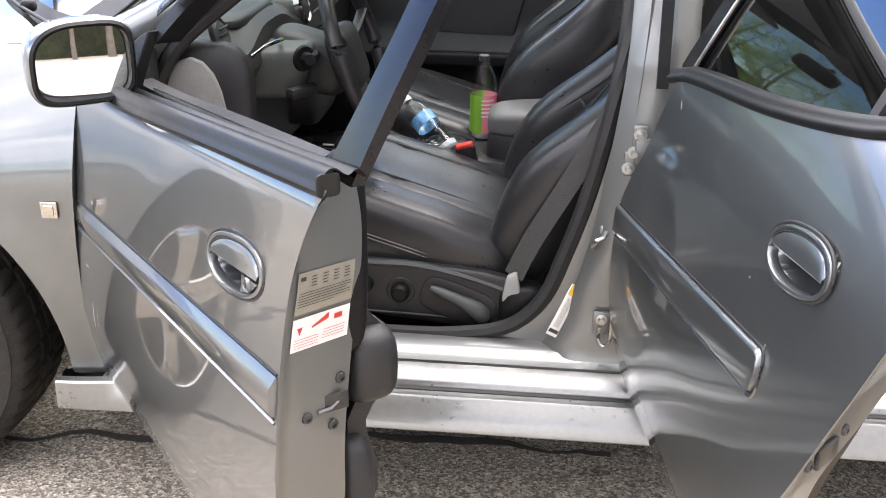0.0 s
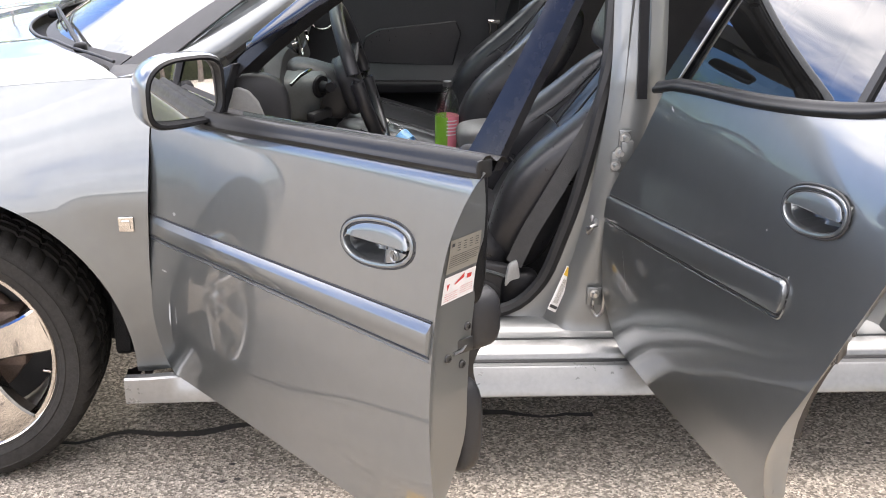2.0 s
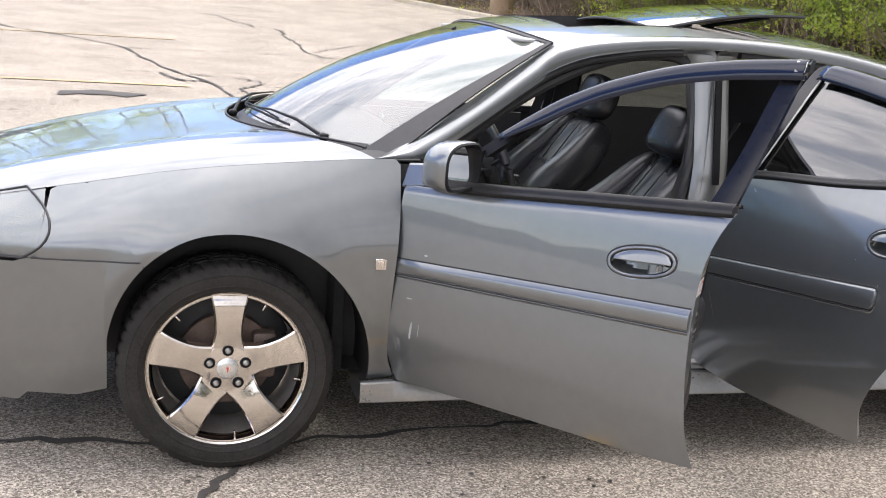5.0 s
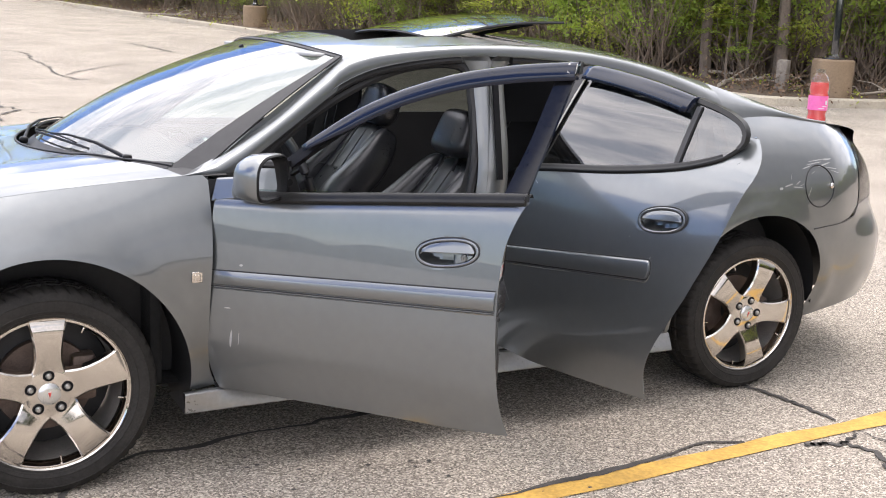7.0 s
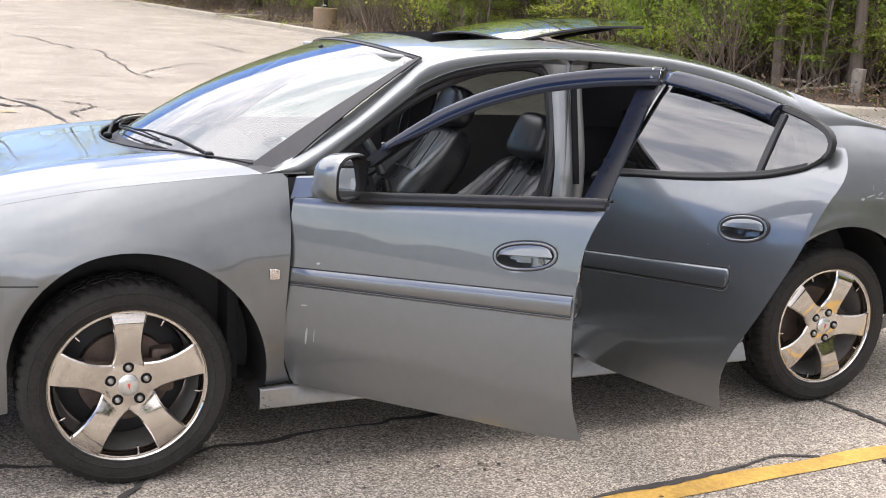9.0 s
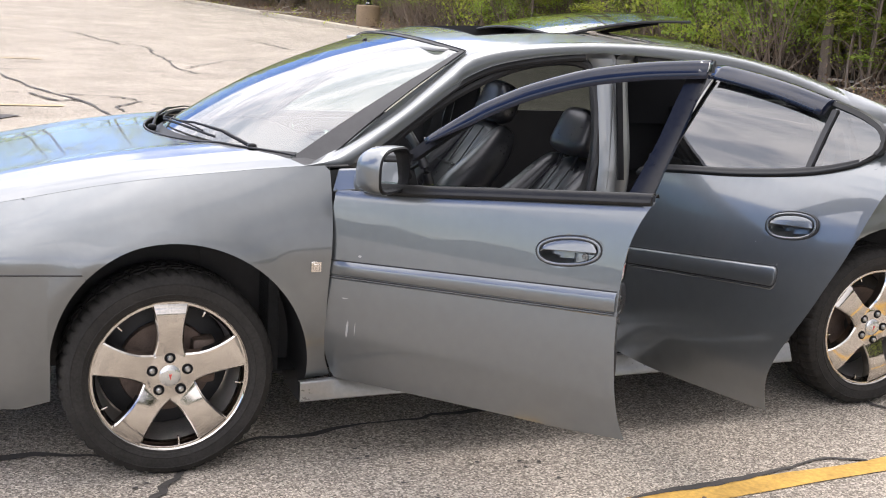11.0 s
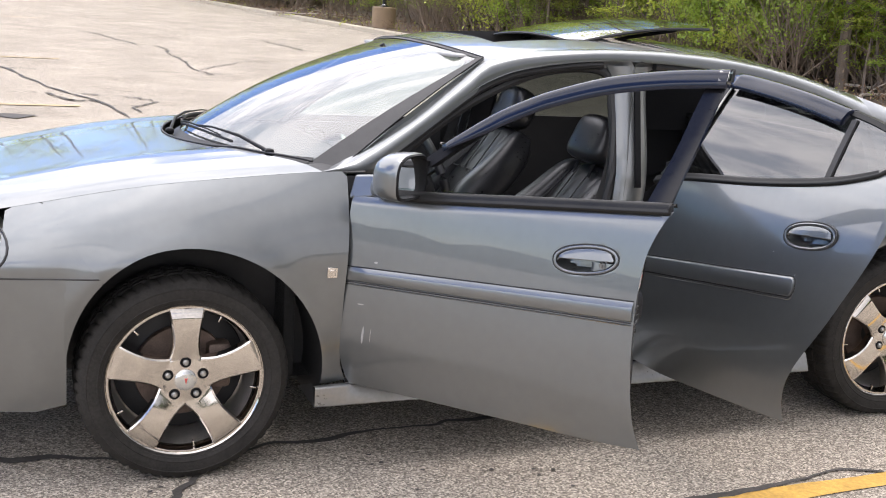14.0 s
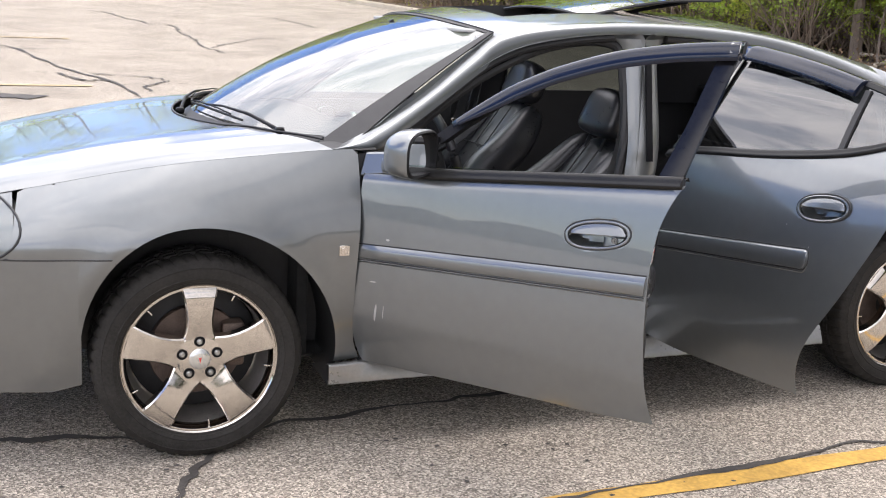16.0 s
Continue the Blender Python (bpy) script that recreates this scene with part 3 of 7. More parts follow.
# sunroof panel: tilted, its tail raised, slid back over the opening's rear
rows, SRW = [], 0.40
for i in range(15):
    q = i / 14
    row = []
    for j in range(17):
        s = -1 + 2 * j / 16
        x = 1.52 + 0.60 * q
        rr = 1 - 0.05 * (abs(2 * q - 1) ** 6)
        y = s * SRW * rr
        row.append(Vector((x + 0.015 * (1 - s * s) * (2 * q - 1), y, 1.440 + 0.082 * q - 0.022 * s * s + 0.022 * math.sin(q * math.pi))))
    rows.append(row)
sunroof = part("sunroof_panel", grid(rows), material("sunroof_glass", (0.02, 0.025, 0.02), 0.04, coat=1.0, vary=0.3, scale=3, rough_vary=0.015), car, "tilted dark glass sunroof panel", thick=0.006, offset=-1)
part("sunroof_seal", tube([rows[0][j] for j in range(17)] + [r[16] for r in rows[1:]] + [rows[-1][j] for j in range(15, -1, -1)] + [r[0] for r in rows[-2:0:-1]], 0.006, 6, closed=True), SEAL, sunroof)
for y in (-0.30, 0.30):
    part("sunroof_arm", tube([(1.62, y, 1.405), (1.80, y, 1.45), (2.02, y, 1.490)], 0.008, 6), TRIM, sunroof)


# upper body side: from the door openings' upper edge to the roof rail, and back to the boot
OPEN_Z = [(0.545, 0.975), (0.62, 1.012), (0.70, 1.062), (0.80, 1.128), (0.90, 1.195), (1.0, 1.258), (1.1, 1.302), (1.2, 1.328), (1.4, 1.357), (1.6, 1.368), (1.9, 1.358), (2.2, 1.325), (2.45, 1.262), (2.6, 1.208), (2.70, 1.16)]



def tumble(z):
    return 0.815 - 0.40 * (z - 0.98)





for side in (-1, 1):
    rows = []
    for x in np.linspace(0.43, 2.70, 60):
        top = rail_pt(x - 0.02 * (x < 1.0), side)
        zo = smooth_table(OPEN_Z, max(x, 0.545))
        low = Vector((x + 0.02 * (x < 1.0), side * tumble(zo), zo))
        row = []
        for j in range(8):
            q = j / 7
            p = top.lerp(low, q)
            p.y += side * 0.022 * math.sin(q * math.pi)
            p.z += 0.012 * math.sin(q * math.pi)
            row.append(p)
        row.append(low + Vector((0, -side * 0.02, 0.002)))
        row.append(low + Vector((0, -side * 0.05, -0.012)))
        rows.append(row)
    part("roof_rail", grid(rows), PAINT, car)
    # rear quarter: round the rear arch, from the door's cut to the tail lamp and the bumper's seam
    LAMP_X = [(0.70, 3.39), (0.765, 3.45), (0.95, 3.482), (1.055, 3.52), (1.1, 3.545)]
    SEAM_Z = [(3.0, 0.688), (3.1, 0.690), (3.3, 0.704), (3.39, 0.714), (3.43, 0.735), (3.45, 0.764), (3.5, 0.765), (4.0, 0.765)]
    cut = [(2.367, 0.24), (2.36, 0.30), (2.352, 0.40), (2.38, 0.52), (2.44, 0.64), (2.52, 0.76), (2.58, 0.86), (2.63, 0.96), (2.66, 1.05), (2.69, 1.12), (2.70, 1.16)]
    top = [(x, smooth_table(SHOULDER_Z, x)) for x in np.linspace(2.74, 3.54, 20)]
    # the jamb that folds in from the door's cut to the seal
    rows = []
    for k in range(37):
        z = 0.325 + 0.80 * k / 36
        e = side_point(lerp_table([(b, a) for a, b in cut], z), z, side)
        inner = Vector((lerp_table([(0.33, 2.21), (0.42, 2.265), (0.52, 2.305), (0.64, 2.372), (0.78, 2.468), (0.92, 2.548), (1.04, 2.60), (1.13, 2.60)], z), side * lerp_table([(0.3, 0.752), (0.9, 0.748), (1.04, 0.733), (1.13, 0.712)], z), z))
        fold = lambda q, out, back: e.lerp(inner, q) + Vector((back, side * out, 0))
        rows.append([e, fold(0.03, -0.006, 0.004), fold(0.10, -0.022, 0.006), fold(0.18, -0.024, 0.004), fold(0.26, -0.010, 0), fold(0.42, -0.004, 0), fold(0.52, -0.014, 0.004), fold(0.66, -0.026, 0.006), fold(0.82, -0.012, 0.002), inner, inner + Vector((-0.012, -side * 0.02, 0))])
    part("quarter_jamb", grid(rows), PAINT_IN, car, "folded grey jamb behind the rear door")
    QUARTER = cut + top + [(3.475, 0.90), (3.45, 0.77), (3.40, 0.718), (3.30, 0.706), (3.13, 0.60), (2.807, 0.34)]
    quarter = part("rear_quarter", arch_panel(WB, QUARTER, radians(186), radians(50), side, 90, 16), PAINT, car)
    rows = []
    for j in range(15):
        row = []
        for i in range(13):
            low = lerp_table([(0, 0.690), (0.5, 0.704), (0.8, 0.716), (1, 0.765)], i / 12)
            q = j / 14
            z = low + (1.09 - low) * q
            x0 = WB + (z - AXLE_Z) / math.tan(radians(50))
            x1 = lerp_table(LAMP_X, z)
            x = x0 + (x1 - x0) * i / 12
            row.append(side_point(x, min(z, smooth_table(SHOULDER_Z, x)), side))
        rows.append(row)
    part("quarter_tail", grid(rows), PAINT, quarter)
    # the pillar behind the rear window, up to the rear glass
    rows = []
    for x in np.linspace(2.55, 3.34, 26):
        top_p = rail_pt(x, side) if x < 3.2 else Vector((x, side * (0.665 - 0.06 * (x - 3.2)), 1.135 - 0.12 * (x - 3.2)))
        if x < 2.70:
            zo = smooth_table(OPEN_Z, x)
            low = Vector((x, side * tumble(zo), zo))
        else:
            zs = smooth_table(SHOULDER_Z, x)
            low = Vector((x, side * half_width(x, zs - 0.002), zs - 0.002))
        rows.append([top_p.lerp(low, j / 7) + Vector((0, side * 0.018 * math.sin(j / 7 * math.pi), 0.004 * math.sin(j / 7 * math.pi))) for j in range(8)])
    part("rear_pillar", grid(rows), PAINT, car)
    if side < 0:
        ring = [side_point(3.115 + 0.088 * math.cos(a), 0.868 + 0.086 * math.sin(a), -1, 0.0005) for a in np.linspace(0, 2 * math.pi, 41)[:-1]]
        flap = part("fuel_flap", tube(ring, 0.0028, 6, closed=True), SEAL, quarter, "round fuel flap with a small knob")
        part("flap_knob", blob(tuple(side_point(3.185, 0.868, -1, 0.004)), (0.022, 0.018, 0.026), 1.0, 4), CHROME, flap)
    # rear bumper, tucked in below its widest line
    tuck = lambda x, z: side_point(x, z, side, 0.002 + 0.5 * smooth_table(LOWER, z) * min(1.0, max(0.0, (x - 3.2) / 0.3)) - 0.040 * max(0.0, (0.47 - z) / 0.15) ** 1.5)
    rows = []
    for i in range(26):
        a = radians(-8 + (58 - -8) * i / 25)
        ex, ez = WB + arch_r(WB, a) * math.cos(a), AXLE_Z + arch_r(WB, a) * math.sin(a)
        if i < 25 and ez < 0.688:
            rows.append([tuck(ex, ez + (lerp_table(SEAM_Z, ex) - ez) * j / 12) for j in range(13)])
    rows = rows[::-1]
    for x in list(np.linspace(3.185, 3.46, 14)) + list(np.linspace(3.49, 4.0, 22)):
        zt = lerp_table(SEAM_Z, x) + 0.004
        zb = lerp_table([(3.15, 0.255), (3.24, 0.270), (3.5, 0.31), (3.8, 0.33), (4.0, 0.34)], x)
        rows.append([tuck(x, zb + (zt - zb) * j / 12) for j in range(13)])
    part("rear_bumper", grid(rows), PAINT, car)
    part("bumper_seam", tube([side_point(x, lerp_table(SEAM_Z, x), side, 0.0005) for x in list(np.linspace(3.085, 3.455, 20)) + list(np.linspace(3.48, 3.9, 16))], 0.0028, 6), SEAL, car)
    # tail lamp
    rows = []
    for j in range(15):
        row = []
        for i in range(21):
            x = lerp_table(LAMP_X, 0.768 + 0.287 * j / 14) + 0.002
            x += (3.90 - x) * i / 20
            row.append(side_point(x, 0.768 + (smooth_table(SHOULDER_Z, x) - 0.006 - 0.768) * j / 14, side, 0.003))
        rows.append(row)
    part("tail_lamp", grid(rows), material("smoked_red_lens", (0.012, 0.006, 0.006), 0.16, vary=0.3, scale=20, rough_vary=0.05, spec=0.25), car, "dark smoked tail lamp")

# rear glass, boot lid, tail
rows = []
for i in range(15):
    q = i / 14
    row = []
    for j in range(25):
        s = -1 + 2 * j / 24
        x = (2.50 - 0.08 * s * s) + (3.33 - 0.05 * s * s - 2.50 + 0.08 * s * s) * q
        yr = smooth_table(RAIL_Y, min(x, 3.2)) - 0.012
        zr = smooth_table(RAIL_Z, x) if x < 3.2 else 1.135 - 0.12 * (x - 3.2)
        row.append(Vector((x, s * yr, zr + (0.030 + 0.014 * math.sin(q * 3.1)) * (1 - s * s) - 0.002)))
    rows.append(row)
rear_glass = part("rear_glass", grid(rows), TINT, car)
rear_glass.visible_shadow = False
rows = []
for i in range(20):
    q = i / 19
    row = []
    for j in range(25):
        s = -1 + 2 * j / 24
        x = 3.29 + (3.88 - 0.30 * s * s - 3.29) * q
        y = s * smooth_table(SHOULDER_Y, x) * 0.985
        z = smooth_table(SHOULDER_Z, x) + 0.012 * (1 - s * s) + 0.040 * max(0, (q - 0.45) / 0.55) ** 1.6 * (1 - 0.95 * s**4)
        row.append(Vector((x, y, z)))
    rows.append(row)
for dx, dz in ((0.012, -0.008), (0.008, -0.035), (0.03, -0.10), (0.06, -0.2)):
    rows.append([rows[19][j] + Vector((dx, 0, dz)) for j in range(25)])
part("boot_lid", grid(rows), PAINT, car)
part("tail_panel", grid([[Vector((3.898 + 0.05 * (1 - s * s), s * half_width(3.898, z), z)) for s in np.linspace(-1, 1, 17)] for z in np.linspace(0.76, 0.99, 8)]), PAINT, car)
part("bumper_centre", grid([[Vector((3.999 + 0.03 * (1 - s * s), s * (half_width(3.999, z) + 0.002), z)) for s in np.linspace(-1, 1, 13)] for z in np.linspace(0.34, 0.769, 12)]), PAINT, car)
part("inner_tail", box((3.35, 0, 0.62), (0.7, 1.2, 0.6), 0.04), SEAL, car)


# ---- wheels ----
def tyre_mesh():
    prof = [(0.238, -0.094), (0.246, -0.106), (0.252, -0.1075), (0.2535, -0.1105), (0.262, -0.114), (0.2655, -0.1165), (0.268, -0.1145), (0.285, -0.117), (0.2965, -0.1155), (0.2985, -0.1172), (0.301, -0.1145), (0.305, -0.112), (0.318, -0.104), (0.3265, -0.094), (0.3295, -0.07), (0.3305, -0.045), (0.3305, -0.040), (0.3215, -0.038), (0.3215, -0.030), (0.331, -0.028), (0.331, -0.006), (0.322, -0.004), (0.322, 0.004)]
    prof = prof + [(r, -h) for r, h in prof[::-1]]
    n, rows = 216, []
    for k, (r, h) in enumerate(prof):
        ring = []
        for j in range(n):
            a = 2 * math.pi * j / n
            rr = r
            if abs(h) > 0.038 and r > 0.30 and (j + (1 if h > 0 else 0)) % 4 == 0:
                rr -= 0.006 if r > 0.325 else 0.0025
            elif 0.004 < abs(h) < 0.03 and j % 6 == 0 and r > 0.325:
                rr -= 0.007
            sk = 0.05 * h / 0.1
            ring.append(Vector((rr * math.cos(a + sk), h, rr * math.sin(a + sk))))
        rows.append(ring)
    return grid(rows, loop=True)


def spoke_mesh():
    """One broad flat spoke, pointing up, its face slightly dished."""
    bm = bmesh.new()
    rows = []
    for r, hw, y in ((0.030, 0.020, -0.088), (0.048, 0.034, -0.090), (0.066, 0.050, -0.092), (0.085, 0.045, -0.096), (0.11, 0.041, -0.103), (0.14, 0.041, -0.109), (0.17, 0.044, -0.112), (0.195, 0.048, -0.112), (0.214, 0.052, -0.109), (0.226, 0.055, -0.105), (0.233, 0.056, -0.1015)):
        rows.append([Vector((-hw * 1.02, y + 0.040, r)), Vector((-hw, y + 0.006, r)), Vector((-hw + 0.005, y + 0.0005, r)), Vector((0, y - 0.001, r)), Vector((hw - 0.005, y + 0.0005, r)), Vector((hw, y + 0.006, r)), Vector((hw * 1.02, y + 0.040, r))])
    return grid(rows)


def build_wheel(name):
    rim_prof = [(0.216, 0.08), (0.220, -0.02), (0.226, -0.075), (0.2305, -0.096), (0.2325, -0.1005), (0.2360, -0.1015), (0.2395, -0.1010), (0.2415, -0.1035), (0.2440, -0.1055), (0.2460, -0.1035), (0.2460, -0.094), (0.238, -0.090), (0.228, -0.02), (0.226, 0.08)]
    wheel = part("wheel", turned(rim_prof, 72), CHROME, None, "five-spoke chrome alloy wheel, dulled by dust")
    part("tyre", tyre_mesh(), RUBBER, wheel, "black tyre with blocky tread")
    for i in range(5):
        m = Matrix.Rotation(2 * math.pi * i / 5, 4, "Y")
        s = spoke_mesh()
        bmesh.ops.transform(s, matrix=m, verts=s.verts)
        part("spoke", s, CHROME, wheel, bevel=0.0)
        nut = turned([(0.0, -0.103), (0.006, -0.103), (0.0095, -0.099), (0.0105, -0.09), (0.0105, -0.07)], 10)
        bmesh.ops.translate(nut, vec=(0, 0, 0.057), verts=nut.verts)
        bmesh.ops.transform(nut, matrix=m, verts=nut.verts)
        part("lug_nut", nut, STEEL, wheel)
        hole = turned([(0.0, -0.0945), (0.0155, -0.0945), (0.0165, -0.0955), (0.0175, -0.094)], 16)
        bmesh.ops.translate(hole, vec=(0, 0, 0.057), verts=hole.verts)
        bmesh.ops.transform(hole, matrix=m, verts=hole.verts)
        part("lug_recess", hole, TRIM, wheel)
    part("hub_face", turned([(0.0, -0.0925), (0.070, -0.0925), (0.078, -0.090), (0.080, -0.06)], 40), CHROME, wheel)
    part("barrel", turned([(0.2225, -0.070), (0.2170, -0.03), (0.2130, 0.0), (0.2110, 0.06)], 64), DULL_ALLOY, wheel, "dusty alloy barrel")
    cap = turned([(0.0, -0.104), (0.018, -0.1035), (0.030, -0.101), (0.034, -0.097), (0.035, -0.085)], 28)
    part("centre_cap", cap, material("satin_silver", (0.62, 0.62, 0.60), 0.25, 0.8), wheel)
    logo = poly_plate([(-0.005, 0.009), (0.0, 0.005), (0.005, 0.009), (0.0, -0.012)], lambda a, b, d: Vector((a, -0.1038 - d, b)), 0.0012)
    part("emblem", logo, RED, wheel)
    for k in range(10):
        a = 2 * math.pi * (k + 0.5) / 10 + (0.13 if k % 2 else -0.13)
        b = box((0, 0, 0), (0.006, 0.012, 0.020), 0.002)
        bmesh.ops.transform(b, matrix=Matrix.Translation((0.218 * math.cos(a), -0.086, 0.218 * math.sin(a))) @ Matrix.Rotation(math.pi / 2 - a, 4, "Y"), verts=b.verts)
        part("balance_weight", b, CHROME, wheel)
    part("brake_disc", turned([(0.06, 0.0), (0.145, 0.0), (0.148, 0.005), (0.148, 0.022), (0.10, 0.03)], 48), IRON, wheel)
    part("backing_plate", turned([(0.0, 0.035), (0.16, 0.035), (0.208, 0.05)], 32), SEAL, wheel)
    b = box((0.115, -0.004, 0.02), (0.075, 0.07, 0.15), 0.015)
    part("brake_caliper", b, IRON, wheel)
    return wheel


wheel = build_wheel("wheel")
wheel.parent = car
wheel.matrix_basis = pose(0, -0.785, AXLE_Z)
for x, y, spin, turn in ((WB, -0.785, -20, 0), (0.0, 0.785, 31, 180), (WB, 0.785, 11, 180)):
    copy_thing(wheel, pose(x, y, AXLE_Z, 0, 0, turn) @ pose(0, 0, 0, 0, -spin, 0))

# wheel housings
for side in (-1, 1):
    for ax in (0.0, WB):
        rows = []
        for a in np.linspace(radians(2 if ax else -16), radians(189 if ax else 184), 44):
            c, s = math.cos(a), math.sin(a)
            r = arch_r(ax, a) + 0.012
            rows.append([Vector((ax + r * c, side * yy, AXLE_Z + r * s)) for yy in (0.868, 0.82, 0.70, 0.60)] + [Vector((ax + 0.1 * c, side * 0.58, AXLE_Z + 0.1 * s))])
        part("wheel_housing", grid(rows), SEAL, car)


# ---- sills, door frames and pillars of the body ----
LIP = [(-0.880, 0.222), (-0.913, 0.222), (-0.919, 0.227), (-0.918, 0.233), (-0.893, 0.288), (-0.888, 0.292), (-0.868, 0.292), (-0.864, 0.286)]
TREAD = [(-0.856, 0.288), (-0.854, 0.304), (-0.850, 0.308), (-0.818, 0.327), (-0.813, 0.328), (-0.810, 0.322)]
STEP = [(-0.804, 0.318), (-0.803, 0.329), (-0.798, 0.331), (-0.782, 0.338), (-0.770, 0.348), (-0.755, 0.353), (-0.735, 0.356), (-0.715, 0.352), (-0.700, 0.30)]
for side in (-1, 1):
    def sill_rows(prof, x1, x0=0.405):
        rows = []
        for x in np.linspace(x0, x1, 40):
            k = min(1.0, max(0.0, (0.78 - x) / 0.34)) ** 1.5
            rows.append([Vector((x, -side * (y - k * (0.006 + 0.030 * max(0.0, min(1.0, (z - 0.222) / 0.066)) * (y < -0.86)) if z < 0.295 else y), z)) for y, z in prof])
        return grid(rows)
    sill = part("sill", sill_rows(LIP, 2.385), SILL_PAINT, car, "pale scuffed lower sill")
    part("sill_tread", sill_rows(TREAD, 2.385, 0.53), SILL_PAINT, sill, "bright scuffed tread strip")
    part("sill_step", sill_rows(STEP, 2.385, 0.53), PAINT_IN, sill, "grey painted step inside the sill")
    part("sill_seal", tube([(x, side * 0.861, 0.288) for x in np.linspace(0.52, 2.33, 20)], 0.0085, 8), SEAL, sill)
    part("step_seal", tube([(x, side * 0.807, 0.321) for x in np.linspace(0.56, 2.33, 20)], 0.005, 6), SEAL, sill)
    for x in (0.405, 2.385):
        caps = bmesh.new()
        f = [caps.verts.new((x, -side * y, z)) for y, z in (LIP if x < 1 else LIP + TREAD + STEP)] + [caps.verts.new((x, side * 0.7, 0.222))]
        caps.faces.new(f)
        part("sill_end", caps, SEAL, sill, smooth=False)

# door opening curves (x, y, z): front and rear
FRONT_OPEN = [(0.66, -0.73, 0.352), (0.9, -0.722, 0.350), (1.10, -0.722, 0.350), (1.22, -0.722, 0.354), (1.341, -0.722, 0.380), (1.41, -0.722, 0.446), (1.452, -0.722, 0.552), (1.491, -0.722, 0.679), (1.522, -0.722, 0.823), (1.543, -0.715, 0.96), (1.553, -0.69, 1.08), (1.552, -0.66, 1.20), (1.535, -0.632, 1.315), (1.44, -0.625, 1.338), (1.25, -0.638, 1.312), (1.05, -0.665, 1.236), (0.90, -0.692, 1.152), (0.75, -0.722, 1.045), (0.64, -0.74, 0.94), (0.60, -0.745, 0.80), (0.605, -0.745, 0.60), (0.625, -0.74, 0.42)]
REAR_OPEN = [(1.70, -0.73, 0.352), (1.95, -0.722, 0.350), (2.15, -0.722, 0.360), (2.235, -0.725, 0.42), (2.27, -0.735, 0.52), (2.34, -0.74, 0.64), (2.44, -0.74, 0.78), (2.52, -0.735, 0.92), (2.575, -0.72, 1.04), (2.58, -0.70, 1.11), (2.50, -0.675, 1.19), (2.35, -0.65, 1.25), (2.15, -0.64, 1.295), (1.9, -0.63, 1.325), (1.72, -0.632, 1.325), (1.672, -0.645, 1.27), (1.672, -0.685, 1.08), (1.672, -0.715, 0.93), (1.655, -0.722, 0.75), (1.64, -0.725, 0.55), (1.655, -0.73, 0.42)]


def flip(pts, side):
    return [Vector((p[0], -side * p[1], p[2])) for p in pts]


for side in (-1, 1):
    part("door_seal", tube(curve_pts(flip(FRONT_OPEN + FRONT_OPEN[:1], side), 110)[:-1], 0.017, 8, closed=True), SEAL, car, "black rubber door seal")
    part("door_seal", tube(curve_pts(flip(REAR_OPEN + REAR_OPEN[:1], side), 110)[:-1], 0.015, 8, closed=True), SEAL, car, "black rubber door seal")
    # a second, black seal follows the upper edge of the opening
    for pts, x0, x1 in ((FRONT_OPEN, 0.66, 1.50), (REAR_OPEN, 1.72, 2.52)):
        up = [Vector((x, side * (tumble(smooth_table(OPEN_Z, x)) - 0.012), smooth_table(OPEN_Z, x) - 0.012)) for x in np.linspace(x0, x1, 30)]
        part("upper_seal", tube(up, 0.017, 8, r2=0.014), SEAL, car)
    part("hinge_pillar", box((0.565, side * 0.79, 0.64), (0.13, 0.05, 0.66), 0.01), SEAL, car)
    # metal lip outside each seal, out to the panel edges
    for pts in (FRONT_OPEN, REAR_OPEN):
        loop = curve_pts(flip(pts + pts[:1], side), 110)[:-1]
        c = sum(loop, Vector()) / len(loop)
        rows = []
        for p in loop:
            d = Vector((p.x - c.x, 0, p.z - c.z)).normalized()
            o1, o2, o3 = p + d * 0.02, p + d * 0.055, p + d * 0.095
            o1.y, o2.y, o3.y = p.y + side * 0.000, p.y + side * 0.012, p.y + side * 0.045
            lim = lambda q: Vector((q.x, q.y, min(q.z, smooth_table(OPEN_Z, max(q.x, 0.545)) + 0.004) if q.z > 0.9 else max(q.z, 0.322)))
            rows.append([p + Vector((0, -side * 0.03, 0)), p, lim(o1), lim(o2), lim(o3)])
        part("door_jamb", grid(rows + rows[:1]), PAINT_IN, car)

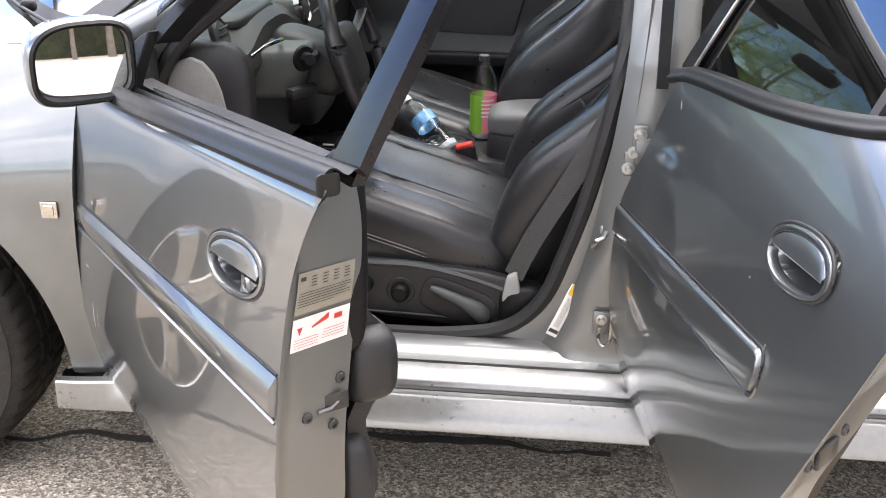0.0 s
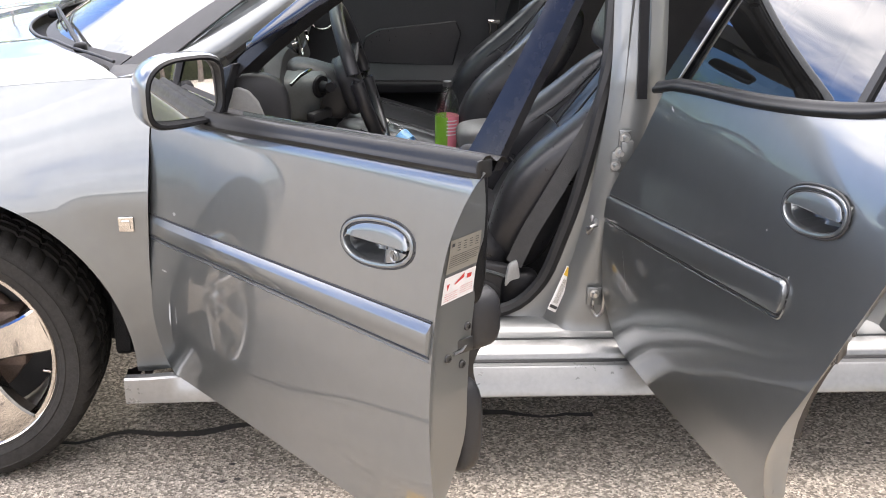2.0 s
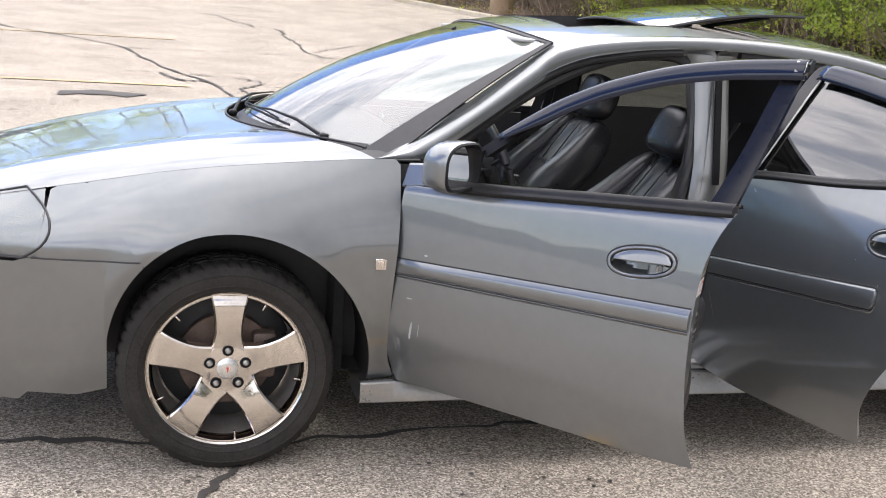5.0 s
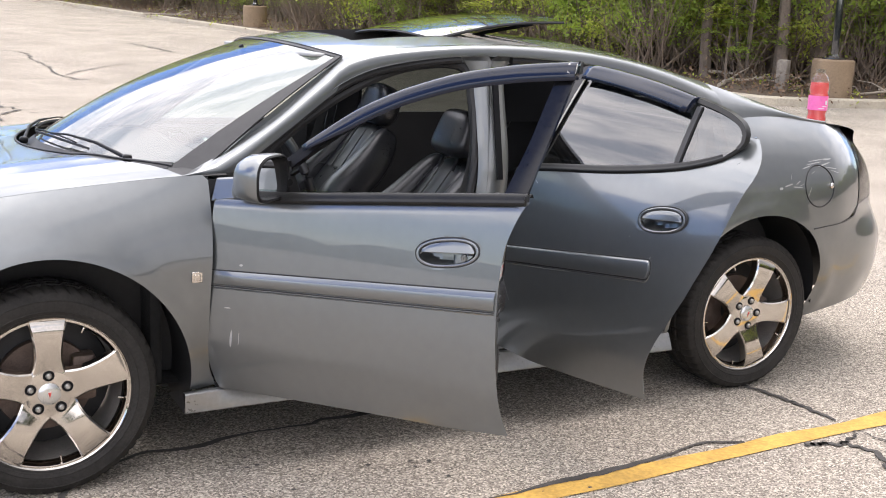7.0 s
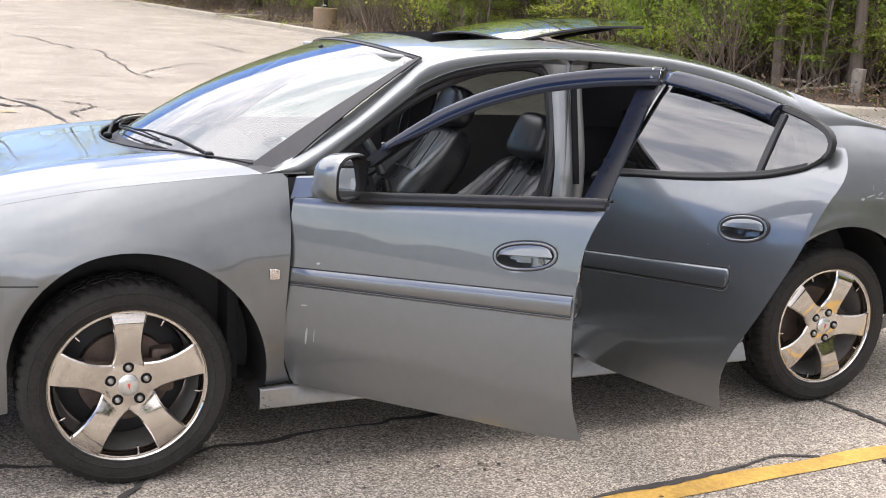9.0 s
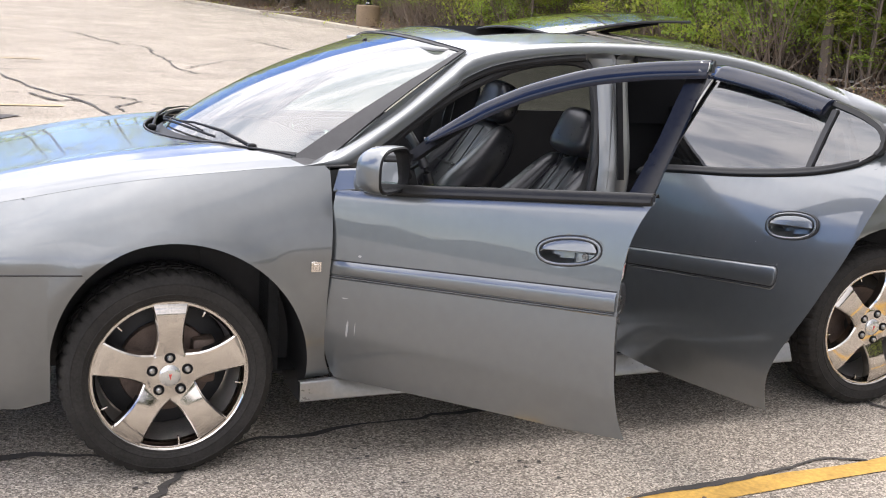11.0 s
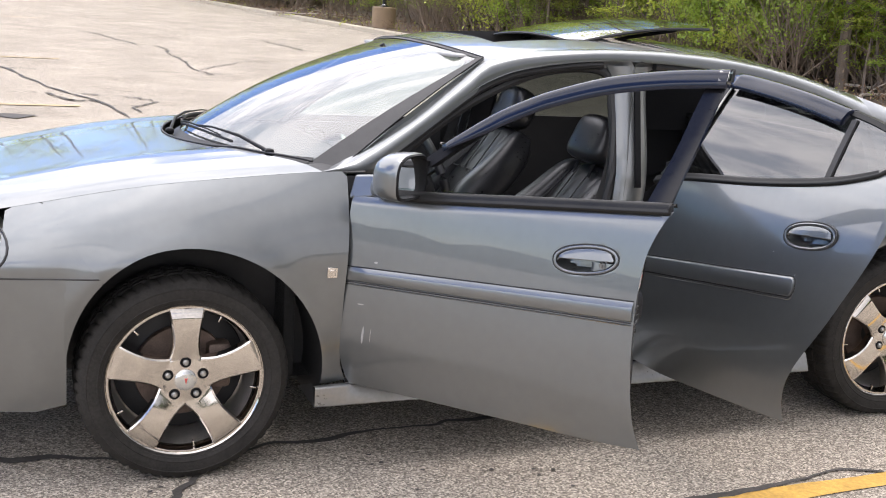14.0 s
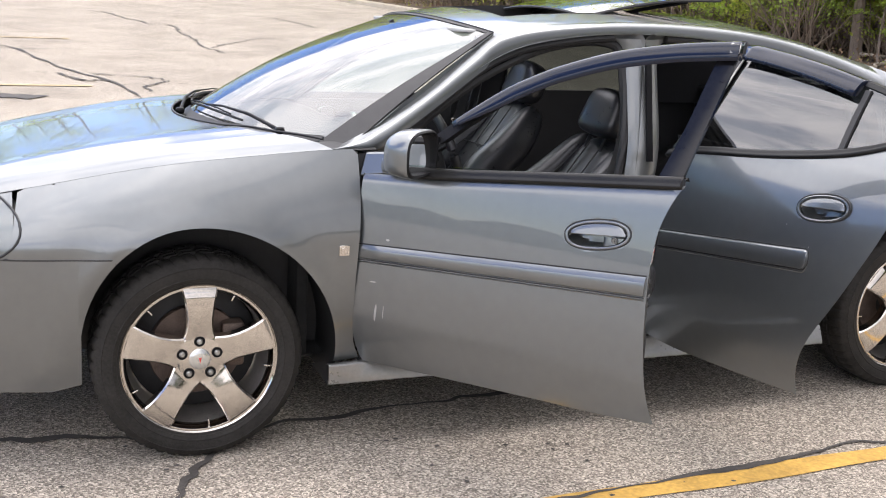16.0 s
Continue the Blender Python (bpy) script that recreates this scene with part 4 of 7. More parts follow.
# centre pillar, near side: pressed sheet with the hinges of the rear door
PIL = [(0.33, 1.40, 1.72, -0.752), (0.345, 1.41, 1.715, -0.745), (0.38, 1.425, 1.71, -0.742), (0.45, 1.462, 1.69, -0.738), (0.60, 1.502, 1.66, -0.742), (0.75, 1.525, 1.65, -0.748), (0.90, 1.545, 1.675, -0.742), (1.0, 1.553, 1.682, -0.728), (1.1, 1.556, 1.685, -0.702), (1.2, 1.556, 1.685, -0.676), (1.30, 1.55, 1.69, -0.652), (1.352, 1.52, 1.71, -0.645)]
for side in (-1, 1):
    rows = []
    for z in np.linspace(0.33, 1.352, 60):
        xa, xb, y = (smooth_table([(p[0], p[k]) for p in PIL], z) for k in (1, 2, 3))
        row = []
        for j in range(13):
            q = j / 12
            low = min(1.0, max(0.0, (0.74 - z) / 0.22))
            low = low * low * (3 - 2 * low)
            bul = (0.026 if z < 0.95 else 0.030) * math.sin(math.pi * q) ** 0.7 * (1 - low) + low * 0.036 * (1 - abs(2 * q - 1) ** 5)
            row.append(Vector((xa + (xb - xa) * q, -side * (y - bul), z)))
        rows.append(row)
    pillar = part("centre_pillar", grid(rows), PAINT_IN, car, "pressed grey centre pillar with hinges and striker")
    if side < 0:
        part("pillar_strip", grid([[Vector((1.604 + 0.022 * j / 2 + 0.008 * (z - 0.93), -(0.748 - 0.40 * max(0, z - 0.93) * 0.55) - 0.035, z)) for j in range(3)] for z in np.linspace(0.925, 1.33, 14)]), TRIM, pillar, "ribbed black strip", thick=0.010, offset=1)
        st = join(box((1.530, -0.757, 0.605), (0.024, 0.010, 0.062), 0.005), tube([(1.532, -0.760, 0.622), (1.524, -0.800, 0.622), (1.512, -0.806, 0.618), (1.506, -0.800, 0.604), (1.514, -0.760, 0.600)], 0.0055, 8))
        part("striker", st, STEEL, pillar)
        for z in (0.835, 0.80, 0.768):
            part("hinge_bolt", turned([(0.0, -0.018), (0.006, -0.018), (0.0068, -0.010), (0.0068, 0), (0.013, 0.0), (0.013, 0.004)], 10), STEEL, pillar).matrix_basis = pose(1.582 - (0.835 - z) * 0.28, -0.793, z)
        hp = join(box((1.574, -0.784, 0.775), (0.040, 0.008, 0.050), 0.003), box((1.583, -0.784, 0.832), (0.030, 0.008, 0.040), 0.003))
        join(hp, box((1.588, -0.786, 0.803), (0.03, 0.03, 0.05), 0.004))
        part("upper_hinge", hp, PAINT_IN, pillar)
        part("lower_hinge", join(box((1.533, -0.786, 0.432), (0.036, 0.008, 0.048), 0.003), box((1.575, -0.790, 0.437), (0.045, 0.012, 0.040), 0.003)), PAINT_IN, pillar)
        part("hinge_bolt", turned([(0.0, -0.012), (0.006, -0.012), (0.007, -0.003), (0.012, -0.002), (0.012, 0.003)], 10), STEEL, pillar).matrix_basis = pose(1.533, -0.791, 0.440)
        part("check_spring", tube(curve_pts([(1.530, -0.80, 0.425), (1.528, -0.802, 0.400), (1.538, -0.804, 0.386), (1.550, -0.806, 0.396), (1.553, -0.808, 0.44), (1.556, -0.81, 0.478), (1.570, -0.812, 0.490), (1.584, -0.812, 0.478), (1.588, -0.812, 0.44)], 30), 0.0042, 7), STEEL, pillar, "bent steel check spring")
        stk = box((0, 0, 0), (0.025, 0.002, 0.118), 0.001)
        s_ob = part("warning_sticker", stk, WHITE, pillar, "narrow white and yellow warning sticker")
        s_ob.matrix_basis = pose(1.456, -0.752, 0.437, -12, 29, 12)
        for z, hgt, mat in ((0.046, 0.022, YELLOW), (-0.048, 0.008, INK)):
            b = part("sticker_patch", box((0, -0.0016, z), (0.021, 0.0012, hgt)), mat, s_ob)
        for k in range(5):
            part("sticker_line", box((-0.005 + k * 0.0025, -0.0016, -0.005), (0.0008, 0.0008, 0.066)), FOIL, s_ob)


# ---- doors ----
def door_section(z):
    """How far the skin lies inside its widest line, by height."""
    return smooth_table([(0.28, 0.012), (0.34, -0.006), (0.45, -0.0245), (0.5, -0.0265), (0.6, -0.0235), (0.7, -0.0145), (0.8, -0.0028), (0.88, 0.0085), (0.96, 0.022), (1.02, 0.036), (1.1, 0.058), (1.2, 0.09)], z)


def skin_rows(front, rear, bottom, belt, nu=30, nz=26):
    rows = []
    for j in range(nz + 1):
        t = j / nz
        row = []
        for i in range(nu + 1):
            s = i / nu
            u = front[0][1] + (rear[0][1] - front[0][1]) * s
            for _ in range(6):
                z = smooth_table(bottom, u) + (smooth_table(belt, u) - smooth_table(bottom, u)) * t
                u = smooth_table(front, z) + (smooth_table(rear, z) - smooth_table(front, z)) * s
            row.append((u, z))
        rows.append(row)
    return rows


def door_v(u, z, bow=0.0):
    return -0.042 + door_section(z) - bow


def oval(cx, cz, a, b, n=40, power=2.3):
    out = []
    for k in range(n):
        t = 2 * math.pi * k / n
        c, s = math.cos(t), math.sin(t)
        out.append((cx + a * math.copysign(abs(c) ** (2 / power), c), cz + b * math.copysign(abs(s) ** (2 / power), s)))
    return out


def door_handle(door, cx, cz, a, b, slope, lock):
    """An oval recess with a body-coloured flap over a dark scoop."""
    rot = lambda u, z: (cx + u * math.cos(slope) - z * math.sin(slope), cz + u * math.sin(slope) + z * math.cos(slope))
    at = lambda u, z, d: Vector((rot(u, z)[0], door_v(*rot(u, z)) - d, rot(u, z)[1]))
    part("handle_bezel", tube([at(u * 1.025, z * 1.04, -0.0012) for u, z in oval(0, 0, a, b)], 0.0026, 8, closed=True), SEAL, door)
    rows = [[at(u * k, z * m, d) for u, z in oval(0, 0, a, b)] for k, m, d in ((1.005, 1.01, -0.002), (0.995, 0.985, 0.0025), (0.96, 0.92, 0.0038), (0.92, 0.84, 0.0030), (0.905, 0.80, 0.0), (0.90, 0.79, -0.010))]
    part("handle_rim", grid(rows, loop=True), PAINT, door)
    arc = lambda q, k: b * k * max(0.0, 1 - abs(q) ** 2.3) ** (1 / 2.3)
    rows = []
    for k in range(25):
        q = -1 + 2 * k / 24
        u, top = q * a * 0.865, arc(q, 0.74)
        low = min(-0.02 * b - 0.16 * b * q, top - 0.0005)
        rows.append([at(u, top, -0.008), at(u, top, 0.001), at(u, top * 0.9 + low * 0.1, 0.0028), at(u, top * 0.5 + low * 0.5, 0.0042), at(u, low + 0.002, 0.0052), at(u, low, 0.0038), at(u, low, -0.004)])
    part("door_handle", grid(rows), PAINT, door, "grey pull handle in an oval recess")
    part("handle_gap", tube([at(q * a * 0.885, arc(q, 0.772), 0.0012) for q in np.linspace(-0.97, 0.97, 25)], 0.0016, 6), SEAL, door)
    if lock:
        rows = []
        for k in range(13):
            q = 0.16 + 0.80 * k / 12
            u, low = q * a * 0.90, -arc(q, 0.80)
            top = min(-0.09 * b - 0.16 * b * q, 0) - 0.002
            e = max(0.0, 1 - (q - 0.16) / 0.20)
            low = min(low, top)
            rows.append([at(u - 0.004 * f, top + (low - top) * f, 0.0022 - 0.016 * e * e) for f in (0, 0.25, 0.5, 0.75, 1.0)])
        part("lock_plate", grid(rows), PAINT, door)
        c = rot(a * 0.54, -b * 0.42)
        boss = turned([(0.0, -0.006), (0.0062, -0.006), (0.0066, -0.0045), (0.0082, -0.0045), (0.0098, -0.0062), (0.0108, -0.004), (0.011, 0.004)], 20)
        bmesh.ops.translate(boss, vec=(c[0], door_v(*c), c[1]), verts=boss.verts)
        part("door_lock", boss, PAINT, door)
        part("lock_slot", box((c[0], door_v(*c) - 0.0064, c[1]), (0.0018, 0.001, 0.007)), INK, door)


def moulding(door, line, w0, w1, u0, u1, round_end):
    """The raised rubbing strip: line(u) gives its middle height."""
    rows, top, foot = [], [], []
    n = 44
    prof = ((1.0, -0.003), (0.99, 0.004), (0.90, 0.0085), (0.80, 0.0095), (-0.80, 0.0095), (-0.90, 0.0085), (-0.99, 0.004), (-1.0, -0.003)) if round_end else ((1.0, -0.003), (0.98, 0.002), (0.52, 0.0105), (0.42, 0.0115), (-0.72, 0.0085), (-0.88, 0.0055), (-0.97, 0.0005), (-1.0, -0.003))
    for i in range(n + 1):
        u = u0 + (u1 - u0) * (i / n if not round_end else 1 - (1 - i / n) ** 2)
        half = (w0 + (w1 - w0) * i / n) / 2
        if round_end:
            e = max(0.0, (u - (u1 - 0.022)) / 0.022)
            half *= max(0.0, 1 - e**2.6) ** (1 / 2.6) * 0.999 + 0.001
        fade = 1.0 if round_end else min(1.0, 0.25 + 0.75 * (u - u0) / 0.10)
        zc = line(u)
        row = []
        for f, d in prof:
            z = zc + f * half
            row.append(Vector((u, door_v(u, z) - d * fade, z)))
        rows.append(row)
        top.append(Vector((u, door_v(u, zc + half) - 0.0004, zc + half * 1.03 + 0.0012)))
        foot.append(Vector((u, door_v(u, zc - half) - 0.0004, zc - half * 1.03 - 0.0012)))
    rows.append([Vector((p.x + 0.001, door_v(p.x, p.z) + 0.003, p.z)) for p in rows[-1]])
    m = part("rubbing_strip", grid(rows), PAINT, door, "raised rubbing strip")
    part("strip_edge", tube(top, 0.0020, 6), SEAL, m)
    part("strip_edge", tube(foot, 0.0020, 6), SEAL, m)
    rows = [[p + Vector((0, d, -k)) for k, d in ((0.003, 0.0015), (0.006, -0.0030), (0.012, 0.0012))] for p in foot]
    part("lower_bead", grid(rows), PAINT, m)
    return m


# front door, swung out
F_FRONT = [(0.298, 0.009), (0.32, -0.002), (0.385, -0.016), (0.536, -0.024), (0.78, -0.02), (0.936, -0.015)]
F_REAR = [(0.342, 1.021), (0.39, 1.005), (0.44, 0.994), (0.585, 0.976), (0.754, 0.968), (0.875, 0.975), (0.941, 0.993), (0.999, 1.019), (1.017, 1.033)]
F_BOT = [(0.0, 0.297), (0.246, 0.308), (0.647, 0.323), (0.831, 0.328), (1.021, 0.342)]
F_BELT = [(0.0, 0.917), (0.248, 0.933), (0.594, 0.967), (1.033, 1.009)]
F_GRIP, R_GRIP = (0.802, 0.850, 0.098, 0.041, 0.16), (0.818, 0.922, 0.094, 0.040, 0.16)


def recess(u, z, grip):
    """How deep the oval grip bowl is sunk at a point of the skin."""
    cu, cz, a, b, sl = grip
    du, dz = u - cu, z - cz
    p, q = du * math.cos(sl) + dz * math.sin(sl), dz * math.cos(sl) - du * math.sin(sl)
    rho = (abs(p / (a * 0.93)) ** 2.3 + abs(q / (b * 0.86)) ** 2.3)
    return 0.042 * min(1.0, max(0.0, 1 - rho) * 2.6) ** 0.8


uz = skin_rows(F_FRONT, F_REAR, F_BOT, F_BELT, 36, 28)
fine = skin_rows(F_FRONT, F_REAR, F_BOT, F_BELT, 130, 84)
roll = lambda d: 0.007 * max(0.0, 1 - d / 0.024) ** 2
rows = [[Vector((u, door_v(u, z) + recess(u, z, F_GRIP) + roll(smooth_table(F_BELT, u) - z), z)) for u, z in r] for r in fine]
front_door = part("front_door", grid(rows), PAINT, car, "grey front door swung wide open")
front_door.matrix_basis = pose(0.545, -0.885, 0, 0, 0, -52.5)
fd = front_door


def frame_v(z, base=0.043):
    return base + 0.41 * (z - 1.0)


# folded edges: rear jamb face with its stickers, bottom and front returns
JAMB_W = [(0.342, 0.012), (0.40, 0.065), (0.50, 0.115), (0.62, 0.118), (0.80, 0.120), (0.92, 0.112), (1.0, 0.085), (1.02, 0.065)]


def jamb_pt(z, q):
    """A point on the door's rear face: q from 0 at the skin to 1 at the inner trim."""
    u0, v0 = smooth_table(F_REAR, z), door_v(0, z)
    ui = min(u0, 0.974) - 0.003 - 0.036 * q
    lead = min(1.0, q / 0.10)
    return Vector((u0 + (ui - u0) * lead, v0 + smooth_table(JAMB_W, z) * q, z))


rows = [[jamb_pt(z, q) for q in (0, 0.03, 0.06, 0.10, 0.2, 0.4, 0.6, 0.8, 0.92, 1.0)] for z in np.linspace(0.342, 1.016, 36)]
part("door_edge", grid(rows), PAINT_IN, fd, "grey painted rear edge of the door")
rows = []
for i in range(37):
    u, z = uz[0][i]
    rows.append([Vector((u, door_v(u, z), z)), Vector((min(u, 0.99), door_v(u, z) + 0.012, z + 0.004)), Vector((min(u, 0.93), door_v(u, z) + 0.05, z + 0.03))])
part("door_bottom", grid(rows), PAINT_IN, fd)
rows = []
for j in range(29):
    u, z = uz[j][0]
    rows.append([Vector((u, door_v(u, z), z)), Vector((u + 0.006, door_v(u, z) + 0.03, z)), Vector((u + 0.03, door_v(u, z) + 0.06, z)), Vector((u + 0.04, door_v(u, z) + 0.13, z))])
part("door_front", grid(rows), PAINT_IN, fd)
# inner trim: upper panel, armrest bulge, pocket
rows = []
for t_ in np.linspace(0, 1, 22):
    row = []
    for u in np.linspace(0.04, 0.885, 26):
        z = 0.38 + (smooth_table(F_BELT, u) + 0.004 - 0.38) * t_
        v = smooth_table(JAMB_W, z) - 0.075
        arm = 0.055 * math.exp(-((z - 0.70) / 0.055) ** 2) * smooth_table([(0.3, 0.4), (0.5, 1), (0.85, 1), (0.935, 0.9), (0.965, 0.15)], u)
        pocket = 0.03 * math.exp(-((z - 0.50) / 0.07) ** 2) * smooth_table([(0.1, 0.3), (0.4, 1), (0.9, 0.9), (0.965, 0.1)], u)
        row.append(Vector((u, v + 0.032 + arm + pocket, z)))
    rows.append(row)
inner = part("door_trim", grid(rows), PLASTIC, fd, "charcoal inner door trim with armrest", thick=0.03, offset=-1)
part("armrest_end", blob((0.862, 0.115, 0.70), (0.12, 0.085, 0.115), 0.6, 6), PLASTIC, fd)
part("pocket_end", blob((0.865, 0.085, 0.500), (0.12, 0.060, 0.19), 0.6, 6), PLASTIC, fd)
part("trim_edge", blob((0.905, 0.075, 0.880), (0.06, 0.05, 0.28), 0.6, 6), TRIM, fd)

# black and white labels on the edge
for z0, z1, mat, nm, lab in ((0.833, 0.889, FOIL, "tyre_label", "tan foil label with dark print"), (0.782, 0.827, WHITE, "service_label", "white sticker with red print")):
    lz = lambda z, q: (0.833 + (z - 0.866) * 0.667 if mat is FOIL else 0.782 + (z - 0.784) * 0.608) - 0.010 * (q - 0.5)
    rows = [[jamb_pt(z - 0.010 * (q - 0.5), q) + Vector((0.0015, 0, 0)) for q in np.linspace(0.12, 0.90, 8)] for z in np.linspace(z0, z1, 5)]
    lab_ob = part(nm, grid(rows), mat, fd, lab)
    def strip(q0, q1, za, zb, m, name="print_bar"):
        part(name, grid([[jamb_pt(lz(z, q), q) + Vector((0.0026, 0, 0)) for q in np.linspace(q0, q1, 4)] for z in (za, zb)]), m, lab_ob)
    if mat is FOIL:
        strip(0.15, 0.22, 0.934, 0.942, INK)
        for k in range(4):
            for c in range(4):
                strip(0.30 + 0.15 * c, 0.375 + 0.15 * c, 0.9385 - 0.006 * k, 0.9402 - 0.006 * k, INK)
        for k in range(6):
            strip(0.15, 0.86 - 0.22 * (k == 5) - 0.06 * (k == 2), 0.909 - 0.0055 * k, 0.9103 - 0.0055 * k, INK)
    else:
        strip(0.68, 0.79, 0.834, 0.846, RED)
        part("arrow_mark", grid([[jamb_pt(lz(0.819 + 0.018 * a, 0.2), 0.22 + (b - 0.5) * 0.07 * a) + Vector((0.0026, 0, 0)) for b in (0, 1)] for a in (0.02, 1)]), RED, lab_ob)
        part("swoosh_mark", grid([[jamb_pt(lz(0.829 + 0.010 * b * (0.4 + a) + 0.008 * a, 0.4), 0.38 + 0.22 * a) + Vector((0.0026, 0, 0)) for b in (0, 1)] for a in (0, 0.3, 0.6, 1)]), RED, lab_ob)
        for k in range(4):
            strip(0.16, 0.48, 0.810 - 0.0062 * k, 0.8110 - 0.0062 * k, RED)
            strip(0.54, 0.84, 0.816 - 0.0062 * k, 0.8170 - 0.0062 * k, RED)
for z, q in ((0.719, 0.86), (0.682, 0.42), (0.655, 0.80)):
    s = turned([(0.0, 0.003), (0.003, 0.003), (0.0035, 0.005), (0.0065, 0.0045), (0.008, 0.002), (0.008, 0.0)], 14, axis="x")
    bmesh.ops.translate(s, vec=jamb_pt(z, q), verts=s.verts)
    part("latch_screw", s, DARK_STEEL, fd)
part("latch_plate", box(jamb_pt(0.688, 0.74) + Vector((0.001, 0, 0)), (0.003, 0.054, 0.026), 0.0014), DARK_STEEL, fd, "dark steel door latch")
part("latch_slot", box(jamb_pt(0.690, 0.78) + Vector((0.0018, 0, 0)), (0.003, 0.044, 0.010), 0.0012), INK, fd)
part("latch_claw", tube([jamb_pt(0.684, 0.56) + Vector((0.003, 0, 0)), jamb_pt(0.682, 0.74) + Vector((0.004, 0, 0)), jamb_pt(0.690, 0.88) + Vector((0.004, 0, 0))], 0.0026, 6), STEEL, fd)

# belt strip, window frame, glass, rain visor
rows = []
for i in range(41):
    u = 0.16 + 0.862 * i / 40
    z = smooth_table(F_BELT, u)
    v = door_v(u, z)
    rows.append([Vector((u, v - 0.001, z - 0.004)), Vector((u, v - 0.006, z + 0.001)), Vector((u, v - 0.007, z + 0.007)), Vector((u, v - 0.002, z + 0.013)), Vector((u, v + 0.002, z + 0.022)), Vector((u, v + 0.008, z + 0.029)), Vector((u, v + 0.018, z + 0.030)), Vector((u, v + 0.027, z + 0.023)), Vector((u, v + 0.034, z + 0.019)), Vector((u, v + 0.042, z + 0.024)), Vector((u, v + 0.050, z + 0.023)), Vector((u, v + 0.058, z + 0.012))])
rows = [curve_pts(r, 26) for r in rows]
part("belt_strip", grid(rows), BELT, fd, "ribbed black belt strip")
part("belt_cap", blob((1.021, door_v(1.02, 1.0) + 0.010, 1.019), (0.006, 0.030, 0.028), 0.35, 5), BELT, fd)
F_OUT = [(0.188, 1.053), (0.238, 1.095), (0.287, 1.133), (0.396, 1.211), (0.476, 1.254), (0.556, 1.290), (0.722, 1.344), (0.888, 1.376), (1.009, 1.390), (1.076, 1.396)]
f_out = [Vector((p[0], frame_v(p[1]), p[1])) for p in curve_pts([(u, z, 0) for u, z in F_OUT], 40)]
f_in = []
for i, p in enumerate(f_out):
    d = (f_out[min(i + 1, 39)] - f_out[max(i - 1, 0)]).normalized()
    nrm = Vector((d.z, 0, -d.x)).normalized()
    q = p + nrm * 0.034
    f_in.append(Vector((q.x, frame_v(q.z), q.z)))
part("window_frame", band([p + Vector((0, 0.006, 0)) for p in f_out], [p + Vector((0, 0.006, 0)) for p in f_in], (0, 1, 0), 0.045), TRIM, fd, "black window frame")
pil_o = [Vector((u, frame_v(z) - 0.004, z)) for u, z in ((0.997, 1.002), (1.015, 1.087), (1.037, 1.177), (1.059, 1.278), (1.080, 1.379), (1.084, 1.399))]
pil_i = [Vector((u, frame_v(z) - 0.004, z)) for u, z in ((0.926, 1.002), (0.955, 1.087), (0.982, 1.177), (1.005, 1.278), (1.024, 1.358), (1.027, 1.384))]
rows = []
po, pi_ = curve_pts(pil_o, 24), curve_pts(pil_i, 24)
for k in range(24):
    h = k / 23
    bow = 0.006 * math.sin(math.pi * h)
    row = [pi_[k] + Vector((0, 0.016, 0)), pi_[k] + Vector((0, 0.003, 0))]
    for j in range(9):
        q = j / 8
        row.append(pi_[k].lerp(po[k], q) - Vector((0, bow * 0.5 + 0.0008 * (1 - (2 * q - 1) ** 2), 0)))
    rows.append(row + [po[k] + Vector((0, 0.003, 0)), po[k] + Vector((0, 0.018, 0))])
part("window_pillar", grid(rows), BLADE, fd, "gloss black window pillar")
part("pillar_return", band([p + Vector((0.0, 0.017, 0)) for p in pil_o], [p + Vector((-0.016, 0.028, 0)) for p in pil_o], (-0.3, 0.2, 0), 0.010), BELT, fd)
# small fixed corner trim at the mirror
part("mirror_sail", poly_plate([(0.0, 0.918), (0.21, 0.940), (0.205, 1.05), (0.17, 1.036), (0.08, 0.985), (0.0, 0.955)], lambda a, b, d: Vector((a, frame_v(b, 0.03) + d, b)), 0.02), TRIM, fd, bevel=0.003)
part("sail_skin", poly_plate([(-0.034, 0.905), (0.13, 0.935), (0.13, 1.0), (0.06, 0.99), (-0.034, 0.978)], lambda a, b, d: Vector((a, frame_v(b, 0.012) + d, b)), 0.02), PAINT, fd, bevel=0.006)
# the window is wound down into the door: its top edge shows
part("window_glass", poly_plate([(0.27, 0.94), (0.95, 1.0), (0.95, 1.022), (0.27, 0.965)], lambda a, b, d: Vector((a, 0.03 + d, b)), 0.004), GLASS, fd)
rows = []
for i in range(3, 40):
    p = f_out[i]
    d = (f_out[min(i + 1, 39)] - f_out[max(i - 1, 0)]).normalized()
    nrm = Vector((d.z, 0, -d.x)).normalized()
    row = []
    w = 0.049 * min(1.0, 0.45 + (i - 3) / 12)
    for k, (f, out) in enumerate(((-0.03, 0.001), (0.0, 0.008), (0.08, 0.0165), (0.2, 0.0210), (0.6, 0.0236), (1.0, 0.0245))):
        q = p + nrm * (w * f)
        row.append(Vector((q.x, frame_v(q.z) - out, q.z)))
    rows.append(row)
e = [r.copy() for r in rows[-1]]
rows.append([q + Vector((0.006, 0.020, 0.0)) for q in e])
part("rain_visor", grid(rows), SMOKE, fd, "smoked acrylic rain visor", thick=0.002, crisp=False)
part("visor_end", band([e[0] + Vector((0.004, 0, 0)), e[2] + Vector((0.004, 0, 0)), e[4] + Vector((0.004, 0, 0))], [e[0] + Vector((-0.022, -0.001, 0.001)), e[2] + Vector((-0.022, -0.003, 0)), e[4] + Vector((-0.022, -0.003, 0))], (0, 1, 0), 0.003), GLOSS, fd)

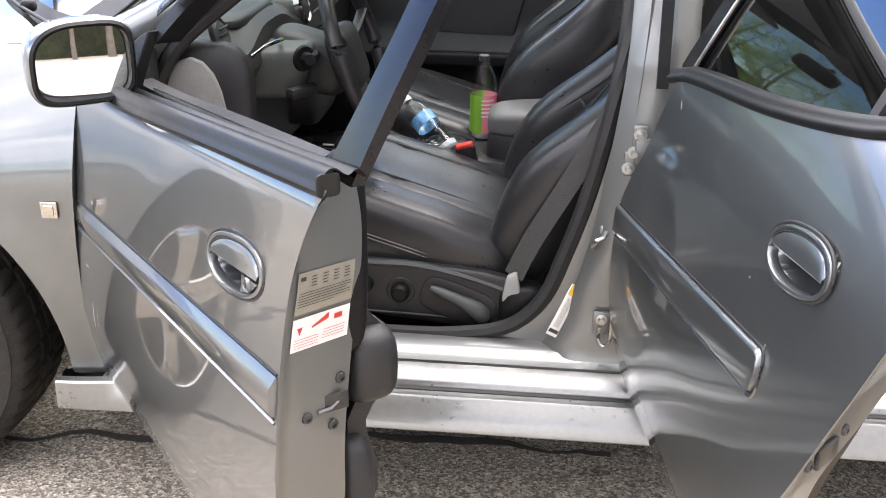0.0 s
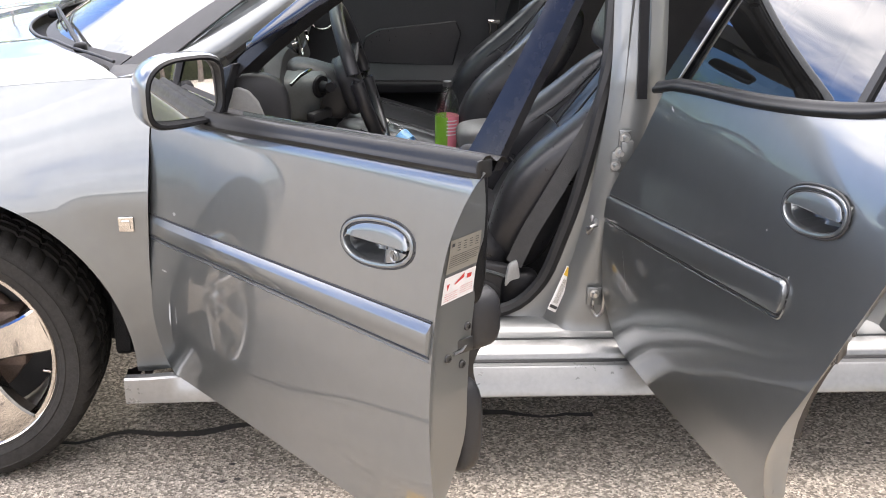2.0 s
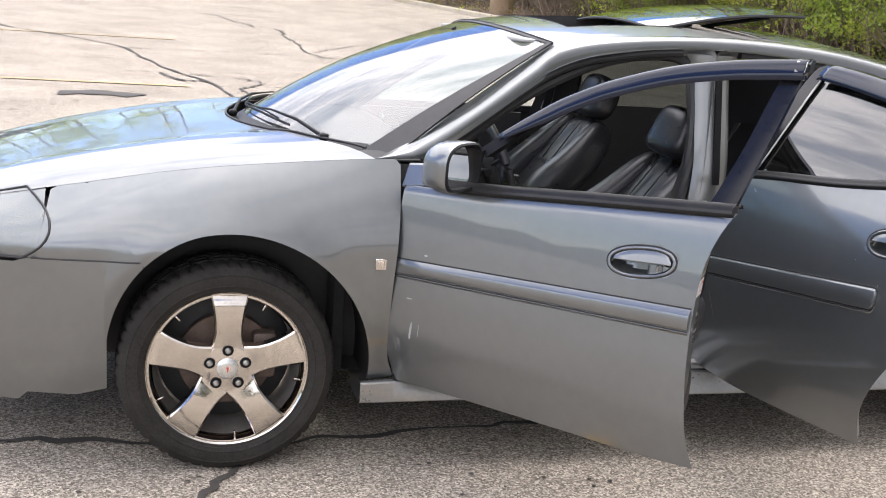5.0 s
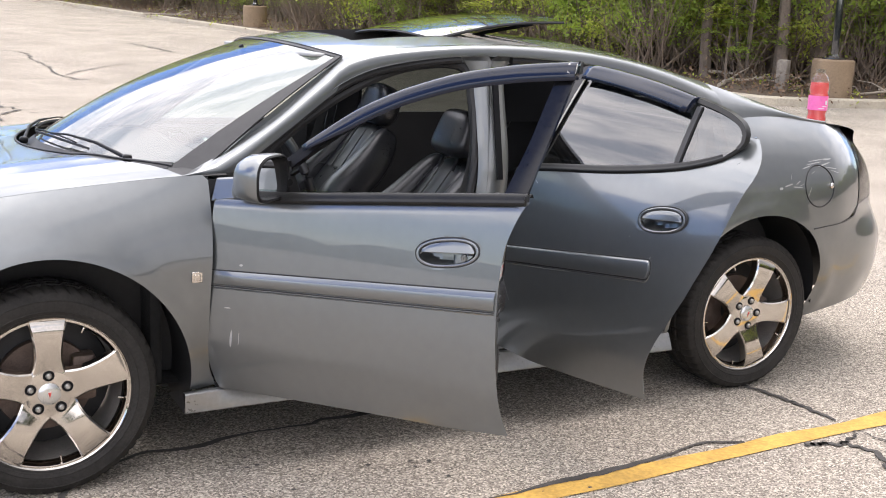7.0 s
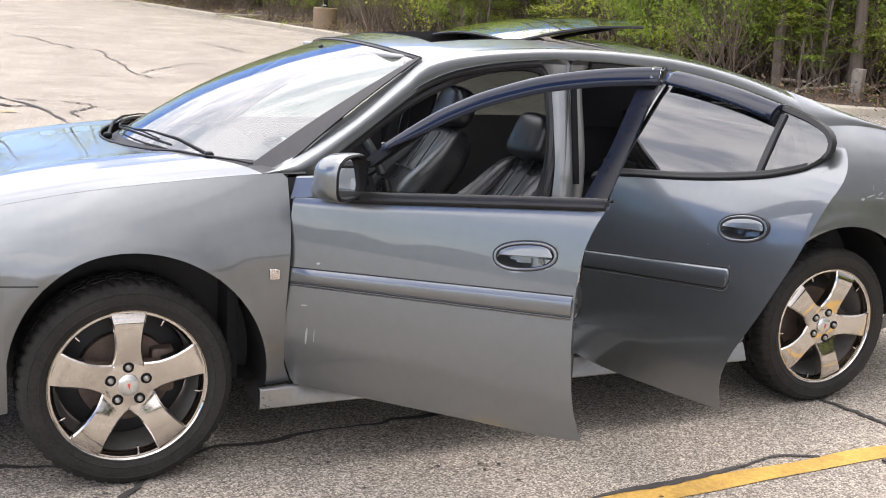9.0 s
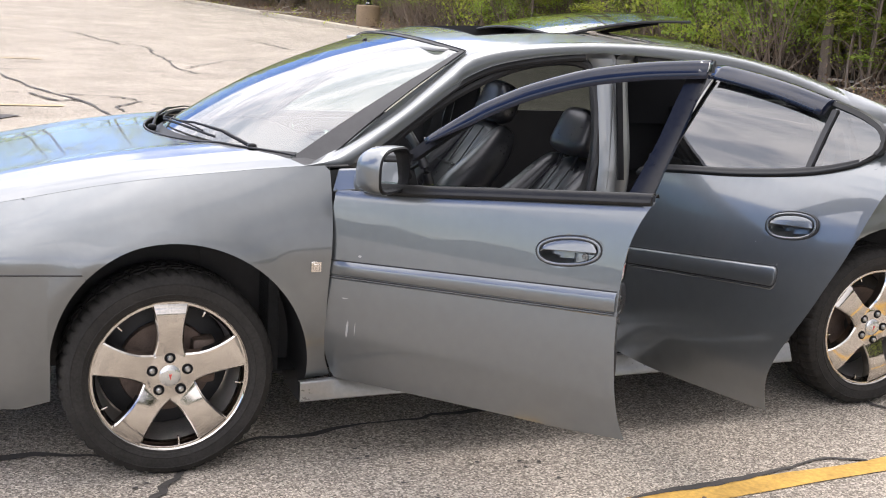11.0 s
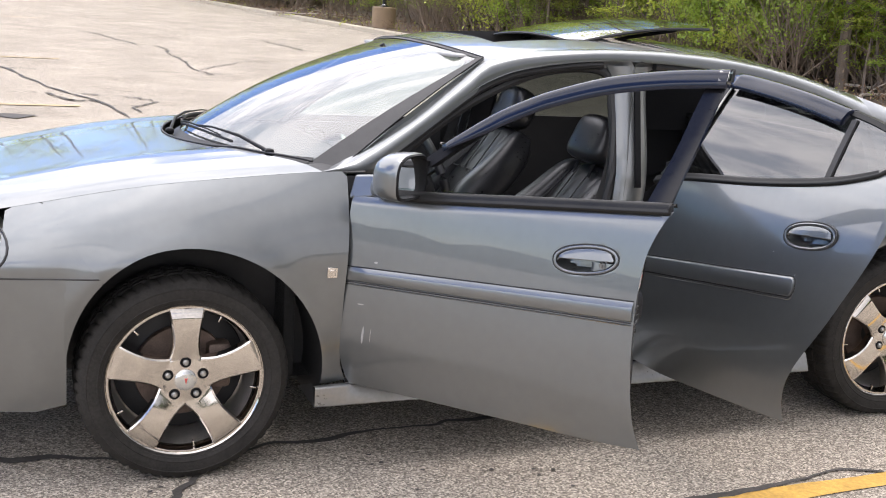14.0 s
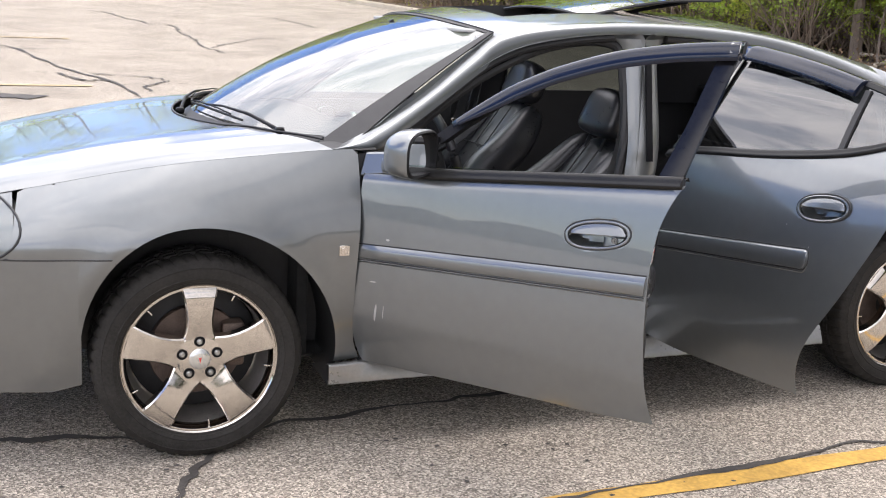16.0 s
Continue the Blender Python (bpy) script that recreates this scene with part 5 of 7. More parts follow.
door_handle(fd, *F_GRIP, True)
moulding(fd, lambda u: 0.669 + 0.062 * (u + 0.016) / 0.984, 0.046, 0.057, -0.014, 0.962, False)

# door mirror
def mirror_shape(a, b):
    """A D-like outline: square towards the door and the foot, rounder at the outer top."""
    out = []
    for (c, s), (c2, s2) in zip(oval(0, 0, a, b, 40, 4.2), oval(0, 0, a, b, 40, 2.5)):
        k = 1.0 if c < 0 < s else 0.0
        out.append((c + (c2 - c) * k, s + (s2 - s) * k))
    return out


prof = mirror_shape(0.088, 0.070)
rows = []
for k, f, sy in ((0.205, 1.0, 0.0), (0.200, 1.03, 0.0), (0.175, 1.03, 0.0), (0.14, 0.98, 0.0), (0.115, 0.86, -0.004), (0.10, 0.66, -0.008), (0.094, 0.30, -0.008), (0.093, 0.02, -0.008)):
    rows.append([Vector((k + 0.024 - 0.03 * v, -0.070 + v * f, 1.010 + w * f + sy)) for v, w in prof])
mirror = part("door_mirror", grid(rows, loop=True), PAINT, fd, "body-coloured door mirror with black rim")
face = lambda v, w, d: Vector((0.2305 - 0.03 * v + d, -0.070 + v, 1.010 + w))
ring_o, ring_i = mirror_shape(0.088, 0.070), mirror_shape(0.079, 0.061)
part("mirror_rim", grid([[face(*p, -0.002) for p in ring_o], [face(*p, 0.004) for p in [((a + c) / 2, (b + d) / 2) for (a, b), (c, d) in zip(ring_o, ring_i)]], [face(*p, 0.002) for p in ring_i], [face(p[0], p[1], -0.055) for p in ring_i]], loop=True), TRIM, mirror)
bm = bmesh.new()
bm.faces.new([bm.verts.new(face(p[0] * 0.985, p[1] * 0.985, -0.036 + 0.175 * p[0] - 0.098 * p[1])) for p in ring_i])
part("mirror_glass", bm, MIRROR, mirror, "mirror glass", smooth=False)
part("mirror_foot", blob((0.115, -0.030, 0.957), (0.10, 0.07, 0.058), 0.5, 5), PAINT, mirror)

# rear door, swung further out
R_FRONT = [(0.318, 0.065), (0.35, 0.03), (0.5, -0.004), (0.69, -0.012), (0.75, 0.02), (0.85, 0.10), (0.93, 0.135), (0.985, 0.15)]
R_REAR = [(0.338, 0.818), (0.40, 0.818), (0.468, 0.832), (0.52, 0.853), (0.57, 0.879), (0.61, 0.903), (0.70, 0.951), (0.78, 0.988), (0.85, 1.020), (0.92, 1.046), (0.99, 1.063), (1.05, 1.076), (1.08, 1.083), (1.11, 1.081), (1.14, 1.066), (1.17, 1.036), (1.19, 1.008)]
R_BOT = [(0.05, 0.318), (0.25, 0.306), (0.55, 0.320), (0.818, 0.338)]
R_BELT = [(0.10, 0.978), (0.267, 1.000), (0.55, 1.030), (0.806, 1.072), (0.93, 1.110), (0.972, 1.136), (0.995, 1.164), (1.006, 1.188)]
uz = skin_rows(R_FRONT, R_REAR, R_BOT, R_BELT, 36, 30)


fr = lambda z: 0.004 + 0.30 * (z - 0.97) + 0.6 * (z - 0.97) ** 2


def rear_v(u, z):
    tuck_in = 0.013 * max(0.0, (0.64 - z) / 0.32) ** 2
    return door_v(u, z) + tuck_in + max(0, (u - 0.75)) ** 2 * 0.10 + 1.7 * max(0.0, z - 1.03) ** 2 + 0.62 * max(0.0, z - 0.87) ** 2


rows = [[Vector((u, rear_v(u, z) + recess(u, z, R_GRIP), z)) for u, z in r] for r in skin_rows(R_FRONT, R_REAR, R_BOT, R_BELT, 140, 90)]
rear_door = part("rear_door", grid(rows), PAINT, car, "grey rear door swung wide open")
rear_door.matrix_basis = pose(1.61, -0.80, 0, 0, 0, -81)
rd = rear_door
rows = []
for j in range(31):
    u, z = uz[j][36]
    w = lerp_table([(0.33, 0.06), (0.40, 0.11), (0.5, 0.15), (0.8, 0.14), (1.0, 0.11), (1.2, 0.05)], z)
    rows.append([Vector((u, rear_v(u, z), z)), Vector((u - 0.001, rear_v(u, z) + 0.002, z)), Vector((u - 0.012, rear_v(u, z) + 0.004, z)), Vector((u - 0.024, rear_v(u, z) + 0.022, z)), Vector((u - 0.012 - 0.50 * w, rear_v(u, z) + w * 0.5, z)), Vector((u - 0.95 * w, rear_v(u, z) + w, z))])
part("door_edge", grid(rows), PAINT_IN, rd)
rows = []
for i in range(37):
    u, z = uz[0][i]
    rows.append([Vector((u, rear_v(u, z), z)), Vector((min(u, 0.795), rear_v(u, z) + 0.012, z + 0.004)), Vector((min(u, 0.70), rear_v(u, z) + 0.09, z + 0.06))])
part("door_bottom", grid(rows), PAINT_IN, rd)
rows = []
for j in range(31):
    u, z = uz[j][0]
    rows.append([Vector((u, rear_v(u, z), z)), Vector((u + 0.004, rear_v(u, z) + 0.02, z)), Vector((u + 0.03, rear_v(u, z) + 0.08, z))])
part("door_front", grid(rows), PAINT_IN, rd)
rows = []
for z in np.linspace(0.40, 1.03, 16):
    u1 = smooth_table(R_REAR, z) - 0.155
    rows.append([Vector((0.05 + (u1 - 0.05) * i / 16, 0.075 + 0.05 * math.exp(-((z - 0.72) / 0.06) ** 2) * math.sin(math.pi * min(1, i / 15)) ** 0.5, z)) for i in range(17)])
part("door_trim", grid(rows), PLASTIC, rd, thick=0.03, offset=-1)
r_edge = lambda z, q: Vector((smooth_table(R_REAR, z) - 0.024 - 0.10 * q, rear_v(0.9, z) + 0.022 + 0.11 * q, z))
part("door_latch", box(r_edge(0.70, 0.42) + Vector((0.002, 0, 0)), (0.008, 0.050, 0.030), 0.003, m=Matrix.Rotation(radians(42), 4, "Z")), DARK_STEEL, rd, "dark steel door latch")
for z, q in ((0.735, 0.52), (0.672, 0.55), (0.70, 0.12)):
    s = turned([(0.0, 0.003), (0.003, 0.003), (0.0035, 0.005), (0.0065, 0.0045), (0.008, 0.002), (0.008, 0.0)], 14, axis="x")
    bmesh.ops.transform(s, matrix=Matrix.Translation(r_edge(z, q)) @ Matrix.Rotation(radians(42), 4, "Z"), verts=s.verts)
    part("latch_screw", s, DARK_STEEL, rd)
rows = []
for i in range(41):
    u = 0.095 + 0.897 * i / 40
    z = smooth_table(R_BELT, u)
    v = rear_v(u, z)
    z -= 0.012 * max(0.0, 1 - i / 4)
    rows.append([Vector((u, v - 0.001, z - 0.004)), Vector((u, v - 0.006, z + 0.001)), Vector((u, v - 0.006, z + 0.008)), Vector((u, v - 0.001, z + 0.013)), Vector((u, v + 0.004, z + 0.021)), Vector((u, v + 0.012, z + 0.024)), Vector((u, max(fr(z + 0.02) + 0.010, v + 0.016), z + 0.020))])
rows = [curve_pts(r, 16) for r in rows]
part("belt_strip", grid(rows), BELT, rd, "black belt strip")
R_OUT = [(0.092, 0.975), (0.135, 1.08), (0.160, 1.20), (0.170, 1.30), (0.180, 1.345), (0.215, 1.358), (0.36, 1.349), (0.57, 1.323), (0.75, 1.292), (0.863, 1.270), (0.920, 1.254), (0.968, 1.234), (0.994, 1.213), (1.006, 1.192), (1.007, 1.174), (0.998, 1.156)]
r_out = [Vector((p[0], fr(p[1]), p[1])) for p in curve_pts([(u, z, 0) for u, z in R_OUT], 54)]
r_in = []
for i, p in enumerate(r_out):
    d = (r_out[min(i + 1, 53)] - r_out[max(i - 1, 0)]).normalized()
    q = p + Vector((d.z, 0, -d.x)).normalized() * (0.026 if i < 20 else 0.013)
    r_in.append(Vector((q.x, fr(q.z), q.z)))
part("window_frame", band(r_out, r_in, (0, 1, 0), 0.022), BELT, rd, "black window frame")
app = r_out[1:21]
app_in = []
for i, p in enumerate(app):
    d = (app[min(i + 1, 19)] - app[max(i - 1, 0)]).normalized()
    q = p + Vector((d.z, 0, -d.x)).normalized() * (0.058 if i < 15 else 0.058 - 0.006 * (i - 14))
    app_in.append(Vector((q.x, fr(q.z) - 0.003, q.z)))
part("window_applique", band([p + Vector((0.001, -0.003, 0)) for p in app], app_in, (0, 1, 0), 0.008), BLADE, rd, "gloss black panel ahead of the rear window")
part("applique_edge", tube([p + Vector((0.003, -0.001, 0)) for p in app_in[:17]], 0.0032, 6), DULL_ALLOY, rd)
edge_up = sorted({round(p.x, 4): p.z for p in r_in}.items())
rows = []
for u in np.linspace(edge_up[0][0] + 0.012, 0.996, 60):
    z0 = smooth_table(R_BELT, u) + 0.012
    z1 = max(lerp_table(edge_up, u) + 0.006, z0)
    rows.append([Vector((u, fr(z0 + (z1 - z0) * k / 12) + 0.008, z0 + (z1 - z0) * k / 12)) for k in range(13)])
glass_r = part("window_glass", grid(rows), TINT, rd, "dark tinted window glass")
glass_r.visible_shadow = False
dv = [Vector((u, fr(z) - 0.001, z)) for u, z in ((0.799, 1.068), (0.798, 1.17), (0.793, 1.264))]
part("window_divider", band(dv, [p + Vector((-0.020, 0, 0)) for p in dv], (0, 1, 0), 0.02), SEAL, rd)
rows = []
for i in range(18, 41):
    p = r_out[i]
    d = (r_out[i + 1] - r_out[i - 1]).normalized()
    nrm = Vector((d.z, 0, -d.x)).normalized()
    row = []
    for f, out in ((-0.03, 0.001), (0.0, 0.008), (0.08, 0.0150), (0.2, 0.0190), (0.6, 0.0215), (1.0, 0.0225)):
        q = p + nrm * (0.046 * f)
        row.append(Vector((q.x, fr(q.z) - out, q.z)))
    rows.append(row)
rows.append([q + Vector((0.006, 0.018, -0.002)) for q in rows[-1]])
part("rain_visor", grid(rows), SMOKE, rd, "smoked acrylic rain visor", thick=0.002, crisp=False)
door_handle(rd, *R_GRIP, False)
moulding(rd, lambda u: 0.670 + 0.093 * u / 0.8, 0.055, 0.062, -0.002, 0.808, True)


# scratches and scuffs in the paint
def scuff(door, at, u, z, length, angle, width):
    """A thin worn sliver on a skin; at(u, z) gives the surface."""
    c, q = math.cos(radians(angle)), math.sin(radians(angle))
    line = []
    for k in range(9):
        f = -1 + k / 4
        w = width / 2 * (1 - f * f) ** 0.5 + 0.0001
        line.append([at(u + c * f * length / 2 - q * w * e, z + q * f * length / 2 + c * w * e) for e in (-1, 1)])
    part("scuff", grid(line), SCUFF, door, smooth=False)


f_at = lambda u, z: Vector((u, door_v(u, z) - 0.0009, z))
r_at = lambda u, z: Vector((u, rear_v(u, z) - 0.0009, z))
q_at = lambda u, z: side_point(u, z, -1, 0.0012)
for u, z, ln, an, w in ((0.062, 0.581, 0.026, 4, 0.004), (0.076, 0.482, 0.060, 84, 0.008), (0.106, 0.488, 0.046, 86, 0.0025), (0.105, 0.722, 0.014, 8, 0.007)):
    scuff(fd, f_at, u, z, ln, an, w)
for u, z, ln, an, w in ((0.22, 0.955, 0.02, 150, 0.003), (0.14, 0.56, 0.10, 118, 0.0015), (0.80, 0.80, 0.008, 80, 0.003), (0.70, 0.85, 0.005, 0, 0.003)):
    scuff(rd, r_at, u, z, ln, an, w)
for u, z, ln, an, w in ((2.950, 0.915, 0.03, 70, 0.0015), (2.985, 0.888, 0.03, 30, 0.004), (3.005, 0.878, 0.04, 20, 0.0015), (3.08, 0.925, 0.03, 25, 0.0015), (3.10, 0.962, 0.10, 6, 0.004), (3.16, 0.955, 0.09, 10, 0.005), (3.13, 0.974, 0.13, 4, 0.003), (3.20, 0.940, 0.08, -8, 0.004), (3.19, 0.975, 0.06, 3, 0.005), (3.05, 0.948, 0.06, 12, 0.004), (3.22, 0.925, 0.06, -14, 0.003), (2.93, 0.880, 0.05, 12, 0.005), (2.98, 0.870, 0.06, -6, 0.004), (2.885, 0.868, 0.02, 5, 0.010), (3.05, 0.845, 0.05, 60, 0.003)):
    scuff(car, q_at, u, z, ln, an, w)


# ---- cabin ----
part("floor_pan", grid([[Vector((x, y, 0.27 + 0.10 * math.exp(-(y / 0.16) ** 2))) for y in np.linspace(-0.735, 0.735, 25)] for x in np.linspace(0.35, 2.75, 12)]), CARPET, car)
part("bulkhead", box((0.36, 0, 0.62), (0.04, 1.46, 0.72), 0.01), CARPET, car)
part("parcel_shelf", box((3.05, 0, 1.06), (0.62, 1.30, 0.03), 0.01), CARPET, car)
part("rear_wall", box((2.80, 0, 0.65), (0.04, 1.46, 0.85), 0.01), CARPET, car)
rows = [[roof_pt(x, s) - Vector((0, 0, 0.028)) for s in np.linspace(-0.97, 0.97, 17)] for x in np.linspace(SR1 + 0.02, 2.46, 10)]
part("headlining", grid(rows), material("grey_headlining", (0.035, 0.035, 0.034), 0.9, vary=0.1), car)
rows = [[roof_pt(roof_front(s) + (SR0 - 0.02 - roof_front(s)) * i / 4, s) - Vector((0, 0, 0.028)) for s in np.linspace(-0.97, 0.97, 17)] for i in range(5)]
part("front_headlining", grid(rows), TRIM, car)


def seat(name, y0, origin, lean_deg, head):
    """A leather bucket seat: tilted cushion, bolsters, leaning back and head restraint."""
    s = thing(name, "", "")
    C = lambda x, y, z: (x, y0 + y, z)
    down = Matrix.Translation(C(1.10, 0, 0.505)) @ Matrix.Rotation(radians(17), 4, "Y")
    up = Matrix.Translation(C(*origin)) @ Matrix.Rotation(radians(lean_deg), 4, "Y")

    def put(name_, bm, m, mat=LEATHER):
        bmesh.ops.transform(bm, matrix=m, verts=bm.verts)
        return part(name_, bm, mat, s)

    put("cushion", blob((0.02, 0, 0.044), (0.52, 0.34, 0.12), 0.42, 12, lambda p: Vector((p.x, p.y, p.z + 0.14 * p.y * p.y - 0.05 * math.exp(-((p.x + 0.35) / 0.06) ** 2) * (p.z > 0)))), down)
    for y in (-0.115, 0.115):
        put("cushion_seam", tube([(x, y, 0.1055 - 0.020 * (x / 0.24) ** 4) for x in np.linspace(-0.20, 0.22, 14)], 0.0025, 5), down, SEAL)
    for k in (-1, 1):
        put("cushion_bolster", blob((0, k * 0.178, 0.018), (0.52, 0.185, 0.165), 0.66, 10, lambda p: Vector((p.x, p.y + 0.10 * k * p.x, p.z + 0.08 * math.sin(p.x * 9) * 0.15))), down)
        put("cushion_side", blob((0.01, k * 0.232, -0.035), (0.50, 0.075, 0.12), 0.5, 8), down)
        for dz in (0.0, 0.008):
            put("cushion_seam", tube([(x, k * (0.2705 - 0.010 * (abs(x) / 0.25) ** 4), 0.006 + dz) for x in np.linspace(-0.22, 0.22, 18)], 0.0016, 5), down, THREAD)
        # side bolster of the back: full and forward below, drawn in towards the shoulder
        put("back_bolster", blob((0, k * 0.205, 0.30), (0.17, 0.14, 0.60), 0.62, 12, lambda p: Vector((p.x * (1 - 0.18 * p.z) - 0.50 * math.exp(-((p.z + 0.25) / 0.50) ** 2) - 0.10, p.y * (1 - 0.22 * max(0, p.z)) - k * 0.50 * max(0, p.z) ** 2, p.z))), up)
        put("back_seam", tube([(-0.062 * math.exp(-((z - 0.20) / 0.17) ** 2) - 0.046, k * (0.150 - 0.03 * (z / 0.55) ** 2), z) for z in np.linspace(0.05, 0.52, 16)], 0.003, 5), up, SEAL)
    put("backrest", blob((0.01, 0, 0.30), (0.14, 0.36, 0.62), 0.5, 12, lambda p: Vector((p.x + 0.12 * math.sin(p.z * 3) - 0.10 * p.y * p.y, p.y * (1 - 0.20 * max(0, p.z) ** 2), p.z))), up)
    for z in (0.17, 0.33):
        put("back_seam", tube([(-0.068 - 0.010 * (y / 0.15) ** 2, y, z + 0.012 * math.cos(y * 9)) for y in np.linspace(-0.15, 0.15, 12)], 0.003, 5), up, SEAL)
    for y in (-0.05, 0.05):
        put("back_flute", tube([(-0.060, y, z) for z in np.linspace(0.34, 0.56, 8)], 0.003, 5), up, SEAL)
    nod = Matrix.Translation(C(*head)) @ Matrix.Rotation(radians(22), 4, "Y")
    put("head_restraint", blob((0, 0, 0), (0.125, 0.265, 0.19), 0.6, 9, lambda p: Vector((p.x - 0.2 * p.z * p.z, p.y * (1 - 0.12 * p.z), p.z))), nod)
    for k in (-0.06, 0.06):
        put("restraint_post", tube([(0.0, k, -0.15), (0.0, k, -0.05)], 0.007, 8), nod, TRIM)
    part("seat_base", box(C(1.12, 0, 0.36), (0.46, 0.42, 0.14), 0.03), CARPET, s)
    return s


d_seat = seat("driver_seat", -0.37, (1.335, 0, 0.45), 37, (1.662, 0, 1.045))
d_seat.parent = car
d_seat["label"] = "black leather driver seat with stitched bolsters"
p_seat = seat("passenger_seat", 0.37, (1.285, 0, 0.50), 35, (1.645, 0, 1.095))
p_seat.parent = car
p_seat["label"] = "black leather passenger seat"
# seat side trim with its controls
trim = part("seat_side_trim", blob((1.15, -0.648, 0.418), (0.44, 0.035, 0.135), 0.28, 10, lambda p: Vector((p.x, p.y, p.z - 0.16 * p.x - 0.22 * max(0, p.x) ** 2 - 0.15 * p.x * (p.z < 0)))), PLASTIC, d_seat, "charcoal plastic seat valance")
part("valance_ledge", tube([(x, -0.660, 0.487 - 0.055 * max(0, (x - 1.10) / 0.24) ** 1.6) for x in np.linspace(0.95, 1.345, 16)], 0.010, 8, r2=0.007), PLASTIC_G, trim)
part("seat_knob", turned([(0.0, -0.026), (0.014, -0.026), (0.019, -0.022), (0.021, -0.014), (0.021, 0.0)], 20), TRIM, trim).matrix_basis = pose(1.098, -0.664, 0.424)
part("seat_knob", turned([(0.0, -0.024), (0.012, -0.024), (0.016, -0.018), (0.017, 0.0)], 20), TRIM, trim).matrix_basis = pose(1.022, -0.664, 0.438)
part("knob_recess", turned([(0.0, -0.0025), (0.030, -0.0025), (0.034, 0.002)], 24), SEAL, trim).matrix_basis = pose(1.098, -0.6655, 0.424)
part("recline_lever", tube(curve_pts([(1.165, -0.678, 0.440), (1.20, -0.682, 0.428), (1.24, -0.682, 0.410), (1.272, -0.676, 0.388), (1.285, -0.668, 0.368)], 14), [0.006, 0.009, 0.010, 0.011, 0.0115, 0.012, 0.013, 0.014, 0.016, 0.018, 0.020, 0.021, 0.020, 0.014], 10), PLASTIC_G, trim)
part("lever_recess", blob((1.225, -0.668, 0.403), (0.17, 0.008, 0.085), 0.5, 6, m=Matrix.Rotation(radians(20), 4, "Y")), SEAL, trim)
part("valance_foot", blob((1.365, -0.655, 0.395), (0.10, 0.08, 0.12), 0.6, 7), TRIM, d_seat)
part("seat_track", tube([(x, -0.655, 0.372 - 0.03 * (x - 1.0)) for x in np.linspace(0.93, 1.26, 8)], 0.012, 8, r2=0.007), PLASTIC_G, d_seat)

rear_seat = part("rear_seat", blob((2.42, 0, 0.48), (0.52, 1.34, 0.22), 0.3, 8), LEATHER, car, "black leather rear bench")
rb = blob((0, 0, 0.30), (0.16, 1.32, 0.66), 0.3, 8)
bmesh.ops.transform(rb, matrix=Matrix.Translation((2.62, 0, 0.50)) @ Matrix.Rotation(radians(24), 4, "Y"), verts=rb.verts)
part("backrest", rb, LEATHER, rear_seat)
for y in (-0.38, 0.38):
    part("head_restraint", blob((2.90, y, 1.12), (0.11, 0.27, 0.11), 0.5, 6), LEATHER, rear_seat)
    part("seat_belt", grid([[Vector((2.76 - 0.18 * q, y * 1.45, 1.10 - 0.5 * q)) + Vector((0, w, 0)) for w in (-0.022, 0.022)] for q in np.linspace(0, 1, 8)]), SEAL, rear_seat, thick=0.001)

# driver's belt, hanging along the pillar to the seat's foot
pts = curve_pts([(1.59, -0.645, 1.20), (1.575, -0.652, 1.0), (1.54, -0.658, 0.86), (1.455, -0.662, 0.69), (1.38, -0.668, 0.555), (1.345, -0.672, 0.475)], 20)
belt = part("seat_belt", grid([[p + Vector((-0.019, 0.004, 0.010)), p + Vector((0.019, -0.004, -0.010))] for p in pts]), material("belt_webbing", (0.045, 0.045, 0.045), 0.6, vary=0.2, scale=60, bump=0.4, bump_scale=600), car, "black webbing seat belt", thick=0.0015)
part("belt_anchor", blob((1.342, -0.678, 0.452), (0.042, 0.022, 0.062), 0.35, 5, lambda p: Vector((p.x * (0.8 - 0.25 * p.z), p.y, p.z + 0.2 * p.x))), PLASTIC_L, belt)

# dashboard, wheel, console
rows = []
for y in np.linspace(-0.70, 0.70, 36):
    hood = 0.045 * math.exp(-((y + 0.37) / 0.15) ** 4)
    prof = [(0.36, 0.93), (0.48, 0.965), (0.60, 0.965 + 0.4 * hood), (0.70, 0.945 + hood), (0.755, 0.915 + hood * 0.9), (0.765, 0.885 + hood * 0.3), (0.735, 0.83), (0.725, 0.76), (0.715, 0.68), (0.69, 0.60), (0.60, 0.52), (0.45, 0.48)]
    rows.append([Vector((x + 0.03 * math.exp(-(y / 0.2) ** 2), y, z)) for x, z in prof])
dash = part("dashboard", grid(rows), PLASTIC, car, "charcoal dashboard", thick=0.01, offset=0)
part("dash_end", blob((0.695, -0.680, 0.835), (0.205, 0.07, 0.265), 0.62, 10), PLASTIC, dash)
part("dash_end_cover", poly_plate([(0.595, 0.74), (0.606, 0.84), (0.628, 0.900), (0.652, 0.930), (0.680, 0.940), (0.704, 0.930), (0.724, 0.905), (0.738, 0.870), (0.748, 0.825), (0.752, 0.74)], lambda a, b, d: Vector((a, -0.714 - d + 0.012 * ((a - 0.67) / 0.08) ** 2, b)), 0.012), PLASTIC_L, dash, "pale grey dash end cover", bevel=0.004)
part("air_vent", turned([(0.0, 0.012), (0.030, 0.012), (0.034, 0.0), (0.040, -0.002), (0.044, 0.01)], 24, axis="x"), PLASTIC_G, dash).matrix_basis = pose(0.715, -0.645, 0.968, 0, -20, 0)
for k in (-1, 0, 1):
    part("vent_slat", box((0.728, -0.645, 0.972 + 0.014 * k), (0.004, 0.052, 0.005), 0.001), SEAL, dash)
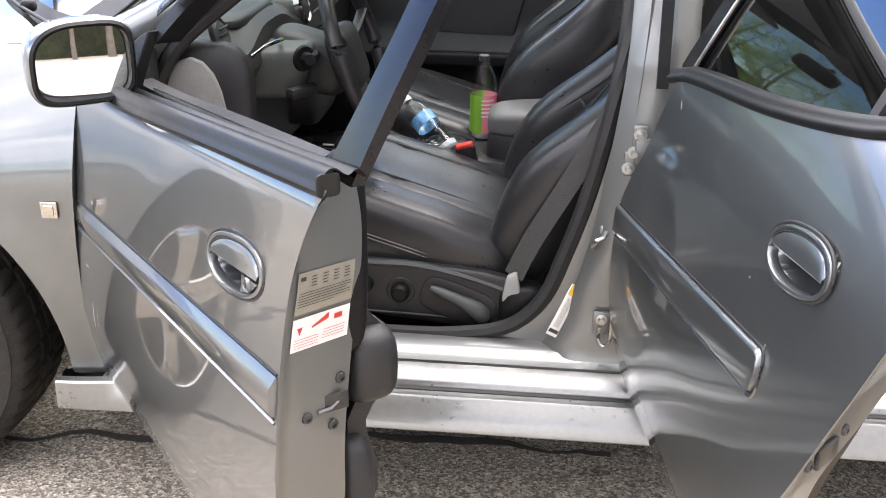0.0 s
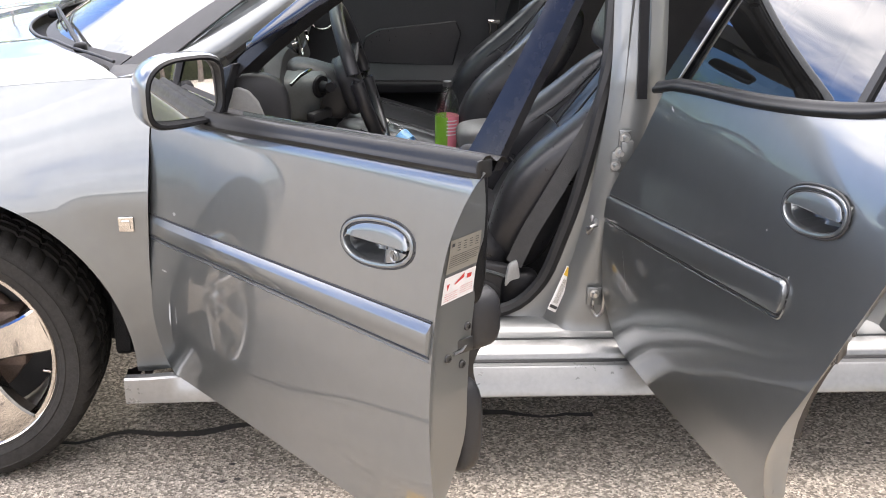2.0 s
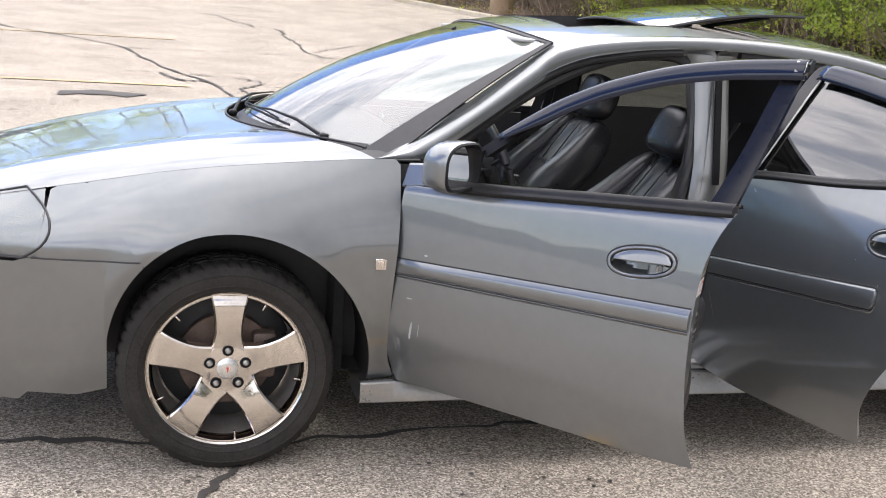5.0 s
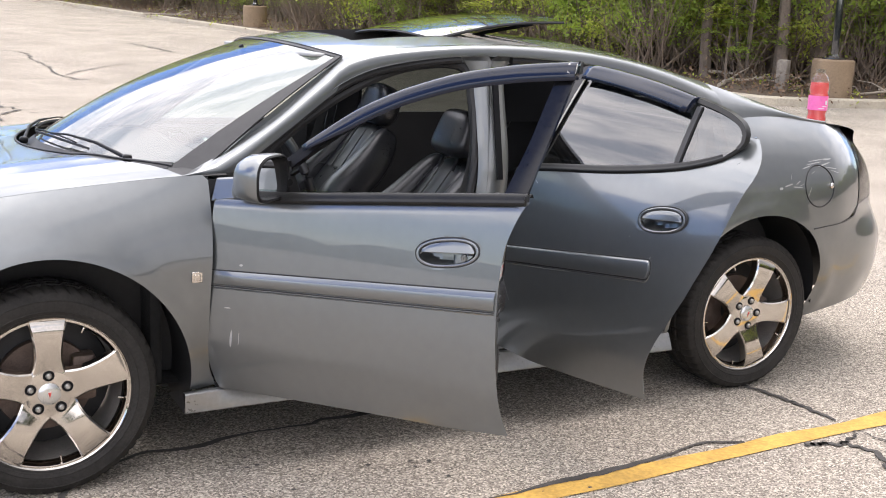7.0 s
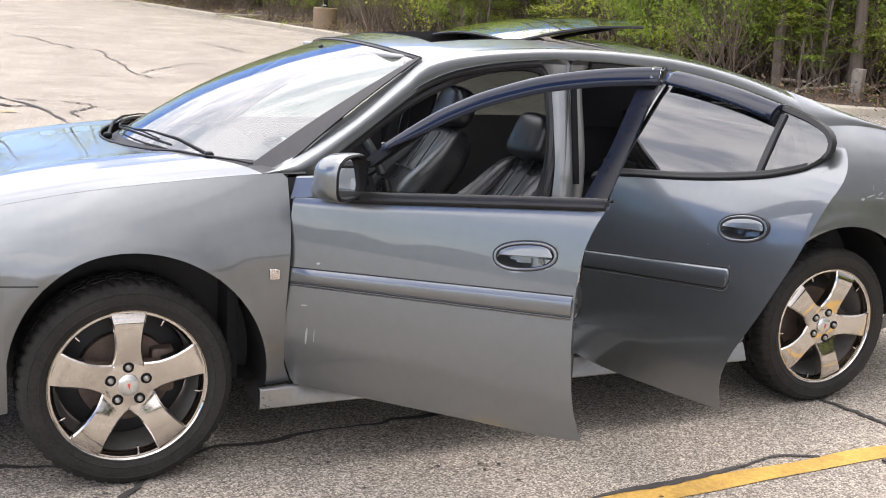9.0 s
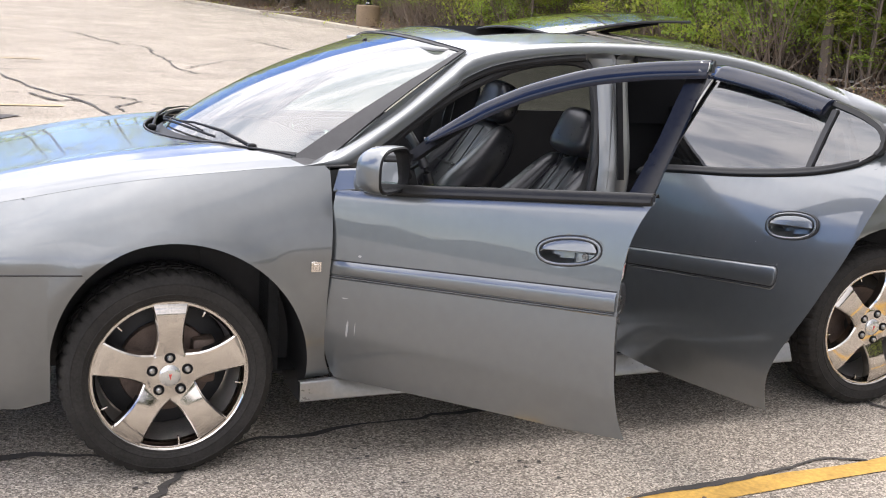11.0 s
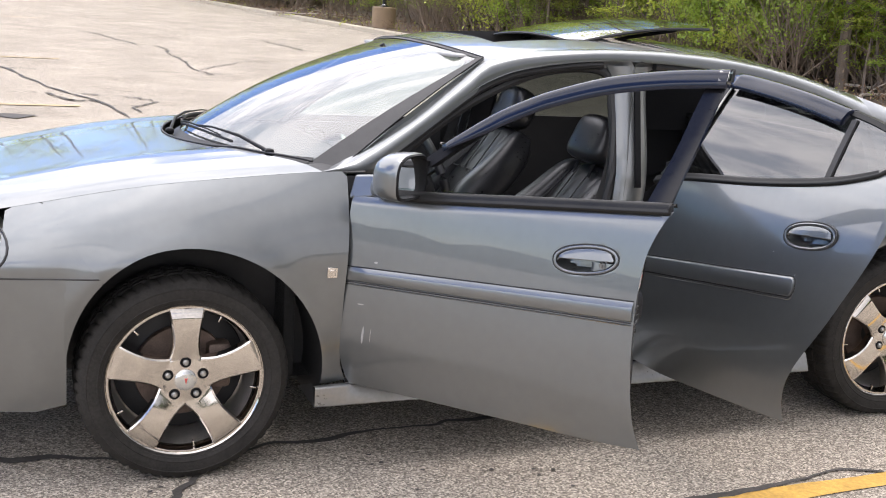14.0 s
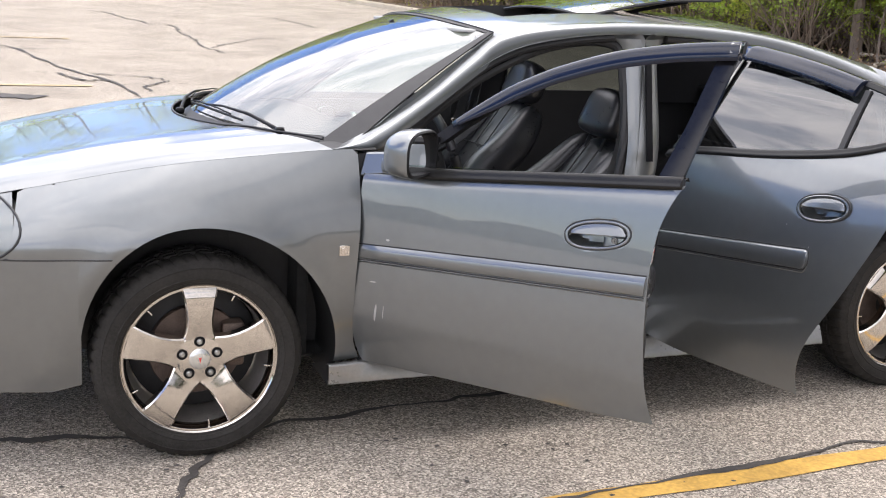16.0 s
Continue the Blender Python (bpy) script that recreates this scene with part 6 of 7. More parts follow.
part("lower_dash", blob((0.795, -0.400, 0.862), (0.13, 0.215, 0.122), 0.34, 10, lambda p: Vector((p.x + 0.25 * p.z, p.y * (1 - 0.14 * p.x), p.z + 0.10 * p.y))), PLASTIC_G, dash, "grey-green knee panel")
part("lamp_switch", turned([(0.0, 0.02), (0.014, 0.02), (0.016, 0.0), (0.027, -0.002), (0.030, -0.008)], 20, axis="x"), TRIM, dash).matrix_basis = pose(0.862, -0.49, 0.893, 0, 0, -38)
part("coin_tray", box((0.853, -0.497, 0.822), (0.03, 0.085, 0.026), 0.010, m=Matrix.Rotation(radians(-32), 4, "Z")), SEAL, dash)
part("column_shroud", blob((0.845, -0.365, 0.865), (0.20, 0.14, 0.13), 0.5, 8, m=Matrix.Rotation(radians(16), 4, "Y")), PLASTIC, dash)
part("instrument_hood", blob((0.66, -0.37, 0.968), (0.15, 0.34, 0.04), 0.5, 7), PLASTIC, dash)
part("stalk", tube([(0.80, -0.46, 0.930), (0.84, -0.60, 0.958), (0.82, -0.66, 0.955), (0.80, -0.70, 0.94)], 0.004, 6), CHROME, dash, "thin chrome lever")
part("stalk", tube([(0.87, -0.42, 0.895), (0.885, -0.50, 0.90), (0.885, -0.545, 0.903)], [0.008, 0.010, 0.013], 8), TRIM, dash)
part("stalk", tube([(0.87, -0.31, 0.895), (0.885, -0.24, 0.90), (0.885, -0.20, 0.903)], [0.008, 0.010, 0.013], 8), TRIM, dash)
part("dash_console", blob((0.735, 0.0, 0.80), (0.12, 0.30, 0.34), 0.3, 8, lambda p: Vector((p.x - 0.25 * p.z, p.y, p.z))), PLASTIC, dash)
part("radio", box((0.775, 0.0, 0.87), (0.02, 0.19, 0.10), 0.006, m=Matrix.Rotation(radians(-14), 4, "Y")), TRIM, dash)
part("radio_screen", box((0.789, 0.0, 0.888), (0.004, 0.11, 0.036), 0.002, m=Matrix.Rotation(radians(-14), 4, "Y")), material("grey_screen", (0.16, 0.18, 0.19), 0.15), dash)
for k in range(5):
    part("radio_button", box((0.786, -0.045 + 0.022 * k, 0.852), (0.006, 0.016, 0.009), 0.002, m=Matrix.Rotation(radians(-14), 4, "Y")), PLASTIC_G, dash)
for y in (-0.12, 0.12):
    part("centre_vent", turned([(0.0, 0.0), (0.036, 0.0), (0.040, 0.008), (0.046, 0.004), (0.047, -0.01)], 26, axis="x"), CHROME, dash).matrix_basis = pose(0.772, y, 0.945, 0, -14, 0)
part("side_vent_ring", tube([(0.745, 0.62 + 0.045 * math.cos(a), 0.915 + 0.045 * math.sin(a)) for a in np.linspace(0, 6.283, 29)[:-1]], 0.005, 6, closed=True), CHROME, dash)

sw = part("steering_wheel", tube([(0, 0.19 * math.cos(a), 0.19 * math.sin(a)) for a in np.linspace(0, 2 * math.pi, 57)[:-1]], 0.018, 10, closed=True), LEATHER, car, "black leather steering wheel")
sw.matrix_basis = pose(0.957, -0.365, 0.895, 0, -19, 0)
part("hub_pad", blob((-0.03, 0, -0.01), (0.06, 0.17, 0.15), 0.5, 7), PLASTIC, sw)
for a in (20, 160, 255, 285):
    c, s = math.cos(radians(a)), math.sin(radians(a))
    part("wheel_spoke", tube([(-0.02, 0.06 * c, 0.06 * s), (-0.008, 0.12 * c, 0.12 * s), (0, 0.185 * c, 0.185 * s)], 0.014, 8, r2=0.008), PLASTIC, sw)

console = part("console", blob((1.02, 0.0, 0.455), (0.66, 0.20, 0.20), 0.25, 9), PLASTIC, car, "charcoal centre console")
part("console_top", box((0.98, 0, 0.556), (0.44, 0.16, 0.008), 0.003), GLOSS, console)
for k in range(4):
    part("console_rib", box((1.03 + 0.016 * k, -0.02, 0.563), (0.006, 0.11, 0.006), 0.002), TRIM, console)
part("armrest", blob((1.415, 0.0, 0.652), (0.35, 0.18, 0.070), 0.4, 10, lambda p: Vector((p.x, p.y, p.z + 0.35 * p.x))), ARM, console, "padded armrest lid")
part("armrest_box", blob((1.42, 0.0, 0.52), (0.36, 0.16, 0.23), 0.25, 8), PLASTIC, console)
part("gear_lever", tube([(0.93, 0.0, 0.55), (0.955, 0.0, 0.62), (0.965, 0.0, 0.66)], [0.012, 0.012, 0.022], 10), LEATHER, console)
bk = part("belt_buckle", box((1.198, -0.135, 0.558), (0.052, 0.035, 0.085), 0.008, m=Matrix.Rotation(radians(-14), 4, "Y")), TRIM, console, "belt buckle with red button")
part("buckle_button", box((1.188, -0.137, 0.603), (0.044, 0.028, 0.012), 0.004, m=Matrix.Rotation(radians(-14), 4, "Y")), material("red_button", (0.62, 0.03, 0.02), 0.4), bk)
part("buckle_button", box((1.26, 0.135, 0.625), (0.024, 0.03, 0.012), 0.003), material("red_button_b", (0.62, 0.03, 0.02), 0.4), console)
part("cable", tube(curve_pts([(1.07, -0.02, 0.568), (1.10, -0.06, 0.60), (1.15, -0.06, 0.612), (1.19, -0.03, 0.59), (1.17, 0.02, 0.575)], 24), 0.0022, 6), INK, console)
part("white_cable", tube(curve_pts([(0.80, -0.06, 0.566), (0.92, -0.09, 0.572), (1.0, -0.085, 0.570), (1.09, -0.10, 0.574)], 20), 0.0028, 6), WHITE, console)

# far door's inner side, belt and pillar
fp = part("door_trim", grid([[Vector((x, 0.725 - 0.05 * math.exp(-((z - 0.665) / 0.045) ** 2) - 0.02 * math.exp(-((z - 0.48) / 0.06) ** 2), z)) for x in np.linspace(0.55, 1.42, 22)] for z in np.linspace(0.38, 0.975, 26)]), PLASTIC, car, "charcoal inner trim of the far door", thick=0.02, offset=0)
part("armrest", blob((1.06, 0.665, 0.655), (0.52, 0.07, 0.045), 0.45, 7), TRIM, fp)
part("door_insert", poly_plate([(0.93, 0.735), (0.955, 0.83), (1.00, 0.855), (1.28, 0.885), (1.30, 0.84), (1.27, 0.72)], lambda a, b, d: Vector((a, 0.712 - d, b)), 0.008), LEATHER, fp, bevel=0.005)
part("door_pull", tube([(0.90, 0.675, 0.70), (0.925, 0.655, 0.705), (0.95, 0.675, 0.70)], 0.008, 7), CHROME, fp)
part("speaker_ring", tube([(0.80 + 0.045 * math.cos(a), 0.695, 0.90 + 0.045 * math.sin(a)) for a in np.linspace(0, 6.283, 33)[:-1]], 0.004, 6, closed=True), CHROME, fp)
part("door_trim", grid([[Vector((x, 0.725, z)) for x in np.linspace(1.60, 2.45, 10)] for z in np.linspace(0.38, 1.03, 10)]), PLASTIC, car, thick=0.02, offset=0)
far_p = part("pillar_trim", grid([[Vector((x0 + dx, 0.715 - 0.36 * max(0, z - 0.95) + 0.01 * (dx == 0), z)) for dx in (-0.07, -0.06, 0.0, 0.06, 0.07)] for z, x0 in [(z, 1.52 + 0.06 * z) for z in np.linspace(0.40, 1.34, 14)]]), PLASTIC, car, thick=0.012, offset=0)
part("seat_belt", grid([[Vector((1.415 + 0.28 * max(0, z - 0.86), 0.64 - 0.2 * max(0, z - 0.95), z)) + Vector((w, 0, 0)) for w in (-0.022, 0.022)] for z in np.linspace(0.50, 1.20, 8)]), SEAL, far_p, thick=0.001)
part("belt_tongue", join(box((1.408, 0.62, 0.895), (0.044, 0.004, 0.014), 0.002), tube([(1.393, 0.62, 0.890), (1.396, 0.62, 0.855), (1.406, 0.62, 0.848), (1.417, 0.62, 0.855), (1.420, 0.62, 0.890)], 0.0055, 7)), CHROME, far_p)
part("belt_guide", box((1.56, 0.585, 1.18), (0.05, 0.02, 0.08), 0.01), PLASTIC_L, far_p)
# far side closed doors and windows
rows = [[side_point(x, z, 1) for z in np.linspace(0.30, 0.99, 18)] for x in np.linspace(0.50, 2.62, 40)]
part("door_skin", grid(rows), PAINT, car, thick=0.002, offset=0)
for x0, x1, m in ((0.66, 1.50, GLASS), (1.66, 2.52, FAR_TINT)):
    rows = []
    for x in np.linspace(x0, x1, 18):
        zt = smooth_table(OPEN_Z, x)
        rows.append([Vector((x, tumble(z), z)) for z in np.linspace(0.985, max(zt, 0.99), 8)])
    g_ob = part("side_window", grid(rows), m, car)
    g_ob.visible_shadow = False
part("window_frame", grid([[Vector((x, tumble(1.0) - 0.02, 0.97)), Vector((x, tumble(1.0) - 0.03, 1.0)), Vector((x, tumble(1.0), 1.0))] for x in np.linspace(0.62, 2.55, 12)]), SEAL, car)
rows = [[Vector((1.51 + 0.13 * k, tumble(z) - 0.002, z)) for k in (0, 1)] for z in np.linspace(0.98, 1.355, 6)]
part("pillar_panel", grid(rows), GLOSS, car)
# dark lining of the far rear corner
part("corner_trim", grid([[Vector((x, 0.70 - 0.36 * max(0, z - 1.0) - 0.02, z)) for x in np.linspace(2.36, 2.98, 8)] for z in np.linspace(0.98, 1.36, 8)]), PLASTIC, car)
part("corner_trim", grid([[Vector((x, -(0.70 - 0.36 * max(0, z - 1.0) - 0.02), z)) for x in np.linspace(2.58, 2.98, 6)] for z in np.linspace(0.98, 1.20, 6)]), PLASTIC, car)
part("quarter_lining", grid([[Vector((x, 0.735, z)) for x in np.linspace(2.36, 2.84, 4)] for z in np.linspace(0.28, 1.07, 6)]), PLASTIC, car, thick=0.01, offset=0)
# rear-view mirror
rvm = part("rear_view_mirror", blob((0.90, -0.02, 1.315), (0.035, 0.24, 0.065), 0.5, 6), TRIM, car)
part("mirror_stem", tube([(0.885, -0.02, 1.33), (0.865, -0.02, 1.365)], 0.01, 6), TRIM, rvm)
for y in (-0.36, 0.36):
    part("sun_visor", blob((1.03, y, 1.355), (0.16, 0.38, 0.018), 0.4, 5), PLASTIC_L, car)

# wipers, lying on the foot of the screen
foot = lambda y, up: shield_pt(y / 0.79, 0.045 + 0.02 * up) + Vector((-0.012, 0, 0.014 + 0.006 * up))
for y0, y1, yp in ((-0.42, 0.06, -0.62), (0.08, 0.62, 0.02)):
    ys_ = np.linspace(y0, y1, 16)
    blade = [foot(y, 0.4 + 0.5 * math.sin(math.pi * k / 15)) for k, y in enumerate(ys_)]
    pivot = Vector((cowl_x(yp) + 0.03, yp, bonnet_z(cowl_x(yp), yp) + 0.004))
    mid = (blade[7] + blade[8]) / 2 + Vector((-0.004, 0, 0.012))
    arm = part("wiper", tube([pivot, pivot.lerp(mid, 0.35) + Vector((-0.010, 0, 0.022)), pivot.lerp(mid, 0.75) + Vector((-0.006, 0, 0.016)), mid], [0.007, 0.006, 0.004, 0.004], 8), TRIM, car, "black windscreen wiper")
    part("wiper_blade", tube(blade, 0.003, 6, r2=0.005), SEAL, arm)
    part("wiper_frame", tube([blade[2] + Vector((-0.003, 0, 0.008)), blade[5] + Vector((-0.004, 0, 0.013)), mid, blade[11] + Vector((-0.004, 0, 0.013)), blade[14] + Vector((-0.003, 0, 0.008))], 0.003, 6), TRIM, arm)
    part("wiper_pivot", blob(tuple(pivot), (0.032, 0.032, 0.026), 0.7, 5), TRIM, arm)
part("cowl_lip", tube([(cowl_x(s * 0.8) + 0.004, s * 0.79, bonnet_z(cowl_x(s * 0.8), s * 0.78) + 0.002) for s in np.linspace(-0.97, 0.97, 50)], 0.004, 8), SEAL, car)


# ---- loose things in and on the car ----
def bottle(name, profile, liquid_to, label_z, c, tag, lab_mat, liq_mat, cap_mat, m=None):
    t = thing(name, tag, "bottle")
    shell = part("bottle_body", turned(profile, 28, axis="z"), pane("bottle_plastic", (0.88, 0.90, 0.90), 0.05), t, "clear plastic")
    shell.visible_shadow = False
    inner = [(max(r - 0.002, 0.0), h + 0.001) for r, h in profile if h <= liquid_to]
    inner.append((0.0, inner[-1][1]))
    part("drink", turned(inner, 24, axis="z"), liq_mat, t)
    rr = max(r for r, h in profile) + 0.0008
    part("wrapper", turned([(rr, label_z[0]), (rr, label_z[1])], 28, axis="z"), lab_mat, t)
    h = profile[-1][1]
    part("bottle_cap", turned([(0.0145, h - 0.016), (0.0148, h - 0.002), (0.013, h), (0.0, h)], 20, axis="z"), cap_mat, t)
    t.matrix_basis = m if m is not None else pose(*c)
    return t


SODA = [(0.0, 0.0), (0.028, 0.0), (0.034, 0.006), (0.036, 0.02), (0.0355, 0.05), (0.0355, 0.10), (0.0365, 0.135), (0.036, 0.152), (0.031, 0.175), (0.021, 0.196), (0.0135, 0.208), (0.0125, 0.216), (0.0125, 0.232)]
WRAP = bpy.data.materials.new("pink_green_wrapper")
WRAP.use_nodes = True
n_, l_ = WRAP.node_tree.nodes, WRAP.node_tree.links
co_, sx_, rp_, nz_, mx_ = n_.new("ShaderNodeTexCoord"), n_.new("ShaderNodeSeparateXYZ"), n_.new("ShaderNodeValToRGB"), n_.new("ShaderNodeTexNoise"), n_.new("ShaderNodeMath")
nz_.inputs["Scale"].default_value = 60
mx_.operation = "MULTIPLY_ADD"
mx_.inputs[1].default_value, mx_.inputs[2].default_value = 14.0, 0.36
rp_.color_ramp.interpolation = "CONSTANT"
rp_.color_ramp.elements[0].color, rp_.color_ramp.elements[0].position = (0.20, 0.42, 0.04, 1), 0.0
rp_.color_ramp.elements[1].color, rp_.color_ramp.elements[1].position = (0.80, 0.24, 0.30, 1), 0.36
l_.new(co_.outputs["Object"], sx_.inputs[0])
l_.new(sx_.outputs[0], mx_.inputs[0])
l_.new(mx_.outputs[0], rp_.inputs[0])
l_.new(rp_.outputs[0], n_["Principled BSDF"].inputs["Base Color"])
n_["Principled BSDF"].inputs["Roughness"].default_value = 0.35
soda = bottle("drink_bottle", SODA, 0.118, (0.018, 0.124), None, "clear soda bottle with pink and green wrapper on the console", WRAP, material("pale_drink", (0.75, 0.72, 0.70), 0.2), INK, pose(1.217, 0.12, 0.553))
for k in range(5):
    part("wrapper_line", turned([(0.0374, 0.110 - 0.011 * k), (0.0374, 0.1135 - 0.011 * k)], 10, axis="z", sweep=1.1), WHITE, soda).matrix_basis = pose(0, 0, 0, 0, 0, -95)
WATER = [(0.0, 0.0), (0.024, 0.0), (0.031, 0.006), (0.0325, 0.02), (0.030, 0.034), (0.0325, 0.05), (0.0315, 0.10), (0.032, 0.13), (0.028, 0.155), (0.018, 0.172), (0.0125, 0.180), (0.012, 0.200)]
bottle("water_bottle", WATER, 0.03, (0.095, 0.128), None, "crumpled clear water bottle with blue wrapper on the console", material("blue_wrapper", (0.20, 0.45, 0.75), 0.35, vary=0.6, scale=60), material("water", (0.7, 0.75, 0.78), 0.1), WHITE, Matrix.Translation((1.150, -0.105, 0.575)) @ Vector((-0.60, 0.42, 0.50)).to_track_quat("Z", "Y").to_matrix().to_4x4())
PINK = material("pink_drink", (0.85, 0.10, 0.09), 0.25, coat=0.3)
SPORT = [(0.0, 0.0), (0.030, 0.0), (0.036, 0.006), (0.037, 0.03), (0.034, 0.045), (0.037, 0.06), (0.037, 0.13), (0.034, 0.142), (0.037, 0.155), (0.036, 0.185), (0.028, 0.212), (0.018, 0.225), (0.018, 0.245)]
bz = smooth_table(SHOULDER_Z, 3.60) + 0.020
sport = bottle("sports_drink_bottle", [(r * 1.22, h * 1.06) for r, h in SPORT], 0.205, (0.068, 0.135), None, "pink sports drink bottle standing on the boot lid", material("pink_wrapper", (0.86, 0.16, 0.42), 0.4, vary=0.15, scale=50), PINK, pane("clear_cap", (0.8, 0.8, 0.8), 0.06), pose(3.585, -0.40, bz - 0.012))
for k, (dz, hgt, sw_) in enumerate(((0.075, 0.003, 0.7), (0.085, 0.003, 0.6), (0.095, 0.020, 0.35), (0.12, 0.004, 0.8))):
    part("wrapper_line", turned([(0.0463, dz), (0.0463, dz + hgt)], 10, axis="z", sweep=sw_), WHITE, sport).matrix_basis = pose(0, 0, 0, 0, 0, -130 + 20 * k)


# ---- ground ----
def ground_z(x, y):
    return 0.025 * max(0.0, y - 7.0) if y > 9 else 0.05 * max(0.0, (y - 5.0) / 4.0) ** 2


def asphalt_material():
    m = bpy.data.materials.new("worn_asphalt")
    m.use_nodes = True
    n, l = m.node_tree.nodes, m.node_tree.links
    p = n["Principled BSDF"]
    co = n.new("ShaderNodeTexCoord")
    vor = n.new("ShaderNodeTexVoronoi")
    vor.inputs["Scale"].default_value = 165
    r1 = n.new("ShaderNodeValToRGB")
    e = r1.color_ramp.elements
    e[0].position, e[0].color = 0.0, (0.14, 0.125, 0.106, 1)
    e[1].position, e[1].color = 1.0, (0.67, 0.60, 0.505, 1)
    for pos, c in ((0.3, (0.228, 0.201, 0.170, 1)), (0.6, (0.368, 0.325, 0.274, 1)), (0.85, (0.488, 0.434, 0.365, 1))):
        k = e.new(pos)
        k.color = c
    big = n.new("ShaderNodeTexNoise")
    big.inputs["Scale"].default_value, big.inputs["Detail"].default_value = 0.9, 8
    mr = n.new("ShaderNodeMapRange")
    mr.inputs[1].default_value, mr.inputs[2].default_value, mr.inputs[3].default_value, mr.inputs[4].default_value = 0.3, 0.7, 0.82, 1.12
    spot = n.new("ShaderNodeTexNoise")
    spot.inputs["Scale"].default_value, spot.inputs["Detail"].default_value = 5.5, 3
    sr = n.new("ShaderNodeMapRange")
    sr.inputs[1].default_value, sr.inputs[2].default_value, sr.inputs[3].default_value, sr.inputs[4].default_value = 0.66, 0.74, 1.0, 0.55
    mul = n.new("ShaderNodeMath")
    mul.operation = "MULTIPLY"
    sc = n.new("ShaderNodeVectorMath")
    sc.operation = "SCALE"
    bu = n.new("ShaderNodeBump")
    bu.inputs["Strength"].default_value, bu.inputs["Distance"].default_value = 0.4, 0.006
    l.new(co.outputs["Object"], vor.inputs["Vector"])
    l.new(co.outputs["Object"], big.inputs["Vector"])
    l.new(co.outputs["Object"], spot.inputs["Vector"])
    sep = n.new("ShaderNodeSeparateColor")
    l.new(vor.outputs["Color"], sep.inputs[0])
    l.new(sep.outputs[0], r1.inputs[0])
    l.new(big.outputs[0], mr.inputs[0])
    l.new(spot.outputs[0], sr.inputs[0])
    l.new(mr.outputs[0], mul.inputs[0])
    l.new(sr.outputs[0], mul.inputs[1])
    l.new(r1.outputs[0], sc.inputs[0])
    l.new(mul.outputs[0], sc.inputs["Scale"])
    l.new(sc.outputs[0], p.inputs["Base Color"])
    l.new(vor.outputs["Distance"], bu.inputs["Height"])
    l.new(bu.outputs[0], p.inputs["Normal"])
    p.inputs["Roughness"].default_value = 0.9
    p.inputs["Specular IOR Level"].default_value = 0.08
    return m


ASPHALT = asphalt_material()
CONCRETE = material("weathered_concrete", (0.42, 0.37, 0.29), 0.9, vary=0.25, scale=3.0, bump=0.6, bump_scale=60)
DIRT = material("leaf_litter", (0.095, 0.066, 0.044), 0.95, vary=0.55, scale=2.2, bump=1.0, bump_scale=14)
SEALANT = material("crack_sealant", (0.058, 0.052, 0.047), 0.8, vary=0.4, scale=9, bump=0.3, bump_scale=90)
LINE = material("yellow_road_paint", (0.56, 0.335, 0.075), 0.78, vary=0.32, scale=7.0, bump=0.5, bump_scale=130)
LINE_OLD = material("faded_yellow_paint", (0.42, 0.32, 0.18), 0.8, vary=0.25, scale=6.0)
xs = np.r_[np.linspace(-400, -40, 8), np.linspace(-30, 40, 36), np.linspace(60, 400, 8)]
ys = np.r_[np.linspace(-400, -20, 8), np.linspace(-15, 90, 60), np.linspace(100, 420, 8)]
tagged(part("ground", grid([[Vector((x, y, ground_z(x, y))) for y in ys] for x in xs]), ASPHALT), "worn pale asphalt car park with cracks", "ground", kind="structure")


def ribbon(pts, w, rise, wob=0.0):
    rows = []
    for i, p in enumerate(pts):
        d = (pts[min(i + 1, len(pts) - 1)] - pts[max(i - 1, 0)]).normalized()
        nrm = Vector((-d.y, d.x, 0))
        k = w * (1 + wob * noise.noise(Vector((p.x * 3.1, p.y * 3.1, 4.0))))
        rows.append([Vector((q.x, q.y, ground_z(q.x, q.y) + rise)) for q in (p + nrm * k, p - nrm * k)])
    return grid(rows)


def wander(pts, n, amp, seed):
    out = []
    for i, p in enumerate(curve_pts([(x, y, 0) for x, y in pts], n)):
        out.append(p + Vector((amp * noise.noise(Vector((i * 0.31, seed, 0))), amp * noise.noise(Vector((i * 0.31, seed, 7))), 0)))
    return out


line = tagged(part("parking_line", ribbon(wander([(0.6, -1.50), (1.4, -1.468), (2.0, -1.442), (3.1, -1.395), (6.0, -1.27)], 50, 0.012, 3), 0.048, 0.004, 0.3), LINE), "worn yellow painted bay line on asphalt", "road marking", kind="structure")
CRACKS = [
    ([(0.9, -1.475), (1.4, -1.428), (1.83, -1.395), (2.09, -1.352), (2.22, -1.325), (2.38, -1.378)], 0.011, 0.012),
    ([(2.80, -0.80), (2.84, -0.89), (2.88, -1.08), (2.89, -1.345)], 0.011, 0.02),
    ([(2.58, -1.48), (2.64, -1.50), (2.72, -1.53), (2.80, -1.50), (2.88, -1.455)], 0.013, 0.02),
    ([(2.72, -1.53), (2.78, -1.60), (2.74, -1.72), (2.6, -1.9), (2.45, -2.2)], 0.011, 0.03),
    ([(2.88, -1.455), (2.92, -1.58), (3.2, -1.66), (3.7, -1.62)], 0.010, 0.03),
    ([(0.08, -0.80), (0.04, -0.90), (-0.03, -0.98), (-0.12, -1.2), (-0.2, -1.6)], 0.014, 0.02),
    ([(-1.4, -0.60), (-0.5, -0.62), (-0.24, -0.67), (0.0, -0.72), (0.8, -0.62), (1.6, -0.60)], 0.014, 0.05),
]
